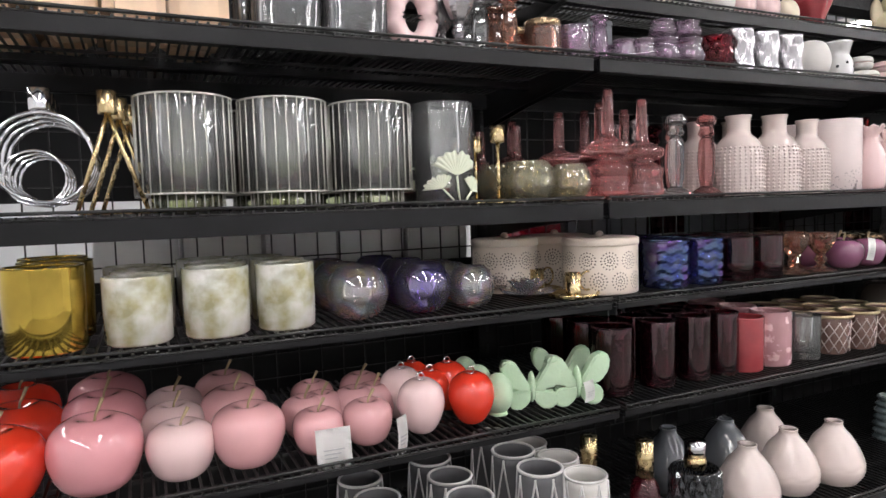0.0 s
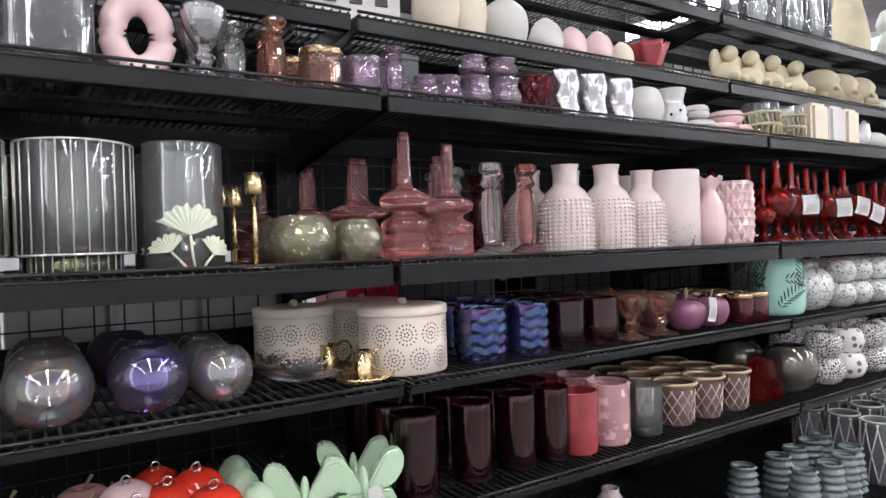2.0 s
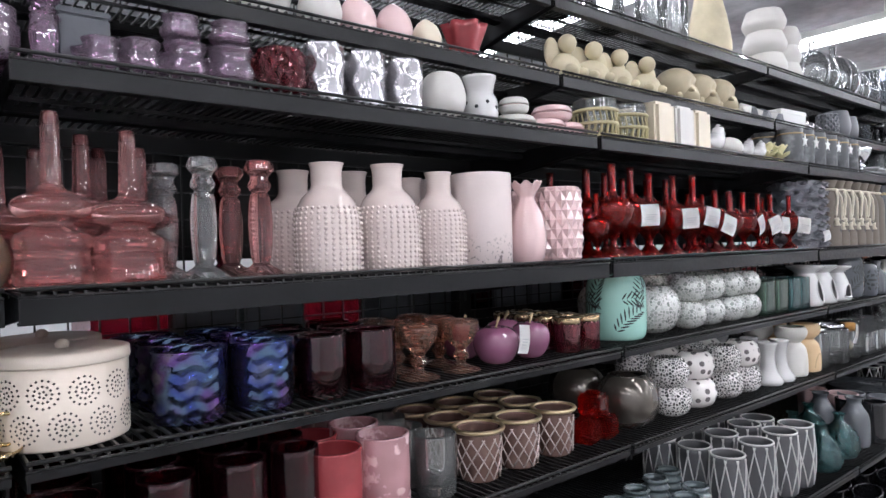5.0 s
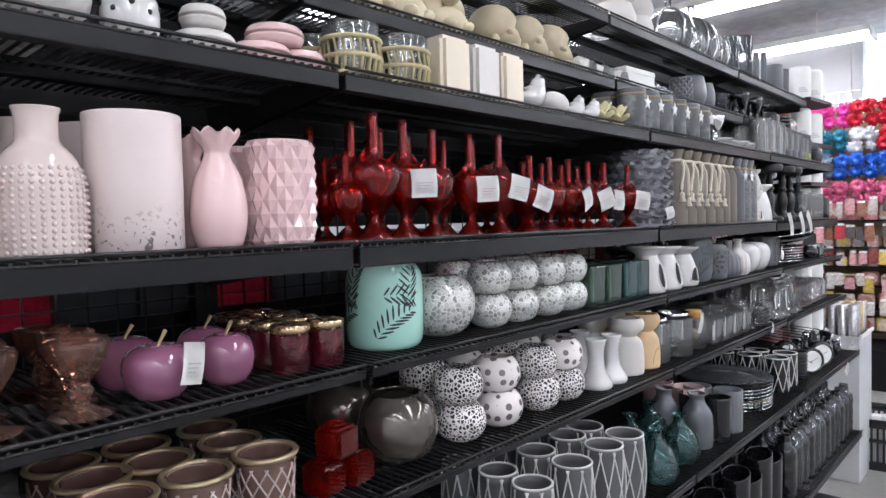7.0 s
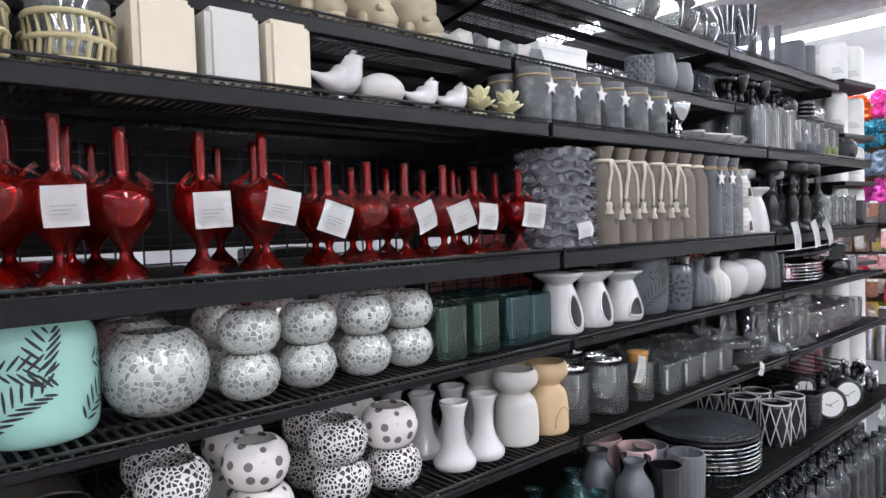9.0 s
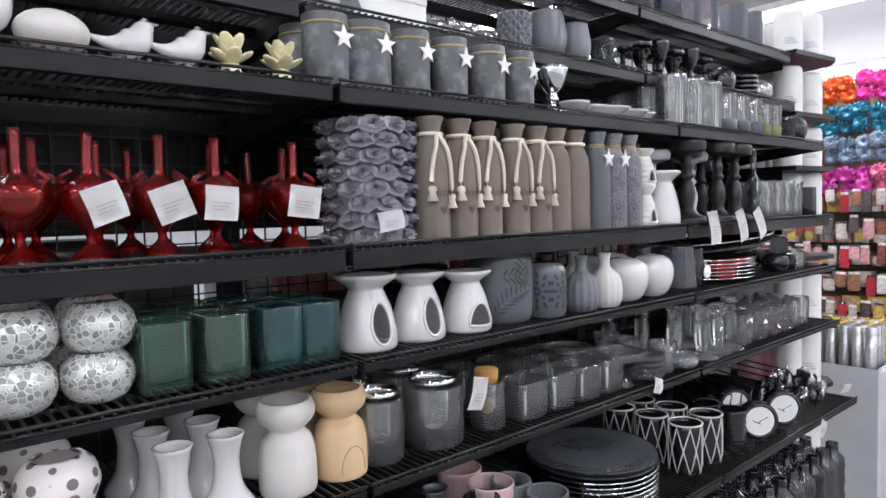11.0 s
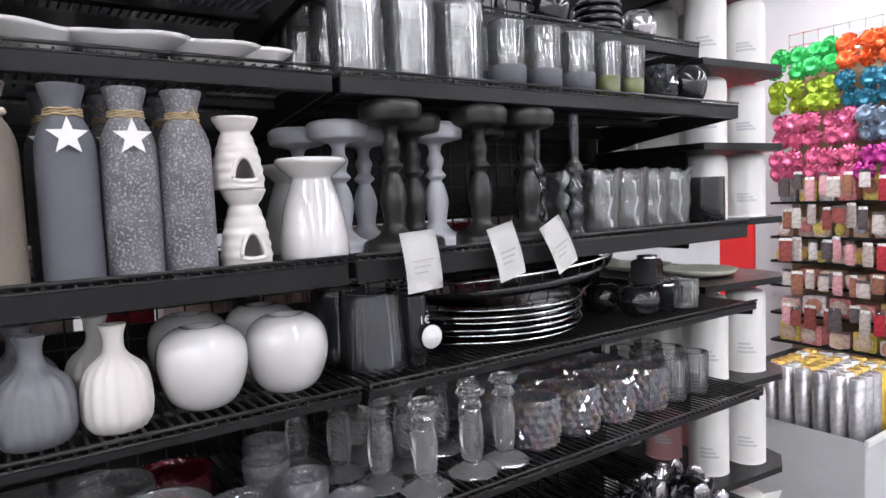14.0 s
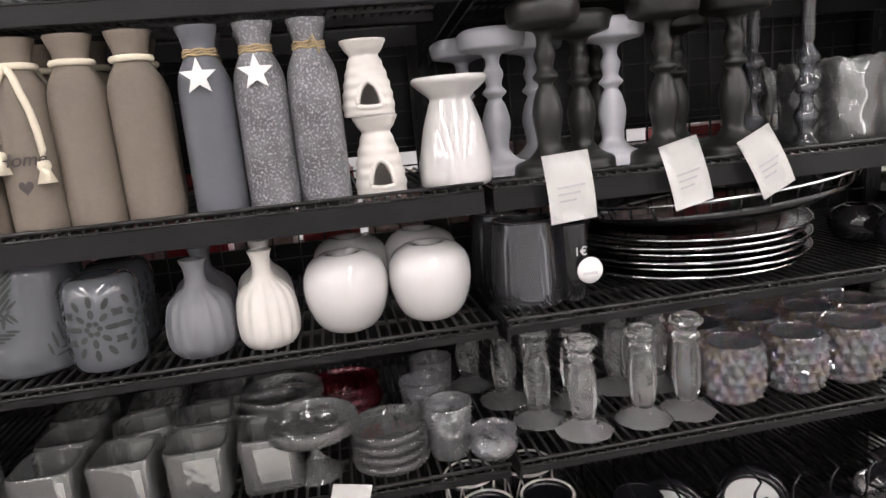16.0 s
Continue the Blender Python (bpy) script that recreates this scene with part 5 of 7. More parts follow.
def pierced_jar(x, y, w, h, mat, label, pattern, deep=0):
    r = w / 2
    p = thing("pierced_lantern", x, y, top(3), label, "lantern", "pierced lanterns")
    prof = rounded([(r * 0.82, 0), (r * 0.94, h * 0.05), (r, h * 0.22), (r, h * 0.72), (r * 0.95, h * 0.88), (r * 0.8, h * 0.97), (r * 0.62, h)], 4)
    part("body", lathe(vessel(prof, 0.004, 0.006), 48), mat, p)
    # flat dark slits on the whole wall paint the lantern's shaded inside
    cuts = bmesh.new()

    def slit(a, z, L, wd, ang):
        rim = []
        for i in range(7):
            u, wv = L * (i / 3 - 1), wd * math.sin(math.pi * (0.08 + 0.84 * i / 6)) ** 0.7
            pair = []
            for v_ in (-wv, wv):
                da, dz = u * math.cos(ang) - v_ * math.sin(ang), u * math.sin(ang) + v_ * math.cos(ang)
                pair.append(cuts.verts.new(on_wall(prof, a + da / r, min(max(z + dz, 0.01), h * 0.95), 0.0009)))
            rim.append(pair)
        for p_, q_ in zip(rim, rim[1:]):
            cuts.faces.new((p_[0], q_[0], q_[1], p_[1]))
    k = h / 0.145
    if pattern == "leaf":
        for q in range(4):
            for da, z0, ang, n in ((0.0, 0.12, 1.0, 8), (0.95, 0.45, 1.75, 7), (0.15, 0.62, 0.15, 6)):
                a0 = FRONT - 1.0 + q * math.pi / 2 + da
                for i in range(n):
                    t = (0.006 + i * 0.0098) * k
                    bend = ang - 0.05 * i
                    for s in (-1, 1):
                        L = 0.0125 * k * math.sin(math.pi * (0.22 + 0.68 * i / n))
                        la = bend + s * 0.8
                        slit(a0 + (t * math.cos(bend) + (L + 0.002) * math.cos(la)) / r, h * z0 + t * math.sin(bend) + (L + 0.002) * math.sin(la), L, 0.0018 * k, la)
    else:
        for q in range(5):
            a0 = FRONT + q * math.pi * 0.4
            for R, n, L in ((0.007, 6, 0.003), (0.018, 8, 0.0055), (0.033, 12, 0.007)):
                for i in range(n):
                    t = 2 * math.pi * i / n
                    slit(a0 + R * math.cos(t) / r, h * 0.5 + R * math.sin(t), L, 0.0034, t)
    tagged(part("cutout_shade", cuts, HOLESHADE, p, "dark leaf-shaped marks painted as the shade inside cut-outs"), kind="stuff")
    if deep:
        rows_back(p, deep, w * 1.05)


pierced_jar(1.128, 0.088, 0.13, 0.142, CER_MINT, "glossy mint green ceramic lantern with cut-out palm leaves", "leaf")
bowl("mosaic_bowl", 1.262, 0.09, 3, 0.136, 0.108, MOSAIC, "large round mirror mosaic tealight bowl", "mosaic bowls", 0.6, 1)
for x in (1.378, 1.47, 1.572, 1.66):
    bowl("mosaic_bowl", x, 0.064, 3, 0.088, 0.064, MOSAIC, "small round mirror mosaic tealight bowl", "mosaic bowls", 0.62, 2)
    bowl("mosaic_bowl", x + 0.004, 0.066, 3, 0.088, 0.064, MOSAIC, "small mosaic bowl stacked on another", "mosaic bowls", 0.62, 1, 0.0615)


def sq(a, rr, z, k=6):
    c = (abs(math.cos(a)) ** k + abs(math.sin(a)) ** k) ** (-1 / k)
    return rr * c


for x, m, c in ((1.735, GREENGLASS, "green"), (1.816, GREENGLASS, "green"), (1.9, TEALGLASS, "teal"), (1.963, TEALGLASS, "teal")):
    glass_pot("square_jar", x, 0.058, 3, 0.07, 0.094, m, f"square {c} glass candle jar", "candle jar", "square coloured jars", wave=lambda a, rr, z: (sq(a, rr, z), z), taper=0.98, deep=2, seg=40)
burner(2.075, 0.073, 3, 0.104, 0.126, CER_WHITE, "glossy white oil burner with a tall oval opening", "white oval burners", hole=(0.42, 0.5))
burner(2.185, 0.073, 3, 0.1, 0.122, CER_WHITE, "glossy white oil burner with a tall oval opening", "white oval burners", hole=(0.42, 0.5))
burner(2.3, 0.07, 3, 0.098, 0.115, CER_WHITE, "glossy white round oil burner with an arched opening", "white round burners", hole=(0.6, 0.33))
burner(2.2, 0.22, 3, 0.1, 0.115, CER_BLACK, "dark glazed oil burner", "dark burners")
burner(2.32, 0.22, 3, 0.1, 0.115, CER_BLACK, "dark glazed oil burner", "dark burners")
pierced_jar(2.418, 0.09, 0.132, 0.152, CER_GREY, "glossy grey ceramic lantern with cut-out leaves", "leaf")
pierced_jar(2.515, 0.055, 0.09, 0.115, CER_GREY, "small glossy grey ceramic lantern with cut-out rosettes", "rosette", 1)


def ribbed_vase(x, y, lv, w, h, mat, label):
    r = w / 2
    v = thing("ribbed_vase", x, y, top(lv), label, "vase", "ribbed bud vases")
    pr = rounded([(r * 0.75, 0), (r * 0.97, h * 0.12), (r, h * 0.34), (r * 0.85, h * 0.56), (r * 0.42, h * 0.7), (r * 0.3, h * 0.78), (r * 0.3, h * 0.9), (r * 0.4, h)], 4)
    part("body", lathe(vessel(pr, 0.003, 0.006), 64, wave=lambda a, rr, z: (rr * (1 + (0.035 * math.cos(16 * a) if z < h * 0.7 else 0)), z)), mat, v)
    rows_back(v, 1, w * 1.1)


ribbed_vase(2.628, 0.05, 3, 0.084, 0.12, CER_MGREY, "grey ribbed ceramic bud vase")
ribbed_vase(2.71, 0.045, 3, 0.076, 0.122, CER_MATT, "cream white ribbed ceramic bud vase")
for x in (2.812, 2.924):
    apple(x, 0.06, 3, 0.112, CER_WHITE, "glossy white apple-shaped ceramic pot", "white apple pots", 0.104, False)
glass_pot("fluted_glass", 3.06, 0.066, 3, 0.088, 0.118, SMOKE, "tapered smoked glass with fluted sides", "glass", "fluted glasses", ribs=(22, 0.02, 0.005, 0.1), taper=1.15, deep=1, seg=66)
glass_pot("small_black_glass", 3.122, 0.05, 3, 0.046, 0.108, CER_BLACK, "small black glass with a white round tag", "glass", "", taper=0.9, deep=1)
d = thing("round_label", 3.135, 0.022, top(3) + 0.03, "half-round white paper label", "label")
part("disc", lathe([(0, 0), (0.018, 0), (0.018, 0.0008), (0, 0.0008)], 24), PAPER, d)
part("print", box(0.02, 0.004, 0.0012, 0, None, (0, -0.004, 0.0)), GREYBOX, d)
d.matrix_basis = pose(3.135, 0.02, top(3) + 0.045, 90, 0, 0)
cu = bpy.data.curves.new("price", "FONT")
cu.body, cu.size, cu.align_x, cu.extrude = "1\u20ac", 0.016, "CENTER", 0.0002
tx = new("price", cu)
tx.data.materials.append(PAPER)
tx.parent = d
tx.matrix_basis = pose(-0.012, 0.022, 0.001, 0, 0, 0)
for k in range(6):
    p = thing("charger_plate", 3.36 + 0.012 * (k % 2), 0.2, top(3) + k * 0.0105, "large round black lacquered charger plate in a stack", "plate", "charger plates")
    part("plate", lathe(vessel([(0.1, 0), (0.12, 0.003), (0.16, 0.01), (0.19, 0.013)], 0.003, 0.003), 48), CER_BLACK, p)
    part("rim", tube([(0.19 * math.cos(a), 0.19 * math.sin(a), 0.012) for a in [2 * math.pi * i / 48 for i in range(48)]], 0.0022, 6, closed=True), SILVER, p, "silver rim")
t = thing("tray", 3.42, 0.2, top(3) + 0.072, "large round black tray with a raised pierced rim, lying tilted", "tray")
part("tray", lathe(vessel([(0.15, 0), (0.19, 0.004), (0.215, 0.022)], 0.003, 0.003), 48), CER_BLACK, t)
for i in range(36):
    a = 2 * math.pi * i / 36
    part("rim_bar", tube([(0.212 * math.cos(a), 0.212 * math.sin(a), 0.02), (0.222 * math.cos(a), 0.222 * math.sin(a), 0.04)], 0.0016, 5), CER_BLACK, t)
t.matrix_basis = pose(3.42, 0.2, top(3) + 0.08, -3, -5, 0)
part("top_rim", tube([(0.222 * math.cos(a), 0.222 * math.sin(a), 0.04) for a in [2 * math.pi * i / 48 for i in range(48)]], 0.0024, 6, closed=True), SILVER, t)
bowl("black_bowl", 3.665, 0.062, 3, 0.085, 0.06, CER_BLACK, "round black glazed bowl", "black bowls", 0.5, 1)
for x, z in ((3.745, 0), (3.69, 0.062)):
    g = thing("black_cube_holder", x, 0.06, top(3) + z, "small black cube tealight holder", "candle holder", "cube holders", 20)
    part("cube", box(0.052, 0.052, 0.05, 0.004), CER_BLACK, g)
    part("cup", lathe(vessel([(0.018, 0.05), (0.02, 0.052), (0.02, 0.058)], 0.002, 0.052), 20), SILVER, g)
glass_pot("small_clear_jar", 3.81, 0.055, 3, 0.055, 0.06, GLASS, "small clear glass jar", "jar", "small clear jars", taper=0.9, deep=2, ribs=(14, 0.03, 0.005, 0.05), seg=56)

# -- third shelf --
for x, w, m, c in ((-0.925, 0.118, CER_RED, "red"), (-0.812, 0.118, CER_ROSE, "rose pink"), (-0.708, 0.092, CER_PINK, "pale pink"), (-0.618, 0.104, CER_BLUSH, "blush pink")):
    apple(x, 0.05 if w > 0.11 else 0.04, 4, w, m, f"large glossy {c} ceramic apple with a thin stalk", "ceramic apples", w * 0.84, deep=2)
for x, w, y in ((-0.518, 0.076, 0.035), (-0.44, 0.078, 0.035), (-0.49, 0.076, 0.12), (-0.4, 0.078, 0.12)):
    apple(x, y, 4, w, CER_BLUSH, "small glossy blush pink ceramic apple", "small ceramic apples", deep=1)
price_tag(-0.51, -0.018, top(4) + 0.05, 0.05, 0.06, 4, -2, -8, "tags on apples")
price_tag(-0.405, -0.018, top(4) + 0.05, 0.03, 0.058, 4, 3, 40, "tags on apples")


def strawberry(x, y, w, h, mat, label):
    r = w / 2
    s = thing("ceramic_strawberry", x, y, top(4), label, "ornament", "ceramic strawberries")
    pr = rounded([(0, 0.0), (r * 0.5, h * 0.06), (r * 0.85, h * 0.3), (r, h * 0.58), (r * 0.85, h * 0.85), (r * 0.4, h), (0, h * 0.98)], 4)
    part("berry", lathe(pr, 28), mat, s)
    part("loop", tube([(0.006 * math.cos(a), 0, h + 0.004 + 0.006 * math.sin(a)) for a in [2 * math.pi * i / 12 for i in range(12)]], 0.0015, 5, closed=True), SILVER, s, "silver hanging loop")
    rows_back(s, 1, w * 1.1)


strawberry(-0.352, 0.03, 0.076, 0.088, CER_PINK, "glossy pink ceramic strawberry with a silver loop")
strawberry(-0.262, 0.03, 0.078, 0.086, CER_RED, "glossy red ceramic strawberry with a silver loop")
strawberry(-0.305, 0.1, 0.07, 0.08, CER_RED, "glossy red ceramic strawberry with a silver loop")
g = thing("green_egg", -0.2, 0.05, top(4), "pale green porous stone egg ornament", "ornament", "green eggs")
part("egg", ball(0.026, 0.026, 0.036, (0, 0, 0.036), None, 20), CER_GREEN, g)
part("foot", lathe([(0, 0), (0.016, 0), (0.014, 0.006), (0, 0.006)], 16), CER_GREEN, g)
rows_back(g, 2, 0.07)


def butterfly(x, y, s, rz):
    b = thing("butterfly_ornament", x, y, top(4), "thick pale green porous stone butterfly ornament", "ornament", "butterflies", rz)
    for side in (-1, 1):
        for nm, pts in (("upper_wing", [(0.004, 0.42), (0.1, 0.62), (0.26, 0.95), (0.42, 1.0), (0.5, 0.9), (0.48, 0.66), (0.36, 0.46), (0.14, 0.38)]), ("lower_wing", [(0.004, 0.42), (0.16, 0.4), (0.34, 0.38), (0.4, 0.22), (0.36, 0.06), (0.22, 0.0), (0.1, 0.08), (0.02, 0.22)])):
            bm = bmesh.new()
            f = [bm.verts.new((side * px * s, -0.012, pz * s * 0.8)) for px, pz in pts]
            k = [bm.verts.new((side * px * s, 0.012, pz * s * 0.8)) for px, pz in pts]
            bm.faces.new(f), bm.faces.new(k[::-1])
            for i in range(len(pts)):
                j = (i + 1) % len(pts)
                bm.faces.new((f[i], k[i], k[j], f[j]))
            bmesh.ops.recalc_face_normals(bm, faces=bm.faces)
            bmesh.ops.bevel(bm, geom=bm.edges[:], offset=0.003, segments=2, affect="EDGES")
            part(nm, bm, CER_GREEN, b)
    part("body", ball(0.007, 0.014, s * 0.25, (0, 0, s * 0.36)), CER_GREEN, b)
    return b


butterfly(-0.135, 0.045, 0.112, -22)
butterfly(-0.055, 0.022, 0.118, -15)
butterfly(-0.035, 0.1, 0.112, -20)
price_tag(-0.052, -0.006, top(4) + 0.05, 0.03, 0.036, 4, 0, 20, "tag on a butterfly")
for x, w in ((0.048, 0.078), (0.158, 0.07), (0.252, 0.068), (0.33, 0.066)):
    glass_pot("dark_tumbler", x, 0.05, 4, w, 0.128, PLUM, "tall dark plum glass tumbler", "tumbler", "dark tumblers", ribs=(24, 0.012, 0.01, 0.12), taper=0.98, deep=2, seg=48)
glass_pot("red_lustre_glass", 0.392, 0.05, 4, 0.084, 0.112, REDFROST, "red lustre glass candle holder", "candle glass", "red lustre glasses", taper=0.98, deep=2)
glass_pot("rose_lustre_glass", 0.478, 0.052, 4, 0.084, 0.116, ROSEFROST, "rose frosted lustre glass candle holder", "candle glass", "rose lustre glasses", taper=0.98, deep=2)
glass_pot("clear_candle_jar", 0.575, 0.045, 4, 0.07, 0.098, GLASS, "clear glass candle jar with a narrowed neck", "candle jar", "clear candle jars", taper=0.95, deep=2)


def basket_trim(g, r, h, prof):
    for k in range(12):
        a0 = 2 * math.pi * k / 12
        for s in (-1, 1):
            part("lattice_bar", tube([on_wall(prof, a0 + s * t * 1.1, h * (0.06 + 0.8 * t), 0.001) for t in (0, 0.25, 0.5, 0.75, 1)], 0.0014, 5), LATTICE, g)
    part("rim", tube([((r + 0.002) * math.cos(a), (r + 0.002) * math.sin(a), h) for a in [2 * math.pi * i / 28 for i in range(28)]], 0.004, 6, closed=True), GILT, g, "braided gilt rim")


LATTICE = surface("pale_lattice_glaze", (0.55, 0.45, 0.42), 0.2, 0.4, 0.2, 80, 0.1)
GILT = surface("pale_gilt_braid", (0.6, 0.48, 0.3), 0.35, 0.8, 0.3, 300, 0.6)
BASKETBODY = surface("mauve_brown_glass", (0.2, 0.12, 0.1), 0.15, 0.3, 0.3, 40, 0.1, 0.4)
for x, w in ((0.676, 0.082), (0.772, 0.08), (0.87, 0.078)):
    glass_pot("lattice_jar", x, 0.052, 4, w, 0.086, BASKETBODY, "brown glass jar with a pale lattice and a gilt rim", "candle jar", "lattice jars", taper=0.88, deep=2, extra=basket_trim)
for x, z in ((0.965, 0), (1.02, 0), (0.99, 0.048)):
    g = thing("red_cube_glass", x, 0.05, top(4) + z, "red glass cube tealight holder", "candle holder", "red cubes", 12)
    part("cube", box(0.05, 0.05, 0.046, 0.006), REDGLASS, g)
    part("cup", lathe(vessel([(0.014, 0.046), (0.016, 0.048), (0.016, 0.05)], 0.002, 0.047), 16), REDGLASS, g)
bowl("mercury_bowl", 1.128, 0.065, 4, 0.136, 0.112, MERCURY, "large round brown crackled mercury glass bowl", "mercury bowls", 0.62, 1)
for x, m1, m2 in ((1.268, CRACKLE, CRACKLE), (1.38, DOTS, DOTS), (1.512, CRACKLE, CRACKLE), (1.61, CRACKLE, DOTS)):
    names = {id(CRACKLE): "black and white crackle", id(DOTS): "white bowl with grey dots,"}
    bowl("mosaic_tealight_bowl", x, 0.048, 4, 0.094, 0.068, m1, f"round {names[id(m1)]} glass tealight bowl", "patterned tealight bowls", 0.64, 1)
    bowl("mosaic_tealight_bowl", x - 0.004, 0.05, 4, 0.094, 0.068, m2, f"round {names[id(m2)]} stacked tealight bowl", "patterned tealight bowls", 0.64, 1, 0.0655)
for x in (1.738, 1.81):
    v = thing("milk_glass_vase", x, 0.04, top(4), "white milk glass vase with a flared foot and rim", "vase", "milk glass vases")
    pr = rounded([(0.036, 0), (0.038, 0.012), (0.022, 0.04), (0.018, 0.08), (0.026, 0.114)], 4)
    part("body", lathe(vessel(pr, 0.003, 0.006), 28), CER_WHITE, v)
    rows_back(v, 2, 0.085)
for x, m, c in ((1.908, CER_MATT, "matt white"), (2.0, WOOD, "pale wooden")):
    v = thing("stacked_vase", x, 0.05, top(4), f"{c} vase with a bowl-shaped collar", "vase", "stacked vases")
    pr = rounded([(0.038, 0), (0.043, 0.006), (0.043, 0.05), (0.038, 0.08), (0.026, 0.094), (0.028, 0.098), (0.041, 0.112), (0.044, 0.128), (0.038, 0.14)], 4)
    part("body", lathe(vessel(pr, 0.004, 0.006), 32), m, v)
    if m is WOOD:
        part("carved_arch", tube([on_wall(pr, FRONT + 0.5 * math.cos(t), 0.014 + 0.04 * math.sin(t), 0.0) for t in [math.pi * i / 12 for i in range(13)]], 0.001, 5), TWINE, v)
    rows_back(v, 1, 0.1)


def jar_neck(g, r, h, prof):
    part("lid_rim", lathe([(r * 0.75, h), (r * 0.78, h), (r * 0.8, h + 0.014), (r * 0.76, h + 0.014), (r * 0.75, h)], 28), SILVER, g)
    part("candle", lathe([(0, 0.008), (r * 0.7, 0.008), (r * 0.7, 0.018), (0, 0.018)], 24), WHITEPLASTIC, g, "white candle disc")


for x, w in ((2.08, 0.084), (2.2, 0.11)):
    glass_pot("storage_jar", x, 0.055, 4, w, 0.106, GLASS, "clear glass storage jar with a white disc inside", "jar", "storage jars", taper=1.0, deep=1, extra=jar_neck)


def corked(g, r, h, prof):
    part("cork", lathe([(0, h - 0.006), (r * 0.6, h - 0.006), (r * 0.66, h + 0.018), (r * 0.6, h + 0.022), (0, h + 0.022)], 20), CORK, g, "orange cork stopper")
    part("dried_moss", ball(r * 0.6, r * 0.6, h * 0.28, (0, 0, h * 0.33)), TWINE, g, "dried brown filling")


glass_pot("corked_jar", 2.325, 0.045, 4, 0.072, 0.09, GLASS, "clear jar with an orange cork and dried filling", "jar", "corked jars", taper=1.0, deep=0, extra=corked)
price_tag(2.265, -0.004, top(4) + 0.115, 0.045, 0.06, 10, 14, 10, "tag on storage jars")


def wax(g, r, h, prof):
    part("insert", box(r * 1.1, 0.002, h * 0.62, 0, None, (0, -r * 0.62, 0.01)), PAPER, g, "white paper insert")


for x in (2.42, 2.51, 2.6, 2.69):
    glass_pot("square_tumbler", x, 0.04, 4, 0.078, 0.075, GLASS, "square clear glass tumbler with a paper insert", "tumbler", "square tumblers", wave=lambda a, rr, z: (sq(a, rr, z, 8), z), taper=0.97, deep=2, seg=32, extra=wax)


def cake_stand(x, y, z=0.0, w=0.12, h=0.075):
    c = thing("cake_stand", x, y, top(4) + z, "small clear glass footed cake stand with a beaded rim", "cake stand", "cake stands")
    r = w / 2
    part("plate", lathe(rounded([(0, h - 0.012), (r * 0.85, h - 0.012), (r, h - 0.008), (r, h + 0.006), (r * 0.94, h + 0.006), (r * 0.9, h - 0.004), (0, h - 0.004)], 2), 48, ribs=(24, 0.015, h - 0.01, h + 0.02)), GLASS, c)
    part("foot", lathe(rounded([(0, 0), (r * 0.55, 0), (r * 0.5, 0.006), (r * 0.15, h * 0.35), (r * 0.12, h * 0.6), (r * 0.35, h - 0.013), (0, h - 0.013)], 3), 24), GLASS, c)


cake_stand(2.745, 0.035)
cake_stand(2.7, 0.15)
for k in range(4):
    d = thing("ribbed_dish", 2.845, 0.035, top(4) + k * 0.014, "small ribbed clear glass dish in a stack", "dish", "ribbed dishes")
    part("dish", lathe(vessel([(0.04, 0), (0.05, 0.004), (0.053, 0.016)], 0.004, 0.004), 60, ribs=(30, 0.02, 0.002, 0.02)), GLASS, d)
bowl("red_dish", 2.79, 0.2, 4, 0.12, 0.06, BERRY, "berry red ribbed glass bowl", "berry bowls", 0.95, 0)
for x, y in ((2.925, 0.03), (2.905, 0.12), (2.93, 0.2)):
    glass_pot("etched_tumbler", x, y, 4, 0.07, 0.075, CRYSTAL, "small etched clear glass tumbler", "tumbler", "etched tumblers", taper=0.8, deep=0)
bowl("cut_bowl", 2.98, 0.0, 4, 0.066, 0.04, CRYSTAL, "small cut glass tealight bowl", "cut bowls", 0.98, 0)
price_tag(2.79, -0.042, top(4) + 0.02, 0.05, 0.035, 10, 18, 10, "tag on cake stands")
for x, y, h in ((3.07, 0.08, 0.145), (3.118, 0.025, 0.14), (3.21, 0.03, 0.14), (3.278, 0.03, 0.148), (3.04, 0.16, 0.14), (3.14, 0.12, 0.14), (3.22, 0.14, 0.145), (3.1, 0.2, 0.14), (3.0, 0.24, 0.13), (3.28, 0.13, 0.14)):
    candlestick(x, y, 4, h, 0.082, SOLIDGLASS, "faceted clear crystal candlestick with a wide foot", "crystal candlesticks", CLASSIC, 10, 0, True)
for x in (3.365, 3.468, 3.565, 3.665):
    diamond_pot(x, 0.052, 4, 0.086, 0.088, IRICLEAR, "clear iridescent cut glass tumbler with raised diamonds", "gem tumblers", 6, 14, 2)
for x in (3.755, 3.83):
    glass_pot("reeded_glass", x, 0.05, 4, 0.06, 0.09, GLASS, "small reeded clear glass", "glass", "reeded glasses", ribs=(20, 0.03, 0.005, 0.08), taper=0.9, deep=2, seg=60)

# -- fourth shelf: patterned pots, teal bottles, plates, lattice vases, clocks --


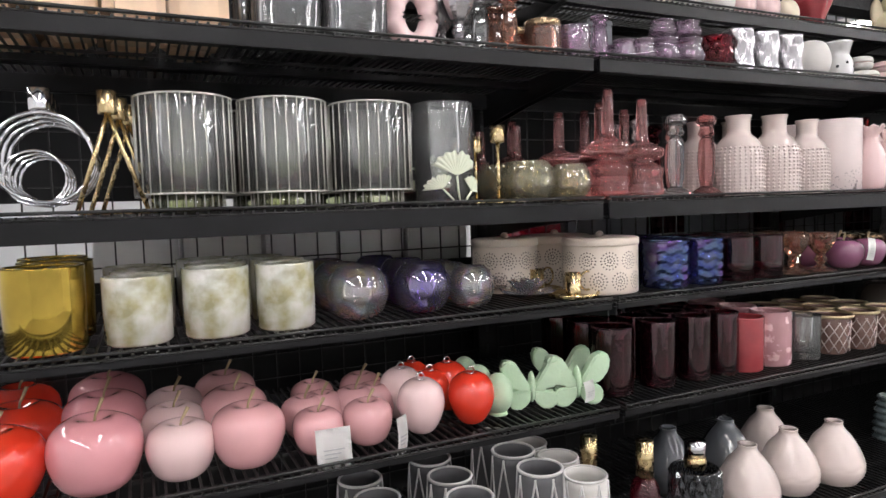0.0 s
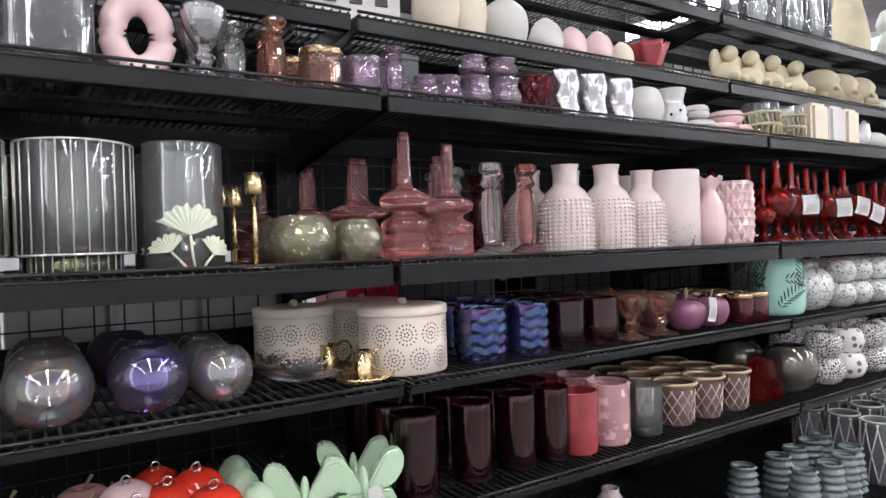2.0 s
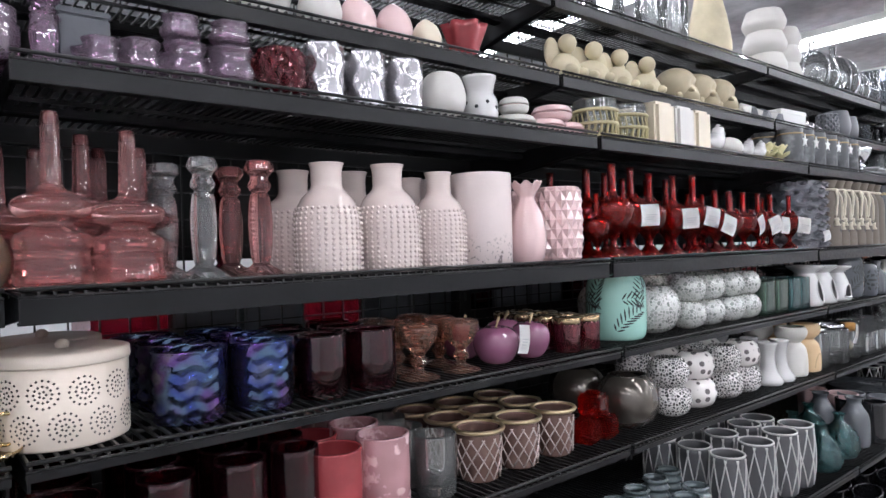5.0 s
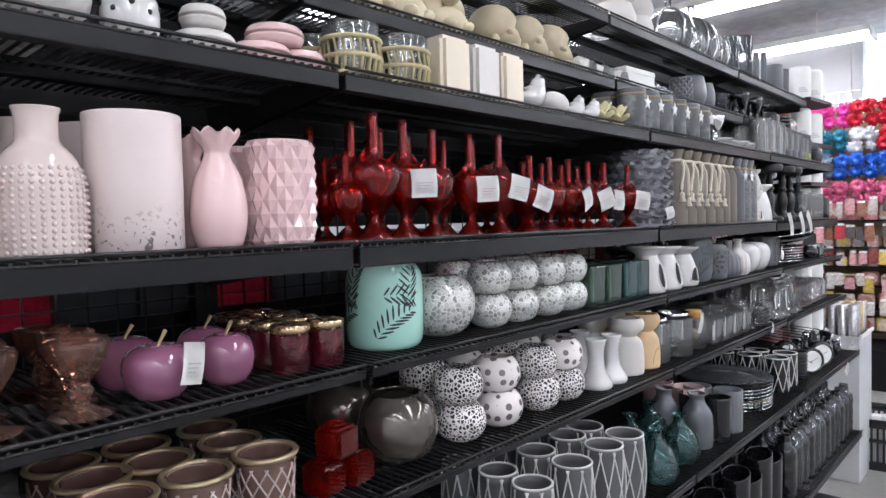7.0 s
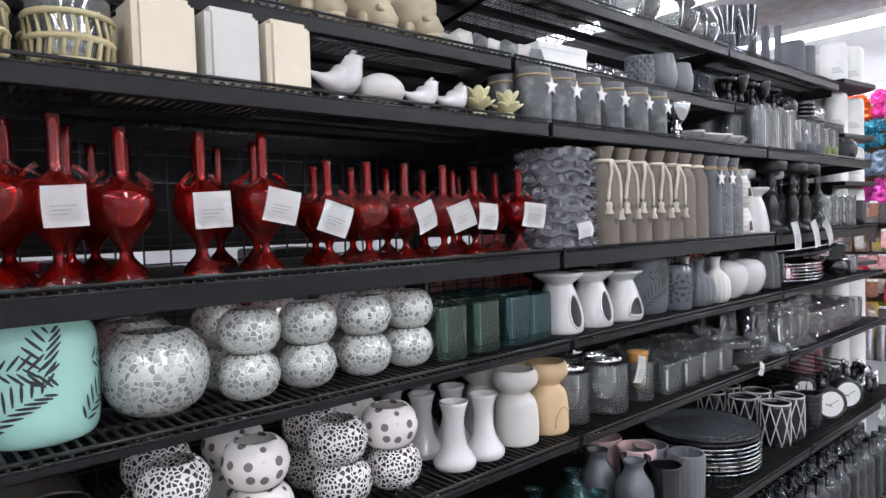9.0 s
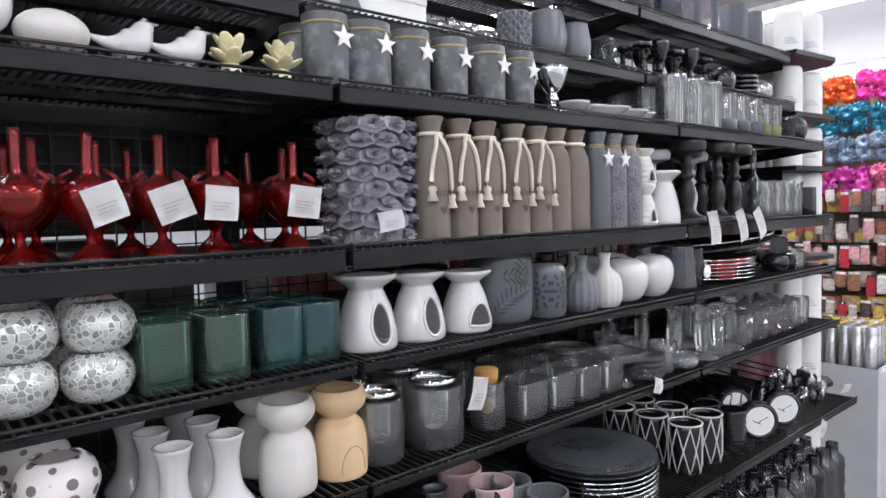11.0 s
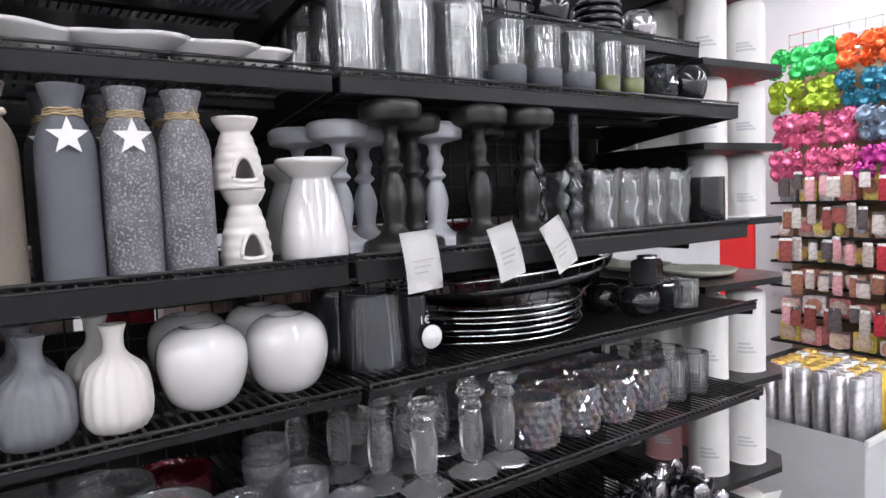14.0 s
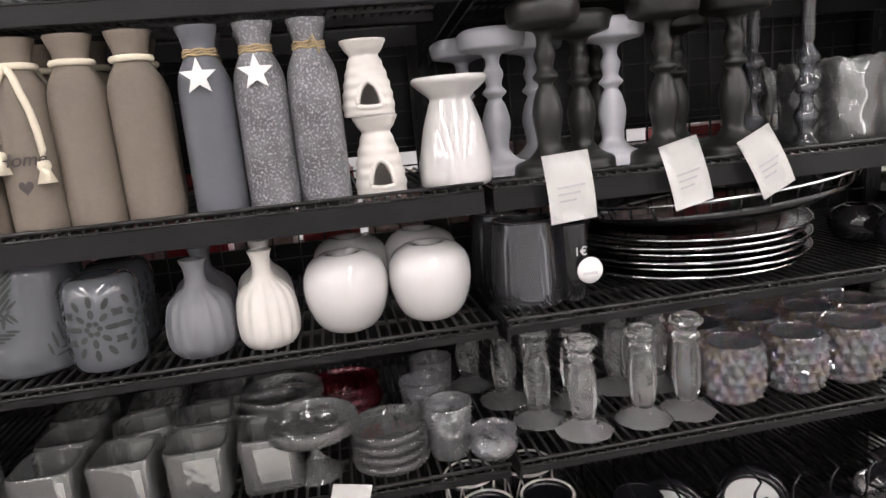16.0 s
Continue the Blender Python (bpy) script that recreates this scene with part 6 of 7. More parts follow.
def lattice_vase(x, y, lv, w, h, body, bars, label, group, n=8, turns=0.9, deep=1, waist=1.12, zig=False):
    r = w / 2
    v = thing("lattice_vase", x, y, top(lv), label, "vase", group)
    prof = rounded([(r * 0.8, 0), (r * 0.9, h * 0.1), (r * waist * 0.9, h * 0.5), (r * 0.92, h)], 4)
    part("body", lathe(vessel(prof, 0.004, 0.006), 28), body, v)
    for k in range(n):
        a0 = 2 * math.pi * k / n
        for s in (-1, 1):
            part("raised_line", tube([on_wall(prof, a0 + s * t * turns, h * (0.03 + 0.94 * t), 0.0008) for t in [i / 8 for i in range(9)]], 0.0017, 5), bars, v)
    part("rim", tube([(r * 0.91 * math.cos(a), r * 0.91 * math.sin(a), h) for a in [2 * math.pi * i / 28 for i in range(28)]], 0.0025, 6, closed=True), bars, v)
    rows_back(v, deep, w * 1.08)


GEO = surface("charcoal_matt_glaze", (0.1, 0.1, 0.105), 0.5, 0, 0.15, 90, 0.15)
GEOLINE = surface("pale_grey_line", (0.6, 0.59, 0.57), 0.5, 0, 0.1, 90, 0.1)
for x, h, b in ((-0.17, 0.19, GEO), (-0.08, 0.16, CER_MATT), (-0.3, 0.17, GEO), (-0.42, 0.16, GEO)):
    lattice_vase(x, -0.03, 5, 0.08, h, b, GEOLINE, "grey tealight pot with a raised pale diamond pattern", "diamond pattern pots", 8, 0.8, 2)
for x, w in ((1.39, 0.083), (1.53, 0.088), (1.66, 0.09), (1.755, 0.092)):
    lattice_vase(x, -0.02, 5, w, 0.16, GEO, GEOLINE, "charcoal ceramic vase with a raised pale diamond net", "net vases", 9, 0.75, 2)
for x in (2.98, 3.085):
    lattice_vase(x, 0.0, 5, 0.09, 0.125, CER_BLACK, CER_MATT, "black ceramic vase with a white diamond net", "black net vases", 8, 0.8, 2, 0.98)
for x, y in ((0.06, -0.02), (-0.01, 0.05)):
    p = thing("perfume_bottle", x, y, top(5), "dark glass diffuser bottle with a tall gold cap", "bottle", "diffuser bottles")
    part("flask", lathe(rounded([(0, 0), (0.024, 0), (0.026, 0.02), (0.026, 0.1), (0.012, 0.125), (0, 0.125)], 3)), BERRY, p)
    part("cap", lathe([(0, 0.125), (0.016, 0.125), (0.016, 0.19), (0, 0.19)], 20), GOLD, p, "polished gold cap")
diamond_pot(0.176, -0.026, 5, 0.09, 0.12, SMOKE, "round smoked glass bottle covered in points", "studded bottles", 7, 16, 0)
c = thing("glass_stopper", 0.176, -0.026, top(5) + 0.12, "gold and silver stopper on the studded bottle", "stopper")
part("collar", lathe([(0, 0), (0.02, 0), (0.02, 0.02), (0.017, 0.022), (0, 0.022)], 20), GOLD, c)
part("crown", lathe([(0, 0.022), (0.018, 0.022), (0.02, 0.05), (0, 0.052)], 20), SILVER, c)
for x, y in ((0.334, -0.01), (0.48, 0.01), (0.605, -0.005), (0.42, 0.12), (0.56, 0.13), (0.27, 0.14)):
    m = CER_MATT if y < 0.1 else (CER_GREY if x < 0.5 else CER_MATT)
    v = thing("cone_vase", x, y, top(5), ("pearl white" if m is CER_MATT else "dark grey") + " cone-shaped vase with a chevron relief", "vase", "cone vases")
    pr = rounded([(0.045, 0), (0.058, 0.02), (0.06, 0.045), (0.045, 0.085), (0.02, 0.118), (0.019, 0.13)], 5)
    part("body", lathe(vessel(pr, 0.004, 0.006), 64, wave=lambda a, rr, z: (rr * (1 + 0.018 * math.sin(z * 700 + 3 * abs(((a * 8 / math.pi) % 2) - 1))), z)), CER_PINKISH if m is CER_MATT else m, v)
GREYGREEN = surface("grey_green_ribbed_glaze", (0.13, 0.16, 0.165), 0.25, 0, 0.15, 60, 0.05, 0.4)
for x, y in ((1.03, -0.02), (1.12, -0.03), (1.21, -0.02), (1.28, 0.0), (1.08, 0.07), (1.17, 0.08), (1.26, 0.09), (1.33, 0.1), (0.95, 0.08)):
    v = thing("wavy_vase", x, y, top(5), "small grey-green glazed vase with horizontal waves", "vase", "wavy vases")
    pr = [(0.036 + 0.004 * math.sin(k * 1.35) - 0.010 * (k / 30) ** 2, 0.11 * k / 30) for k in range(31)]
    part("body", lathe(vessel(pr, 0.004, 0.006), 28), GREYGREEN, v)
bx = thing("spool_box", 1.3, -0.16, 0.6, "white open display box of coloured thread tubes", "display box")
part("tray", lathe([(0, 0), (0.01, 0), (0.01, 0.002), (0, 0.002)], 8), PAPER, bx)
bm = bmesh.new()
for sx in (-1, 1):
    box(0.004, 0.16, 0.22, 0, bm, (sx * 0.15, 0, 0))
for sy in (-1, 1):
    box(0.3, 0.004, 0.2, 0, bm, (0, sy * 0.08, 0))
part("walls", bm, PAPER, bx)
part("hook_arm", box(0.28, 0.02, 0.006, 0.001, None, (0, 0.09, 0.1)), BLACK, bx)
SPOOLS = random_tint("spool_caps", [(0.75, 0.72, 0.68), (0.1, 0.2, 0.5), (0.7, 0.3, 0.1), (0.75, 0.74, 0.72), (0.3, 0.15, 0.08), (0.65, 0.6, 0.1), (0.55, 0.05, 0.08)], 0.4)
for i in range(8):
    for j in range(4):
        s = thing("spool", 1.3 - 0.126 + i * 0.036, -0.16 - 0.054 + j * 0.036, 0.604, "small coloured tube with a pale round cap", "tube", "tubes in the display box")
        part("tube", lathe([(0, 0), (0.016, 0), (0.016, 0.215), (0, 0.215)], 14), SPOOLS, s)
        part("cap", lathe([(0, 0.215), (0.0165, 0.215), (0.0165, 0.224), (0.006, 0.226), (0, 0.224)], 14), WHITEPLASTIC if (i + j) % 2 else SPOOLS, s)
for x, y in ((1.92, -0.02), (2.08, -0.01), (2.0, 0.09), (2.14, 0.1)):
    v = thing("teal_bottle", x, y, top(5), "teal lustre glass bottle with embossed leaves", "bottle", "teal bottles")
    pr = rounded([(0.04, 0), (0.048, 0.01), (0.05, 0.04), (0.042, 0.075), (0.02, 0.098), (0.014, 0.108), (0.014, 0.122), (0.02, 0.128)], 4)
    part("body", lathe(vessel(pr, 0.003, 0.006), 28), TEALGLASS, v)
    for k in range(5):
        for s in (-1, 1):
            part("embossed_leaf", tube([on_wall(pr, FRONT + 0.1 * s, 0.02 + k * 0.016, 0.001), on_wall(pr, FRONT + 0.4 * s, 0.03 + k * 0.016, 0.002), on_wall(pr, FRONT + 0.65 * s, 0.033 + k * 0.014, 0.0)], [0.001, 0.003, 0.001], 6), TEALGLASS, v)
for x, y, w, h, m, lab in ((2.23, 0.0, 0.088, 0.15, CER_GREY, "glossy grey bottle vase"), ):
    v = thing("bottle_vase", x, y, top(5), lab, "vase")
    pr = rounded([(w * 0.45, 0), (w * 0.5, 0.01), (w * 0.48, h * 0.6), (w * 0.3, h * 0.8), (w * 0.24, h * 0.9), (w * 0.3, h)], 4)
    part("body", lathe(vessel(pr, 0.003, 0.006), 28), m, v)
    rows_back(v, 1, 0.1)
glass_pot("blush_pot", 2.365, 0.08, 5, 0.095, 0.13, CER_PINK, "pale blush fluted ceramic pot", "pot", "", ribs=(16, 0.02, 0.01, 0.12), deep=1, seg=48)
glass_pot("black_fluted_vase", 2.31, -0.03, 5, 0.072, 0.128, CER_BLACK, "matt black fluted cylinder vase", "vase", "fluted vases", ribs=(18, 0.02, 0.0, 0.13), taper=0.95, deep=1, seg=54)
glass_pot("grey_fluted_vase", 2.42, -0.02, 5, 0.084, 0.125, CER_MGREY, "grey fluted cylinder vase", "vase", "fluted vases", ribs=(18, 0.02, 0.0, 0.13), taper=0.95, deep=1, seg=54)
for k in range(9):
    p = thing("stacked_plate", 2.72, 0.1, top(5) + k * 0.011, ("dark grey" if k > 6 else "checked silver and gold" if k % 2 else "silver") + " charger plate in a tall stack", "plate", "plate stack")
    part("plate", lathe(vessel([(0.1, 0), (0.115, 0.002), (0.135, 0.009), (0.155, 0.011)], 0.003, 0.003), 48), CER_GREY if k > 6 else (GOLD if k == 2 else SILVER if k % 2 else CER_BLACK), p)
    part("rim", tube([(0.155 * math.cos(a), 0.155 * math.sin(a), 0.01) for a in [2 * math.pi * i / 48 for i in range(48)]], 0.002, 5, closed=True), CER_BLACK if k > 6 else SILVER, p)
b = thing("wire_basket", 2.6, -0.02, top(5), "small black wire basket", "basket")
for z in (0.004, 0.03, 0.06, 0.085):
    part("hoop", tube([(0.05 * math.cos(a), 0.04 * math.sin(a), z) for a in [2 * math.pi * i / 24 for i in range(24)]], 0.0014, 5, closed=True), CER_BLACK, b)
for i in range(16):
    a = 2 * math.pi * i / 16
    part("upright_wire", tube([(0.05 * math.cos(a), 0.04 * math.sin(a), 0.002), (0.05 * math.cos(a), 0.04 * math.sin(a), 0.086)], 0.0012, 5), CER_BLACK, b)
glass_pot("black_ribbed_vase", 3.21, -0.01, 5, 0.075, 0.112, CER_BLACK, "glossy black vase with horizontal ribs", "vase", "black ribbed vases", wave=lambda a, rr, z: (rr * (1 + 0.05 * math.sin(z * 420)), z), deep=1)


def desk_clock(x, y, rz):
    c = thing("round_clock", x, y, top(5), "black round table clock with a white face", "clock", "clocks", rz)
    part("case", tube([(0, 0, 0.055), (0, 0.028, 0.055)], 0.054, 36), CER_BLACK, c)
    part("face", tube([(0, -0.0015, 0.055), (0, 0.003, 0.055)], 0.042, 36), PAPER, c, "white clock face")
    part("bezel", tube([(0.046 * math.cos(a), -0.001, 0.055 + 0.046 * math.sin(a)) for a in [2 * math.pi * i / 36 for i in range(36)]], 0.005, 6, closed=True), CER_BLACK, c)
    part("hour_pointer", box(0.024, 0.0008, 0.0026, 0, None, (-0.008, -0.0025, 0.05), Matrix.Rotation(0.4, 4, "Y")), INK, c)
    part("minute_pointer", box(0.034, 0.0008, 0.0018, 0, None, (0.008, -0.0033, 0.058), Matrix.Rotation(-0.5, 4, "Y")), INK, c)


for x, y, rz in ((3.325, -0.035, -42), (3.49, -0.035, -42), (3.42, 0.08, -35), (3.28, 0.09, -35)):
    desk_clock(x, y, rz)
for i in range(8):
    f = thing("wire_rack", 3.2 + i * 0.065, 0.16, top(5), "black bent wire holder with long loops", "wire holder", "wire holders")
    part("loop", tube([(-0.02, 0.16, 0.003), (-0.02, -0.14, 0.003), (-0.02, -0.15, 0.12), (-0.01, -0.15, 0.135), (0.02, 0.14, 0.15), (0.02, 0.16, 0.003)], 0.0022, 6), CER_BLACK, f)
    part("foot", tube([(-0.02, 0.0, 0.003), (0.02, 0.16, 0.003)], 0.002, 6), CER_BLACK, f)
w = thing("black_wreath", 3.74, 0.04, top(5) + 0.055, "bundle of black and silver foil flowers in a bag", "wreath")
for i in range(60):
    a, e = rng.uniform(0, 6.28), rng.uniform(0.1, 1.2)
    q = rng.uniform(0.05, 0.1)
    bm = ball(0.03, 0.02, 0.008, (0, 0, 0), None, 8)
    bmesh.ops.transform(bm, matrix=pose(q * 1.4 * math.cos(a) * math.cos(e), q * math.sin(a) * math.cos(e), q * 0.8 * math.sin(e) - 0.03, rng.uniform(0, 180), rng.uniform(0, 180), 0), verts=bm.verts)
    part("foil_petal", bm, SILVERLUSTRE if i % 3 == 0 else CER_BLACK, w)
price_tag(3.6, -0.11, top(5) + 0.01, 0.05, 0.05, 10, 30, 0, "cards on the fourth shelf edge")
price_tag(3.93, -0.07, top(5) + 0.05, 0.07, 0.035, 30, 10, 0, "cards on the fourth shelf edge")

# -- lowest shelves: dark ribbed bottles --
for i in range(12):
    x = 2.95 + i * 0.085
    m = SMOKE if i % 3 else CER_BLACK
    glass_pot("ribbed_bottle", x, -0.035, 6, 0.078, 0.23, m, "tall dark glass bottle with stacked rings", "bottle", "ringed bottles", wave=lambda a, rr, z: (rr * (1 + 0.05 * math.sin(z * 330)) * (1 if z < 0.19 else 0.5), z), deep=2, seg=20, taper=1.0)
for i in range(9):
    glass_pot("black_twisted_vase", 1.9 + i * 0.11, -0.03, 6, 0.085, 0.2 + 0.04 * (i % 2), CER_BLACK, "tall black vase with a slanted rim", "vase", "slanted vases", wave=lambda a, rr, z: (rr, z + (0.012 * math.cos(a) if z > 0.15 else 0)), deep=1, seg=20)
for i in range(10):
    glass_pot("dark_planter", -0.9 + i * 0.27, 0.05, 6, 0.2, 0.2, SMOOTHGREY if i % 2 else CER_BLACK, "large dark round planter", "planter", "planters", deep=0, seg=20, taper=0.8)

# -- upper shelf --
for x in (-0.9, -0.82, -0.735, -0.648):
    s = thing("alabaster_candle", x, 0.085, top(1), "apricot and white alabaster candle block", "candle", "alabaster candles", rng.uniform(-8, 8))
    part("block", box(0.078, 0.074, 0.088, 0.014), SALT, s)
    part("wick", tube([(0, 0, 0.088), (0.001, 0, 0.1)], 0.001, 5), INK, s)
    rows_back(s, 2, 0.085)


def beads(g, r, h, prof):
    bm = bmesh.new()
    rr = random.Random(3)
    for i in range(40):
        a, q = rr.uniform(0, 6.28), rr.uniform(0, r * 0.75)
        bmesh.ops.create_icosphere(bm, subdivisions=1, radius=0.009, matrix=Matrix.Translation((q * math.cos(a), q * math.sin(a), 0.015 + rr.uniform(0, h * 0.6))))
    tagged(part("glass_bead", bm, CRYSTAL, g, "clear glass pieces"), kind="stuff")


for x in (-0.53, -0.425):
    glass_pot("bead_box", x, 0.09, 1, 0.098, 0.13, GLASS, "square clear box filled with glass pieces", "box", "bead boxes", wave=lambda a, rr, z: (sq(a, rr, z, 8), z), taper=1.0, deep=1, seg=32, extra=beads)
v = thing("ring_vase", -0.325, 0.08, top(1), "glossy pink ceramic vase with an oval hole through it", "vase")
part("ring", tube([(0.03 * math.cos(a), 0, 0.052 + 0.042 * math.sin(a)) for a in [2 * math.pi * i / 28 for i in range(28)]], 0.017, 14, closed=True), CER_PINK, v)
part("neck", lathe(vessel([(0.018, 0.1), (0.016, 0.108), (0.034, 0.128)], 0.003, 0.1), 24), CER_PINK, v)
part("foot", lathe([(0, 0), (0.03, 0), (0.022, 0.012), (0, 0.012)], 24), CER_PINK, v)
for x, m, h in ((-0.245, SILVERLUSTRE, 0.1), (-0.205, GLASS, 0.085), (-0.148, AMBERPINK, 0.1), (0.045, LILAC, 0.085)):
    candlestick(x, 0.07, 1, h, 0.06, m, "small pressed glass candlestick" if m is not SILVERLUSTRE else "small silver lustre candlestick", "small candlesticks", GOBLET if m is SILVERLUSTRE else CLASSIC, 14, 1, True)
glass_pot("gilded_jar", -0.077, 0.074, 1, 0.066, 0.052, AMBERPINK, "ribbed peach glass jar with a gilt lid", "jar", "", ribs=(20, 0.03, 0.0, 0.04), deep=1, seg=60, extra=lidded)
glass_pot("etched_bowl", -0.01, 0.072, 1, 0.06, 0.06, LILAC, "etched pink glass tealight bowl", "bowl", "lilac glass", deep=1)
g = thing("dark_card_box", 0.1, 0.16, top(1), "small dark grey ribbed card box", "box")
part("carton", box(0.06, 0.05, 0.09, 0.002), SMOOTHGREY, g)
part("lid", box(0.062, 0.052, 0.01, 0.002, None, (0, 0, 0.09)), SMOOTHGREY, g)
for x, z, w, h in ((0.105, 0, 0.045, 0.045), (0.15, 0, 0.05, 0.05), (0.205, 0, 0.058, 0.055), (0.265, 0, 0.066, 0.058), (0.2, 0.055, 0.05, 0.035), (0.265, 0.058, 0.055, 0.035)):
    g = thing("tulip_tealight", x, 0.075, top(1) + z, "lilac glass tulip tealight holder", "candle holder", "tulip tealights")
    r = w / 2
    pr = rounded([(r * 0.6, 0), (r * 0.95, h * 0.25), (r, h * 0.5), (r * 0.8, h * 0.75), (r * 0.95, h)], 3)
    part("cup", lathe(vessel(pr, 0.003, 0.005), 36, wave=lambda a, rr, zz: (rr * (1 + 0.05 * math.cos(6 * a)), zz)), LILAC, g)
    if not z:
        rows_back(g, 1, w * 1.1)
diamond_pot(0.338, 0.075, 1, 0.064, 0.07, BERRY, "berry and silver studded glass tealight holder", "studded tealights", 5, 12)
for x in (0.406, 0.48, 0.555):
    glass_pot("silver_glass", x, 0.072, 1, 0.062, 0.088, SILVERLUSTRE, "dimpled silver lustre glass tealight holder", "candle glass", "silver lustre glasses", wave=lambda a, rr, z: (rr * (1 + 0.06 * math.sin(5 * a) * math.sin(z * 130)), z), deep=2, seg=40)
g = thing("white_ball_vase", 0.642, 0.08, top(1), "matt white round ball vase", "vase", "ball vases")
part("ball", lathe(vessel(rounded([(0.02, 0), (0.036, 0.018), (0.041, 0.045), (0.03, 0.077), (0.012, 0.086)], 4), 0.004, 0.006)), CER_MATT, g)
rows_back(g, 2, 0.085)
g = thing("pierced_pot", 0.725, 0.075, top(1), "small white ceramic pot with round holes", "pot", "pierced pots")
pr = rounded([(0.026, 0), (0.033, 0.015), (0.032, 0.045), (0.025, 0.06), (0.032, 0.088)], 4)
part("pot", lathe(vessel(pr, 0.004, 0.006)), CER_WHITE, g)
# dark beads on the wall give the shade of the round holes
for i in range(10):
    a = 2 * math.pi * i / 10
    part("hole", ball(0.004, 0.004, 0.004, on_wall(pr, a, 0.03 + 0.008 * (i % 2), -0.002), None, 8), HOLESHADE, g)
for x, z, w, m in ((0.822, 0, 0.08, CER_MATT), (0.822, 0.034, 0.056, CER_MATT), (0.905, 0, 0.085, CER_PINK), (0.93, 0.03, 0.08, CER_PINK), (0.97, 0, 0.075, CER_PINK)):
    s = thing("macaron_box", x, 0.085, top(1) + z, ("white" if m is CER_MATT else "pale pink") + " macaron-shaped ceramic box", "box", "macaron boxes")
    r = w / 2
    part("lower_shell", lathe(rounded([(0, 0), (r * 0.8, 0.001), (r, 0.008), (r * 0.96, 0.014), (0, 0.014)], 3)), m, s)
    part("upper_shell", lathe(rounded([(0, 0.016), (r * 0.96, 0.016), (r, 0.021), (r * 0.8, 0.029), (0, 0.032)], 3)), m, s)
    part("filling", lathe([(0, 0.0135), (r * 0.88, 0.0135), (r * 0.88, 0.0165), (0, 0.0165)], 24), CER_PINK, s)
STRAW = surface("woven_straw", (0.55, 0.48, 0.27), 0.7, 0, 0.3, 160, 0.6)


def straw(g, r, h, prof):
    for z in (0.12, 0.5, 0.9):
        part("braid", tube([((r * 1.02) * math.cos(a), (r * 1.02) * math.sin(a), h * z * 0.8) for a in [2 * math.pi * i / 28 for i in range(28)]], 0.004, 6, closed=True), STRAW, g)
    for i in range(22):
        a = 2 * math.pi * i / 22
        part("straw", tube([(r * 0.99 * math.cos(a), r * 0.99 * math.sin(a), 0.004), (r * 1.02 * math.cos(a + 0.12), r * 1.02 * math.sin(a + 0.12), h * 0.4), (r * 1.01 * math.cos(a), r * 1.01 * math.sin(a), h * 0.74)], 0.003, 5), STRAW, g)


for x in (1.07, 1.18):
    glass_pot("straw_tealight", x, 0.085, 1, 0.092, 0.088, GLASS, "clear glass tealight in a woven straw sleeve", "candle holder", "straw tealights", taper=0.95, deep=1, extra=straw)
for x, m, w in ((1.28, CER_CREAM, 0.078), (1.37, CER_MATT, 0.076), (1.455, CER_CREAM, 0.07)):
    s = thing("pillar_candle", x, 0.082, top(1), ("cream" if m is CER_CREAM else "white") + " square pillar candle with rounded edges", "candle", "pillar candles")
    part("wax", box(w, w, 0.105, 0.008), m, s)
    part("wick", tube([(0, 0, 0.105), (0.001, 0, 0.113)], 0.001, 5), INK, s)
    rows_back(s, 2, w * 1.06)


def bird(x, y, L, h, rz, label):
    b = thing("ceramic_bird", x, y, top(1), label, "ornament", "ceramic birds", rz)
    spine = rounded([(0.62 - 0.62, 0.5), (0.32, 0.4), (0.62, 0.37), (0.86, 0.5), (0.98, 0.72), (1.02, 0.86), (1.0, 0.97)], 3)
    girth = rounded([(0.035, 0), (0.12, 1), (0.29, 2), (0.29, 3), (0.2, 4), (0.16, 5), (0.03, 6)], 3)
    part("body", tube([((px - 0.62) * L, 0, pz * h) for px, pz in spine], [q * L for q, _ in girth], 20), CER_WHITE, b)
    part("beak", tube([(L * 0.48, 0, h * 0.85), (L * 0.66, 0, h * 0.88)], [L * 0.06, 0.001], 8), CER_WHITE, b)
    part("foot", lathe([(0, 0), (L * 0.2, 0), (L * 0.16, h * 0.12), (0, h * 0.12)], 16, at=(L * 0.05, 0, 0)), CER_WHITE, b)


bird(1.55, 0.08, 0.085, 0.092, 0, "glossy white ceramic bird looking up")
bird(1.715, 0.075, 0.068, 0.066, 0, "small glossy white ceramic bird")
bird(1.785, 0.075, 0.068, 0.066, 0, "small glossy white ceramic bird")
s = thing("white_stone_dish", 1.635, 0.08, top(1), "smooth white oval ceramic box", "ornament")
part("shell", ball(0.042, 0.036, 0.028, (0, 0, 0.03), None, 20), CER_MATT, s)
part("foot", lathe([(0, 0), (0.02, 0), (0.02, 0.006), (0, 0.006)], 16), CER_MATT, s)
for x in (1.86, 1.94):
    f = thing("flower_ornament", x, 0.08, top(1), "cream and yellow porcelain flower ornament", "ornament", "porcelain flowers")
    for i in range(11):
        a = 2 * math.pi * i / 11
        bm = ball(0.02, 0.012, 0.004, (0.018, 0, 0), None, 10)
        bmesh.ops.transform(bm, matrix=Matrix.Translation((0, 0, 0.02 + 0.012 * (i % 2))) @ Matrix.Rotation(a, 4, "Z") @ Matrix.Rotation(-0.5 - 0.4 * (i % 2), 4, "Y"), verts=bm.verts)
        part("petal", bm, PETAL, f)
    part("base", lathe([(0, 0), (0.018, 0), (0.012, 0.02), (0, 0.022)], 14), PETAL, f)


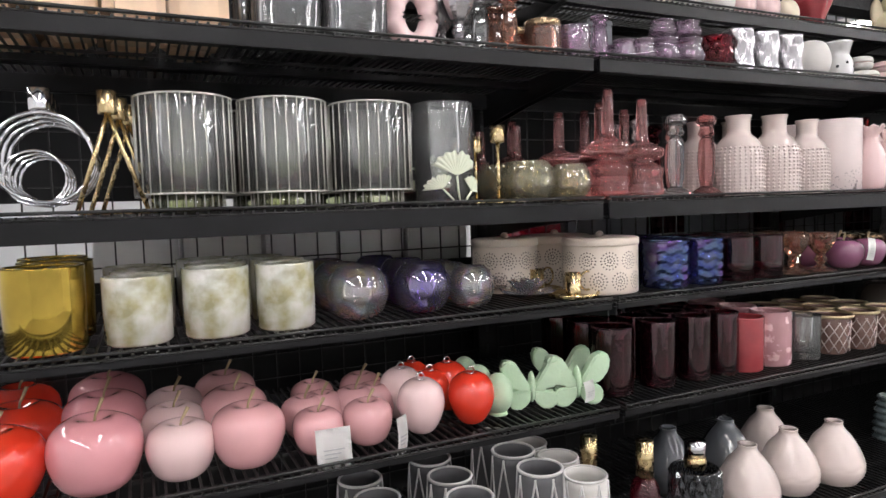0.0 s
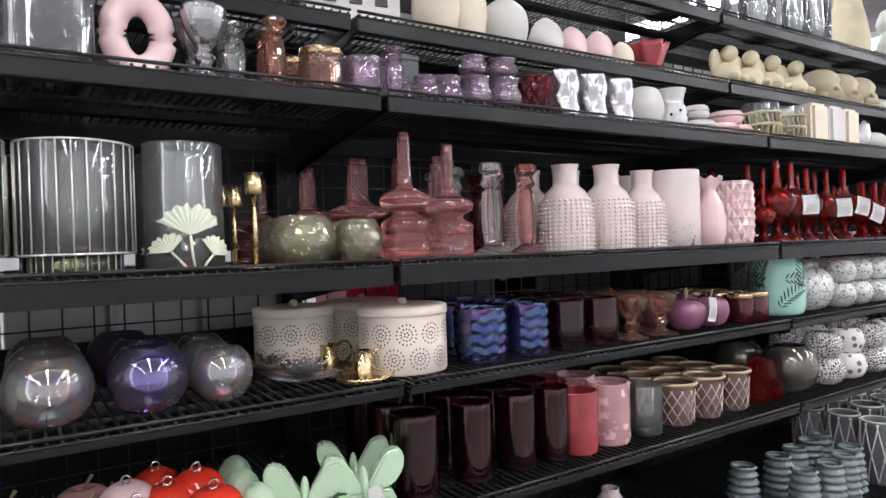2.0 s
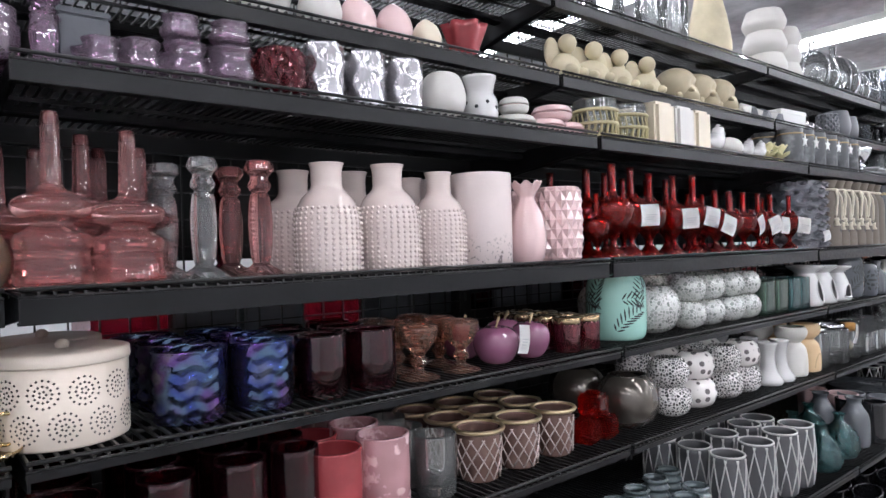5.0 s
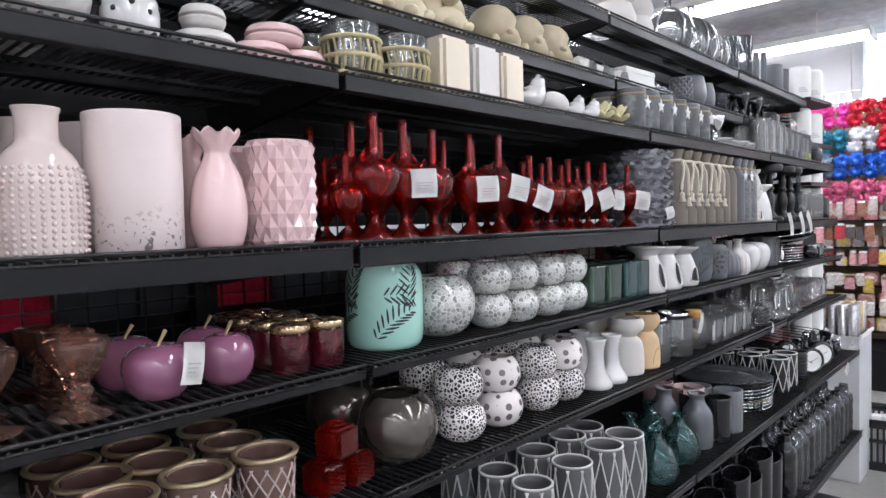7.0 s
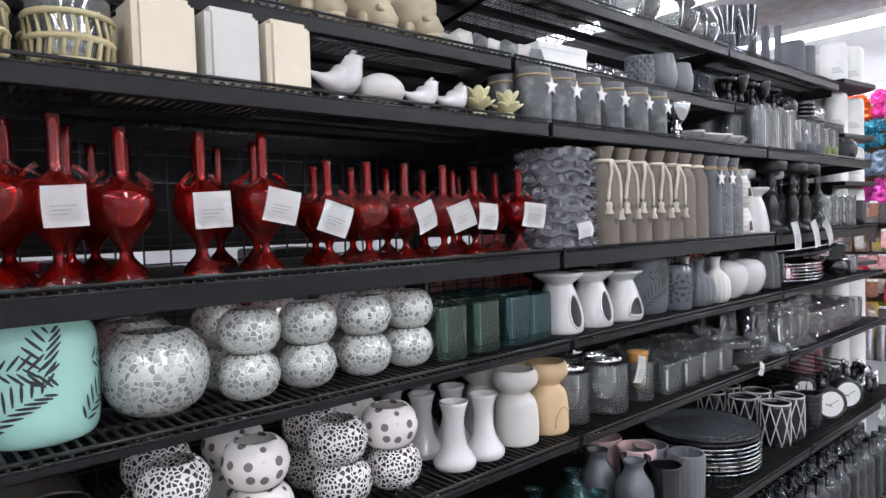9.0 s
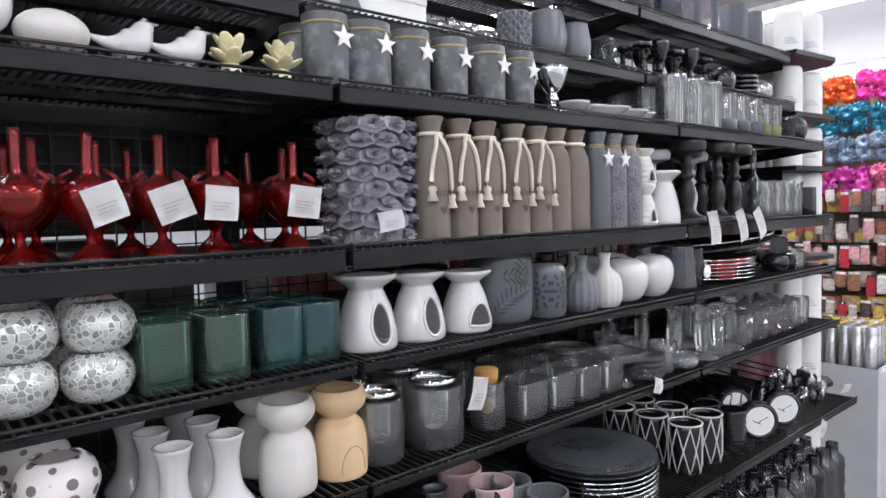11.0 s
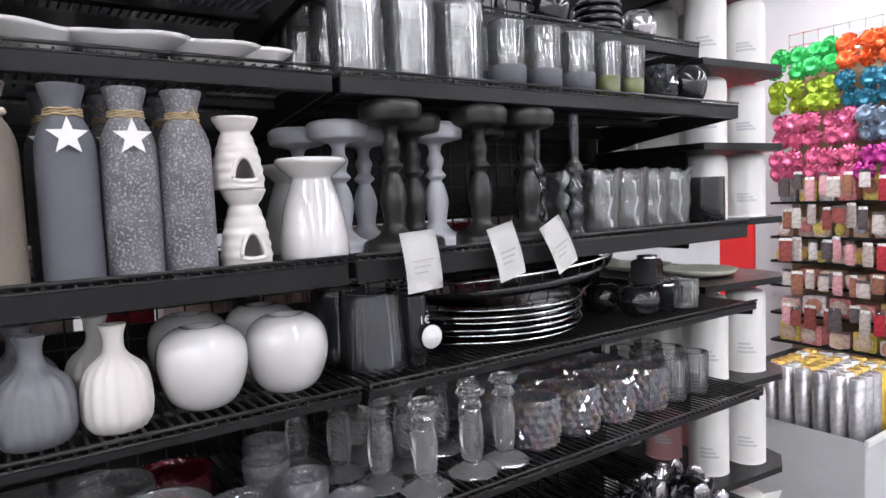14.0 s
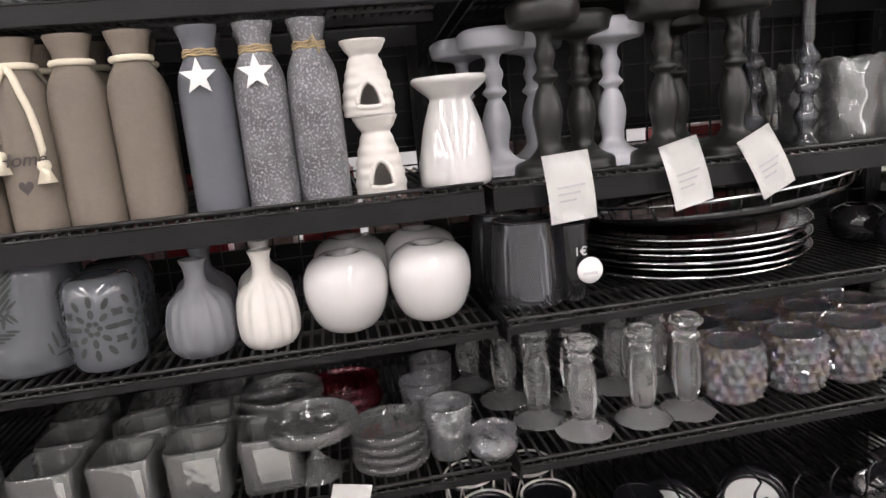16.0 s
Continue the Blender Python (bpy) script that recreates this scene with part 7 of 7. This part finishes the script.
def starred(g, r, h, prof):
    part("twine", tube([(r * 1.0 * math.cos(a), r * 1.0 * math.sin(a), h * 0.86) for a in [2 * math.pi * i / 24 for i in range(24)]], 0.0025, 5, closed=True), TWINE, g)
    part("star", star_mesh(0.02, 0.002, (r * 0.25, -r - 0.003, h * 0.66)), PAPER, g, "white wooden star")


for x, w in ((2.02, 0.075), (2.1, 0.092), (2.19, 0.074), (2.282, 0.068), (2.382, 0.074), (2.468, 0.062)):
    glass_pot("star_jar", x, 0.045 + w / 2, 1, w, 0.115, FROSTJAR, "frosted grey glass jar with twine and a white star", "jar", "star jars", taper=0.98, deep=1, extra=starred)
candlestick(2.565, 0.07, 1, 0.1, 0.07, SILVER, "polished silver footed candle holder", "silver holders", GOBLET, 20, 1)
for x, y, L in ((2.66, 0.08, 0.05), (2.75, 0.08, 0.06), (2.84, 0.085, 0.06), (2.91, 0.08, 0.04)):
    s = thing("shell_dish", x, y, top(1), "white glossy ceramic leaf-shaped dish", "dish", "leaf dishes", rng.uniform(-30, 30))
    bm = lathe(vessel(rounded([(0.012, 0), (L * 0.6, 0.012), (L, 0.03)], 3), 0.003, 0.004), 28, wave=lambda a, rr, z: (rr * (1 + 0.35 * math.cos(2 * a)), z))
    part("dish", bm, CER_WHITE, s)
    part("foot", lathe([(0, -0.0), (0.01, 0), (0.01, 0.004), (0, 0.004)], 14), CER_WHITE, s)
for x in (3.06, 3.155, 3.25):
    glass_pot("fluted_tumbler", x, 0.078, 1, 0.078, 0.138, GLASS, "tall fluted clear glass tumbler", "tumbler", "fluted tumblers", ribs=(20, 0.04, 0.0, 0.12), taper=0.94, deep=2, seg=60)


def black_foot(g, r, h, prof):
    part("coloured_base", lathe([(0, 0.0005), (r * 1.02, 0.0005), (r * 1.025, h * 0.35), (r * 1.005, h * 0.36), (0, 0.01)], 28), SMOOTHGREY, g, "dark grey dipped base")


for x in (3.345, 3.43, 3.515):
    glass_pot("dipped_glass", x, 0.072, 1, 0.064, 0.115, GLASS, "clear glass with a dark dipped base", "glass", "dipped glasses", taper=1.0, deep=2, extra=black_foot)


def gold_foot(g, r, h, prof):
    part("gold_base", lathe([(0, 0.007), (r * 0.86, 0.007), (r * 0.88, h * 0.4), (0, h * 0.42)], 20), LIMEMOSS, g, "yellow-gold glitter base")


for x in (3.595, 3.665):
    glass_pot("glitter_glass", x, 0.068, 1, 0.05, 0.105, GLASS, "small black speckled glass with a gold glitter base", "glass", "glitter glasses", deep=2, extra=gold_foot)
diamond_pot(3.755, 0.07, 1, 0.06, 0.075, SMOKE, "smoked studded glass tealight holder", "smoked tealights", 5, 12)
bowl("black_round_bowl", 3.86, 0.085, 1, 0.09, 0.085, CER_BLACK, "round black ribbed bowl", "black bowls", 0.5, 1)

# -- upper narrow shelf --
for x, m, h in ((-0.62, CER_ROSE, 0.1), (-0.5, CER_PINK, 0.12), (-0.3, CER_ROSE, 0.11), (-0.22, CER_PINK, 0.11), (-0.14, CER_ROSE, 0.1)):
    s = thing("pink_candle", x, 0.17, top(0), "pink ribbed pillar candle", "candle", "pink candles")
    part("wax", lathe([(0, 0), (0.031, 0), (0.033, 0.004), (0.033, h - 0.004), (0.03, h), (0, h)], 48, ribs=(16, 0.03, 0.002, h)), m, s)
    part("wick", tube([(0, 0, h), (0, 0, h + 0.01)], 0.001, 5), INK, s)
s = thing("letter_block", 0.03, 0.18, top(0), "white decorative sign block with dark letters", "sign", "", -10)
part("block", box(0.16, 0.03, 0.12, 0.003), CER_MATT, s)
for i in range(3):
    part("dark_mark", box(0.022, 0.002, 0.05, 0, None, (-0.045 + 0.045 * i, -0.0162, 0.035)), INK, s)
for x, m, w, h in ((0.2, CER_CREAM, 0.09, 0.12), (0.27, CER_CREAM, 0.08, 0.12), (0.36, CER_MATT, 0.098, 0.1)):
    bowl("pierced_vase", x, 0.185, 0, w, h, m, "cream white rounded ceramic lantern", "white lanterns", 0.5, 0)
for x, w, m in ((0.455, 0.076, CER_MATT), (0.528, 0.07, CER_PINK), (0.605, 0.072, CER_PINK), (0.68, 0.06, CER_CREAM)):
    s = thing("rosebud_ornament", x, 0.17, top(0), ("white" if m is CER_MATT else "cream" if m is CER_CREAM else "pale pink") + " glossy ceramic rosebud", "ornament", "rosebuds")
    r, h = w / 2, w * 1.05
    part("bud", lathe(rounded([(0, 0), (r * 0.7, 0.002), (r, h * 0.35), (r * 0.75, h * 0.75), (r * 0.2, h), (0, h)], 4), 30, wave=lambda a, rr, z: (rr * (1 + 0.06 * math.sin(3 * a + z * 70)), z)), m, s)
f = thing("red_flower_dish", 0.785, 0.18, top(0), "dusty red flower-shaped ceramic dish", "dish")
part("bowl", lathe(vessel(rounded([(0.02, 0), (0.03, 0.03), (0.045, 0.075)], 3), 0.003, 0.006), 40, wave=lambda a, rr, z: (rr * (1 + 0.1 * math.cos(7 * a) * z / 0.07), z)), REDFROST, f)
for i in range(4):
    s = thing("sea_shell", 0.87 + i * 0.05, 0.18 + 0.02 * (i % 2), top(0), "pale peach and white sea shell", "shell", "shells", i * 50)
    part("shell", lathe([(0, 0), (0.03, 0.002), (0.034, 0.008), (0.02, 0.02), (0, 0.025)], 36, ribs=(12, 0.08, 0.0, 0.02)), SALT if i % 2 else CER_MATT, s)


def figurine(x, w, h, rz):
    """A cast stone ornament, kept a plain shape."""
    bm = ball(w * 0.45, w * 0.32, h * 0.3, (0, 0, h * 0.3))
    ball(w * 0.2, w * 0.2, h * 0.17, (0.0, -w * 0.08, h * 0.78), bm)
    for s in (-1, 1):
        ball(w * 0.28, w * 0.1, h * 0.3, (s * w * 0.28, w * 0.12, h * 0.58), bm, 12)
        ball(w * 0.12, w * 0.2, h * 0.1, (s * w * 0.22, -w * 0.25, h * 0.24), bm, 12)
    me_ob = thing("cast_figurine", x, 0.19, top(0) - h * 0.0, "pale cast stone winged figurine", "figurine", "figurines", rz, bm, STONE)
    return me_ob


for x, rz in ((1.1, 10), (1.2, -10), (1.3, 5), (1.42, -5)):
    figurine(x, 0.11, 0.125, rz)


def skull(x, s, rz):
    bm = ball(0.5, 0.4, 0.42, (0, 0, 0.6), None, 28)
    ball(0.3, 0.26, 0.28, (0.3, 0, 0.36), bm, 18)
    ball(0.24, 0.22, 0.12, (0.34, 0, 0.14), bm, 16)
    for sy in (-1, 1):
        ball(0.1, 0.08, 0.14, (0.1, sy * 0.27, 0.28), bm, 10)
        ball(0.1, 0.12, 0.07, (0.4, sy * 0.2, 0.42), bm, 10)
    for v in bm.verts:
        for sy in (-1, 1):
            d = (v.co - Vector((0.55, sy * 0.17, 0.55))).length
            if d < 0.2:
                v.co.x -= (0.2 - d) * 1.3
        d = (v.co - Vector((0.62, 0, 0.38))).length
        if d < 0.11:
            v.co.x -= (0.11 - d) * 1.2
    for v in bm.verts:
        v.co *= s
    o = thing("resin_skull", x, 0.2, top(0), "aged bone-coloured resin skull ornament", "ornament", "skulls", rz, bm, BONE)
    return o


for x, rz in ((1.58, -62), (1.69, -60), (1.8, -64)):
    skull(x, 0.115, rz)
for i in range(12):
    s = thing("crystal_stone", 1.9 + 0.045 * (i % 6), 0.17 + 0.05 * (i // 6), top(0), "rough grey crystal stone", "stone", "crystal stones", i * 37)
    bm = bmesh.new()
    bmesh.ops.create_icosphere(bm, subdivisions=1, radius=0.03)
    rr = random.Random(i)
    for v in bm.verts:
        v.co *= rr.uniform(0.7, 1.2)
        v.co.z = max(v.co.z + 0.025, 0)
    part("crystal", bm, CER_MGREY if i % 2 else CER_MATT, s)
s = thing("white_paper_box", 2.2, 0.18, top(0), "small white cardboard box", "box", "", -4)
part("carton", box(0.16, 0.08, 0.045, 0.002), PAPER, s)
part("lid", box(0.163, 0.083, 0.016, 0.002, None, (0, 0, 0.042)), PAPER, s)
for i in range(3):
    s = thing("silver_animal", 2.34 + 0.07 * i, 0.18, top(0), "lying silver lustre ornament", "ornament", "silver ornaments", 10 * i)
    part("body", ball(0.042, 0.022, 0.02, (0, 0, 0.021), None, 16), SILVERLUSTRE, s)
    part("head", ball(0.016, 0.014, 0.015, (0.042, 0, 0.036), None, 12), SILVERLUSTRE, s)
diamond_pot(2.565, 0.175, 0, 0.07, 0.09, CER_MGREY, "grey pineapple-shaped studded jar", "pineapple jars", 8, 12, 0)
for x, w, h in ((2.69, 0.1, 0.115), (2.8, 0.08, 0.105)):
    r = w / 2
    b = thing("hammered_bowl", x, 0.19, top(0), "grey hammered ceramic planter bowl", "bowl", "hammered bowls")
    pr = rounded([(r * 0.6, 0), (r * 0.95, h * 0.3), (r, h * 0.6), (r * 0.8, h)], 4)
    part("bowl", lathe(vessel(pr, 0.004, 0.006), 40, wave=lambda a, rr, z: (rr * (1 + 0.012 * math.sin(20 * a) * math.sin(z * 500)), z)), CER_MGREY, b)
diamond_pot(2.9, 0.175, 0, 0.06, 0.08, SMOKE, "small smoked studded jar", "pineapple jars", 6, 12, 0)
for i in range(5):
    candlestick(3.08 + 0.085 * i, 0.175, 0, 0.1 + 0.02 * (i % 2), 0.055, CER_BLACK, "small black lacquered holder", "small black holders", GOBLET if i % 2 else TURNED, 16, 1)
bowl("black_sphere_vase", 3.56, 0.19, 0, 0.09, 0.088, CER_BLACK, "round black matt vase", "black vases", 0.35, 0)
for k in range(5):
    p = thing("black_coaster", 3.7, 0.185, top(0) + k * 0.016, "thick black round coaster in a stack", "coaster", "coasters")
    part("disc", lathe(rounded([(0, 0), (0.045, 0), (0.05, 0.006), (0.045, 0.015), (0, 0.015)], 2), 28), CER_BLACK, p)
bowl("silver_leaf_bowl", 3.83, 0.185, 0, 0.085, 0.075, SILVERLUSTRE, "dark silver lustre bowl", "lustre bowls", 0.6, 0)

# -- top shelf --
for x, m, w, h, lab in ((0.9, GLASS, 0.1, 0.2, "tall clear glass cylinder"), (1.1, GLASS, 0.09, 0.22, "tall clear glass cylinder"), (1.3, GLASS, 0.1, 0.2, "tall clear glass cylinder"), (1.5, GLASS, 0.08, 0.2, "tall clear glass cylinder"), (1.62, GLASS, 0.08, 0.2, "tall clear glass cylinder"), (3.12, SMOKE, 0.1, 0.16, "smoked glass cylinder vase"), (3.27, SMOKE, 0.11, 0.19, "smoked glass cylinder vase")):
    glass_pot("glass_cylinder", x, 0.22, -1, w, h, m, lab, "vase", "glass cylinders", taper=0.95, deep=0)
v = thing("tan_vase", 1.83, 0.23, top(-1), "tall tan ceramic floor vase", "vase")
part("body", lathe(vessel(rounded([(0.05, 0), (0.066, 0.04), (0.055, 0.13), (0.04, 0.2), (0.045, 0.23)], 4), 0.004, 0.006), 32), STONE, v)
for k in range(3):
    bowl("white_cup_bowl", 2.2, 0.23, -1, 0.14, 0.085, CER_MATT, "white ceramic bowl in a leaning stack", "white bowls", 0.8, 0, k * 0.075)
    bowl("white_cup_bowl", 2.34, 0.23, -1, 0.12, 0.08, CER_MATT, "white ceramic bowl in a leaning stack", "white bowls", 0.8, 0, k * 0.06)
for x, w in ((2.62, 0.17), (2.82, 0.18), (2.98, 0.15)):
    s = thing("glass_globe", x, 0.24, top(-1), "large clear glass globe with crossed silver bands", "globe", "glass globes")
    r = w / 2
    part("globe", lathe(vessel(rounded([(r * 0.3, 0), (r * 0.8, r * 0.4), (r, r), (r * 0.8, r * 1.6), (r * 0.4, r * 1.92)], 5), 0.003, 0.006), 36), GLASS, s)
    for k in range(3):
        part("band", tube([(r * 1.02 * math.cos(a) * math.cos(k * 1.05), r * 1.02 * math.cos(a) * math.sin(k * 1.05), r + r * 1.02 * math.sin(a)) for a in [2 * math.pi * i / 36 for i in range(36)]], 0.004, 6, closed=True), SILVER, s)
    part("neck", lathe(vessel([(r * 0.14, r * 1.9), (r * 0.12, r * 2.0), (r * 0.14, r * 2.5)], 0.002, r * 1.9), 16), GLASS, s)
for x, w, h in ((3.45, 0.03, 0.16), (3.69, 0.09, 0.14), (3.84, 0.06, 0.145), (3.56, 0.025, 0.18)):
    s = thing("grey_candle", x, 0.21, top(-1), "dark grey pillar candle", "candle", "grey candles")
    r = w / 2
    part("wax", lathe([(0, 0), (r * 0.96, 0), (r, 0.004), (r, h - 0.004), (r * 0.94, h), (r * 0.5, h - 0.006), (0, h - 0.006)], 28), SMOOTHGREY, s)
    part("wick", tube([(0, 0, h - 0.006), (0, 0, h + 0.008)], 0.001, 5), INK, s)
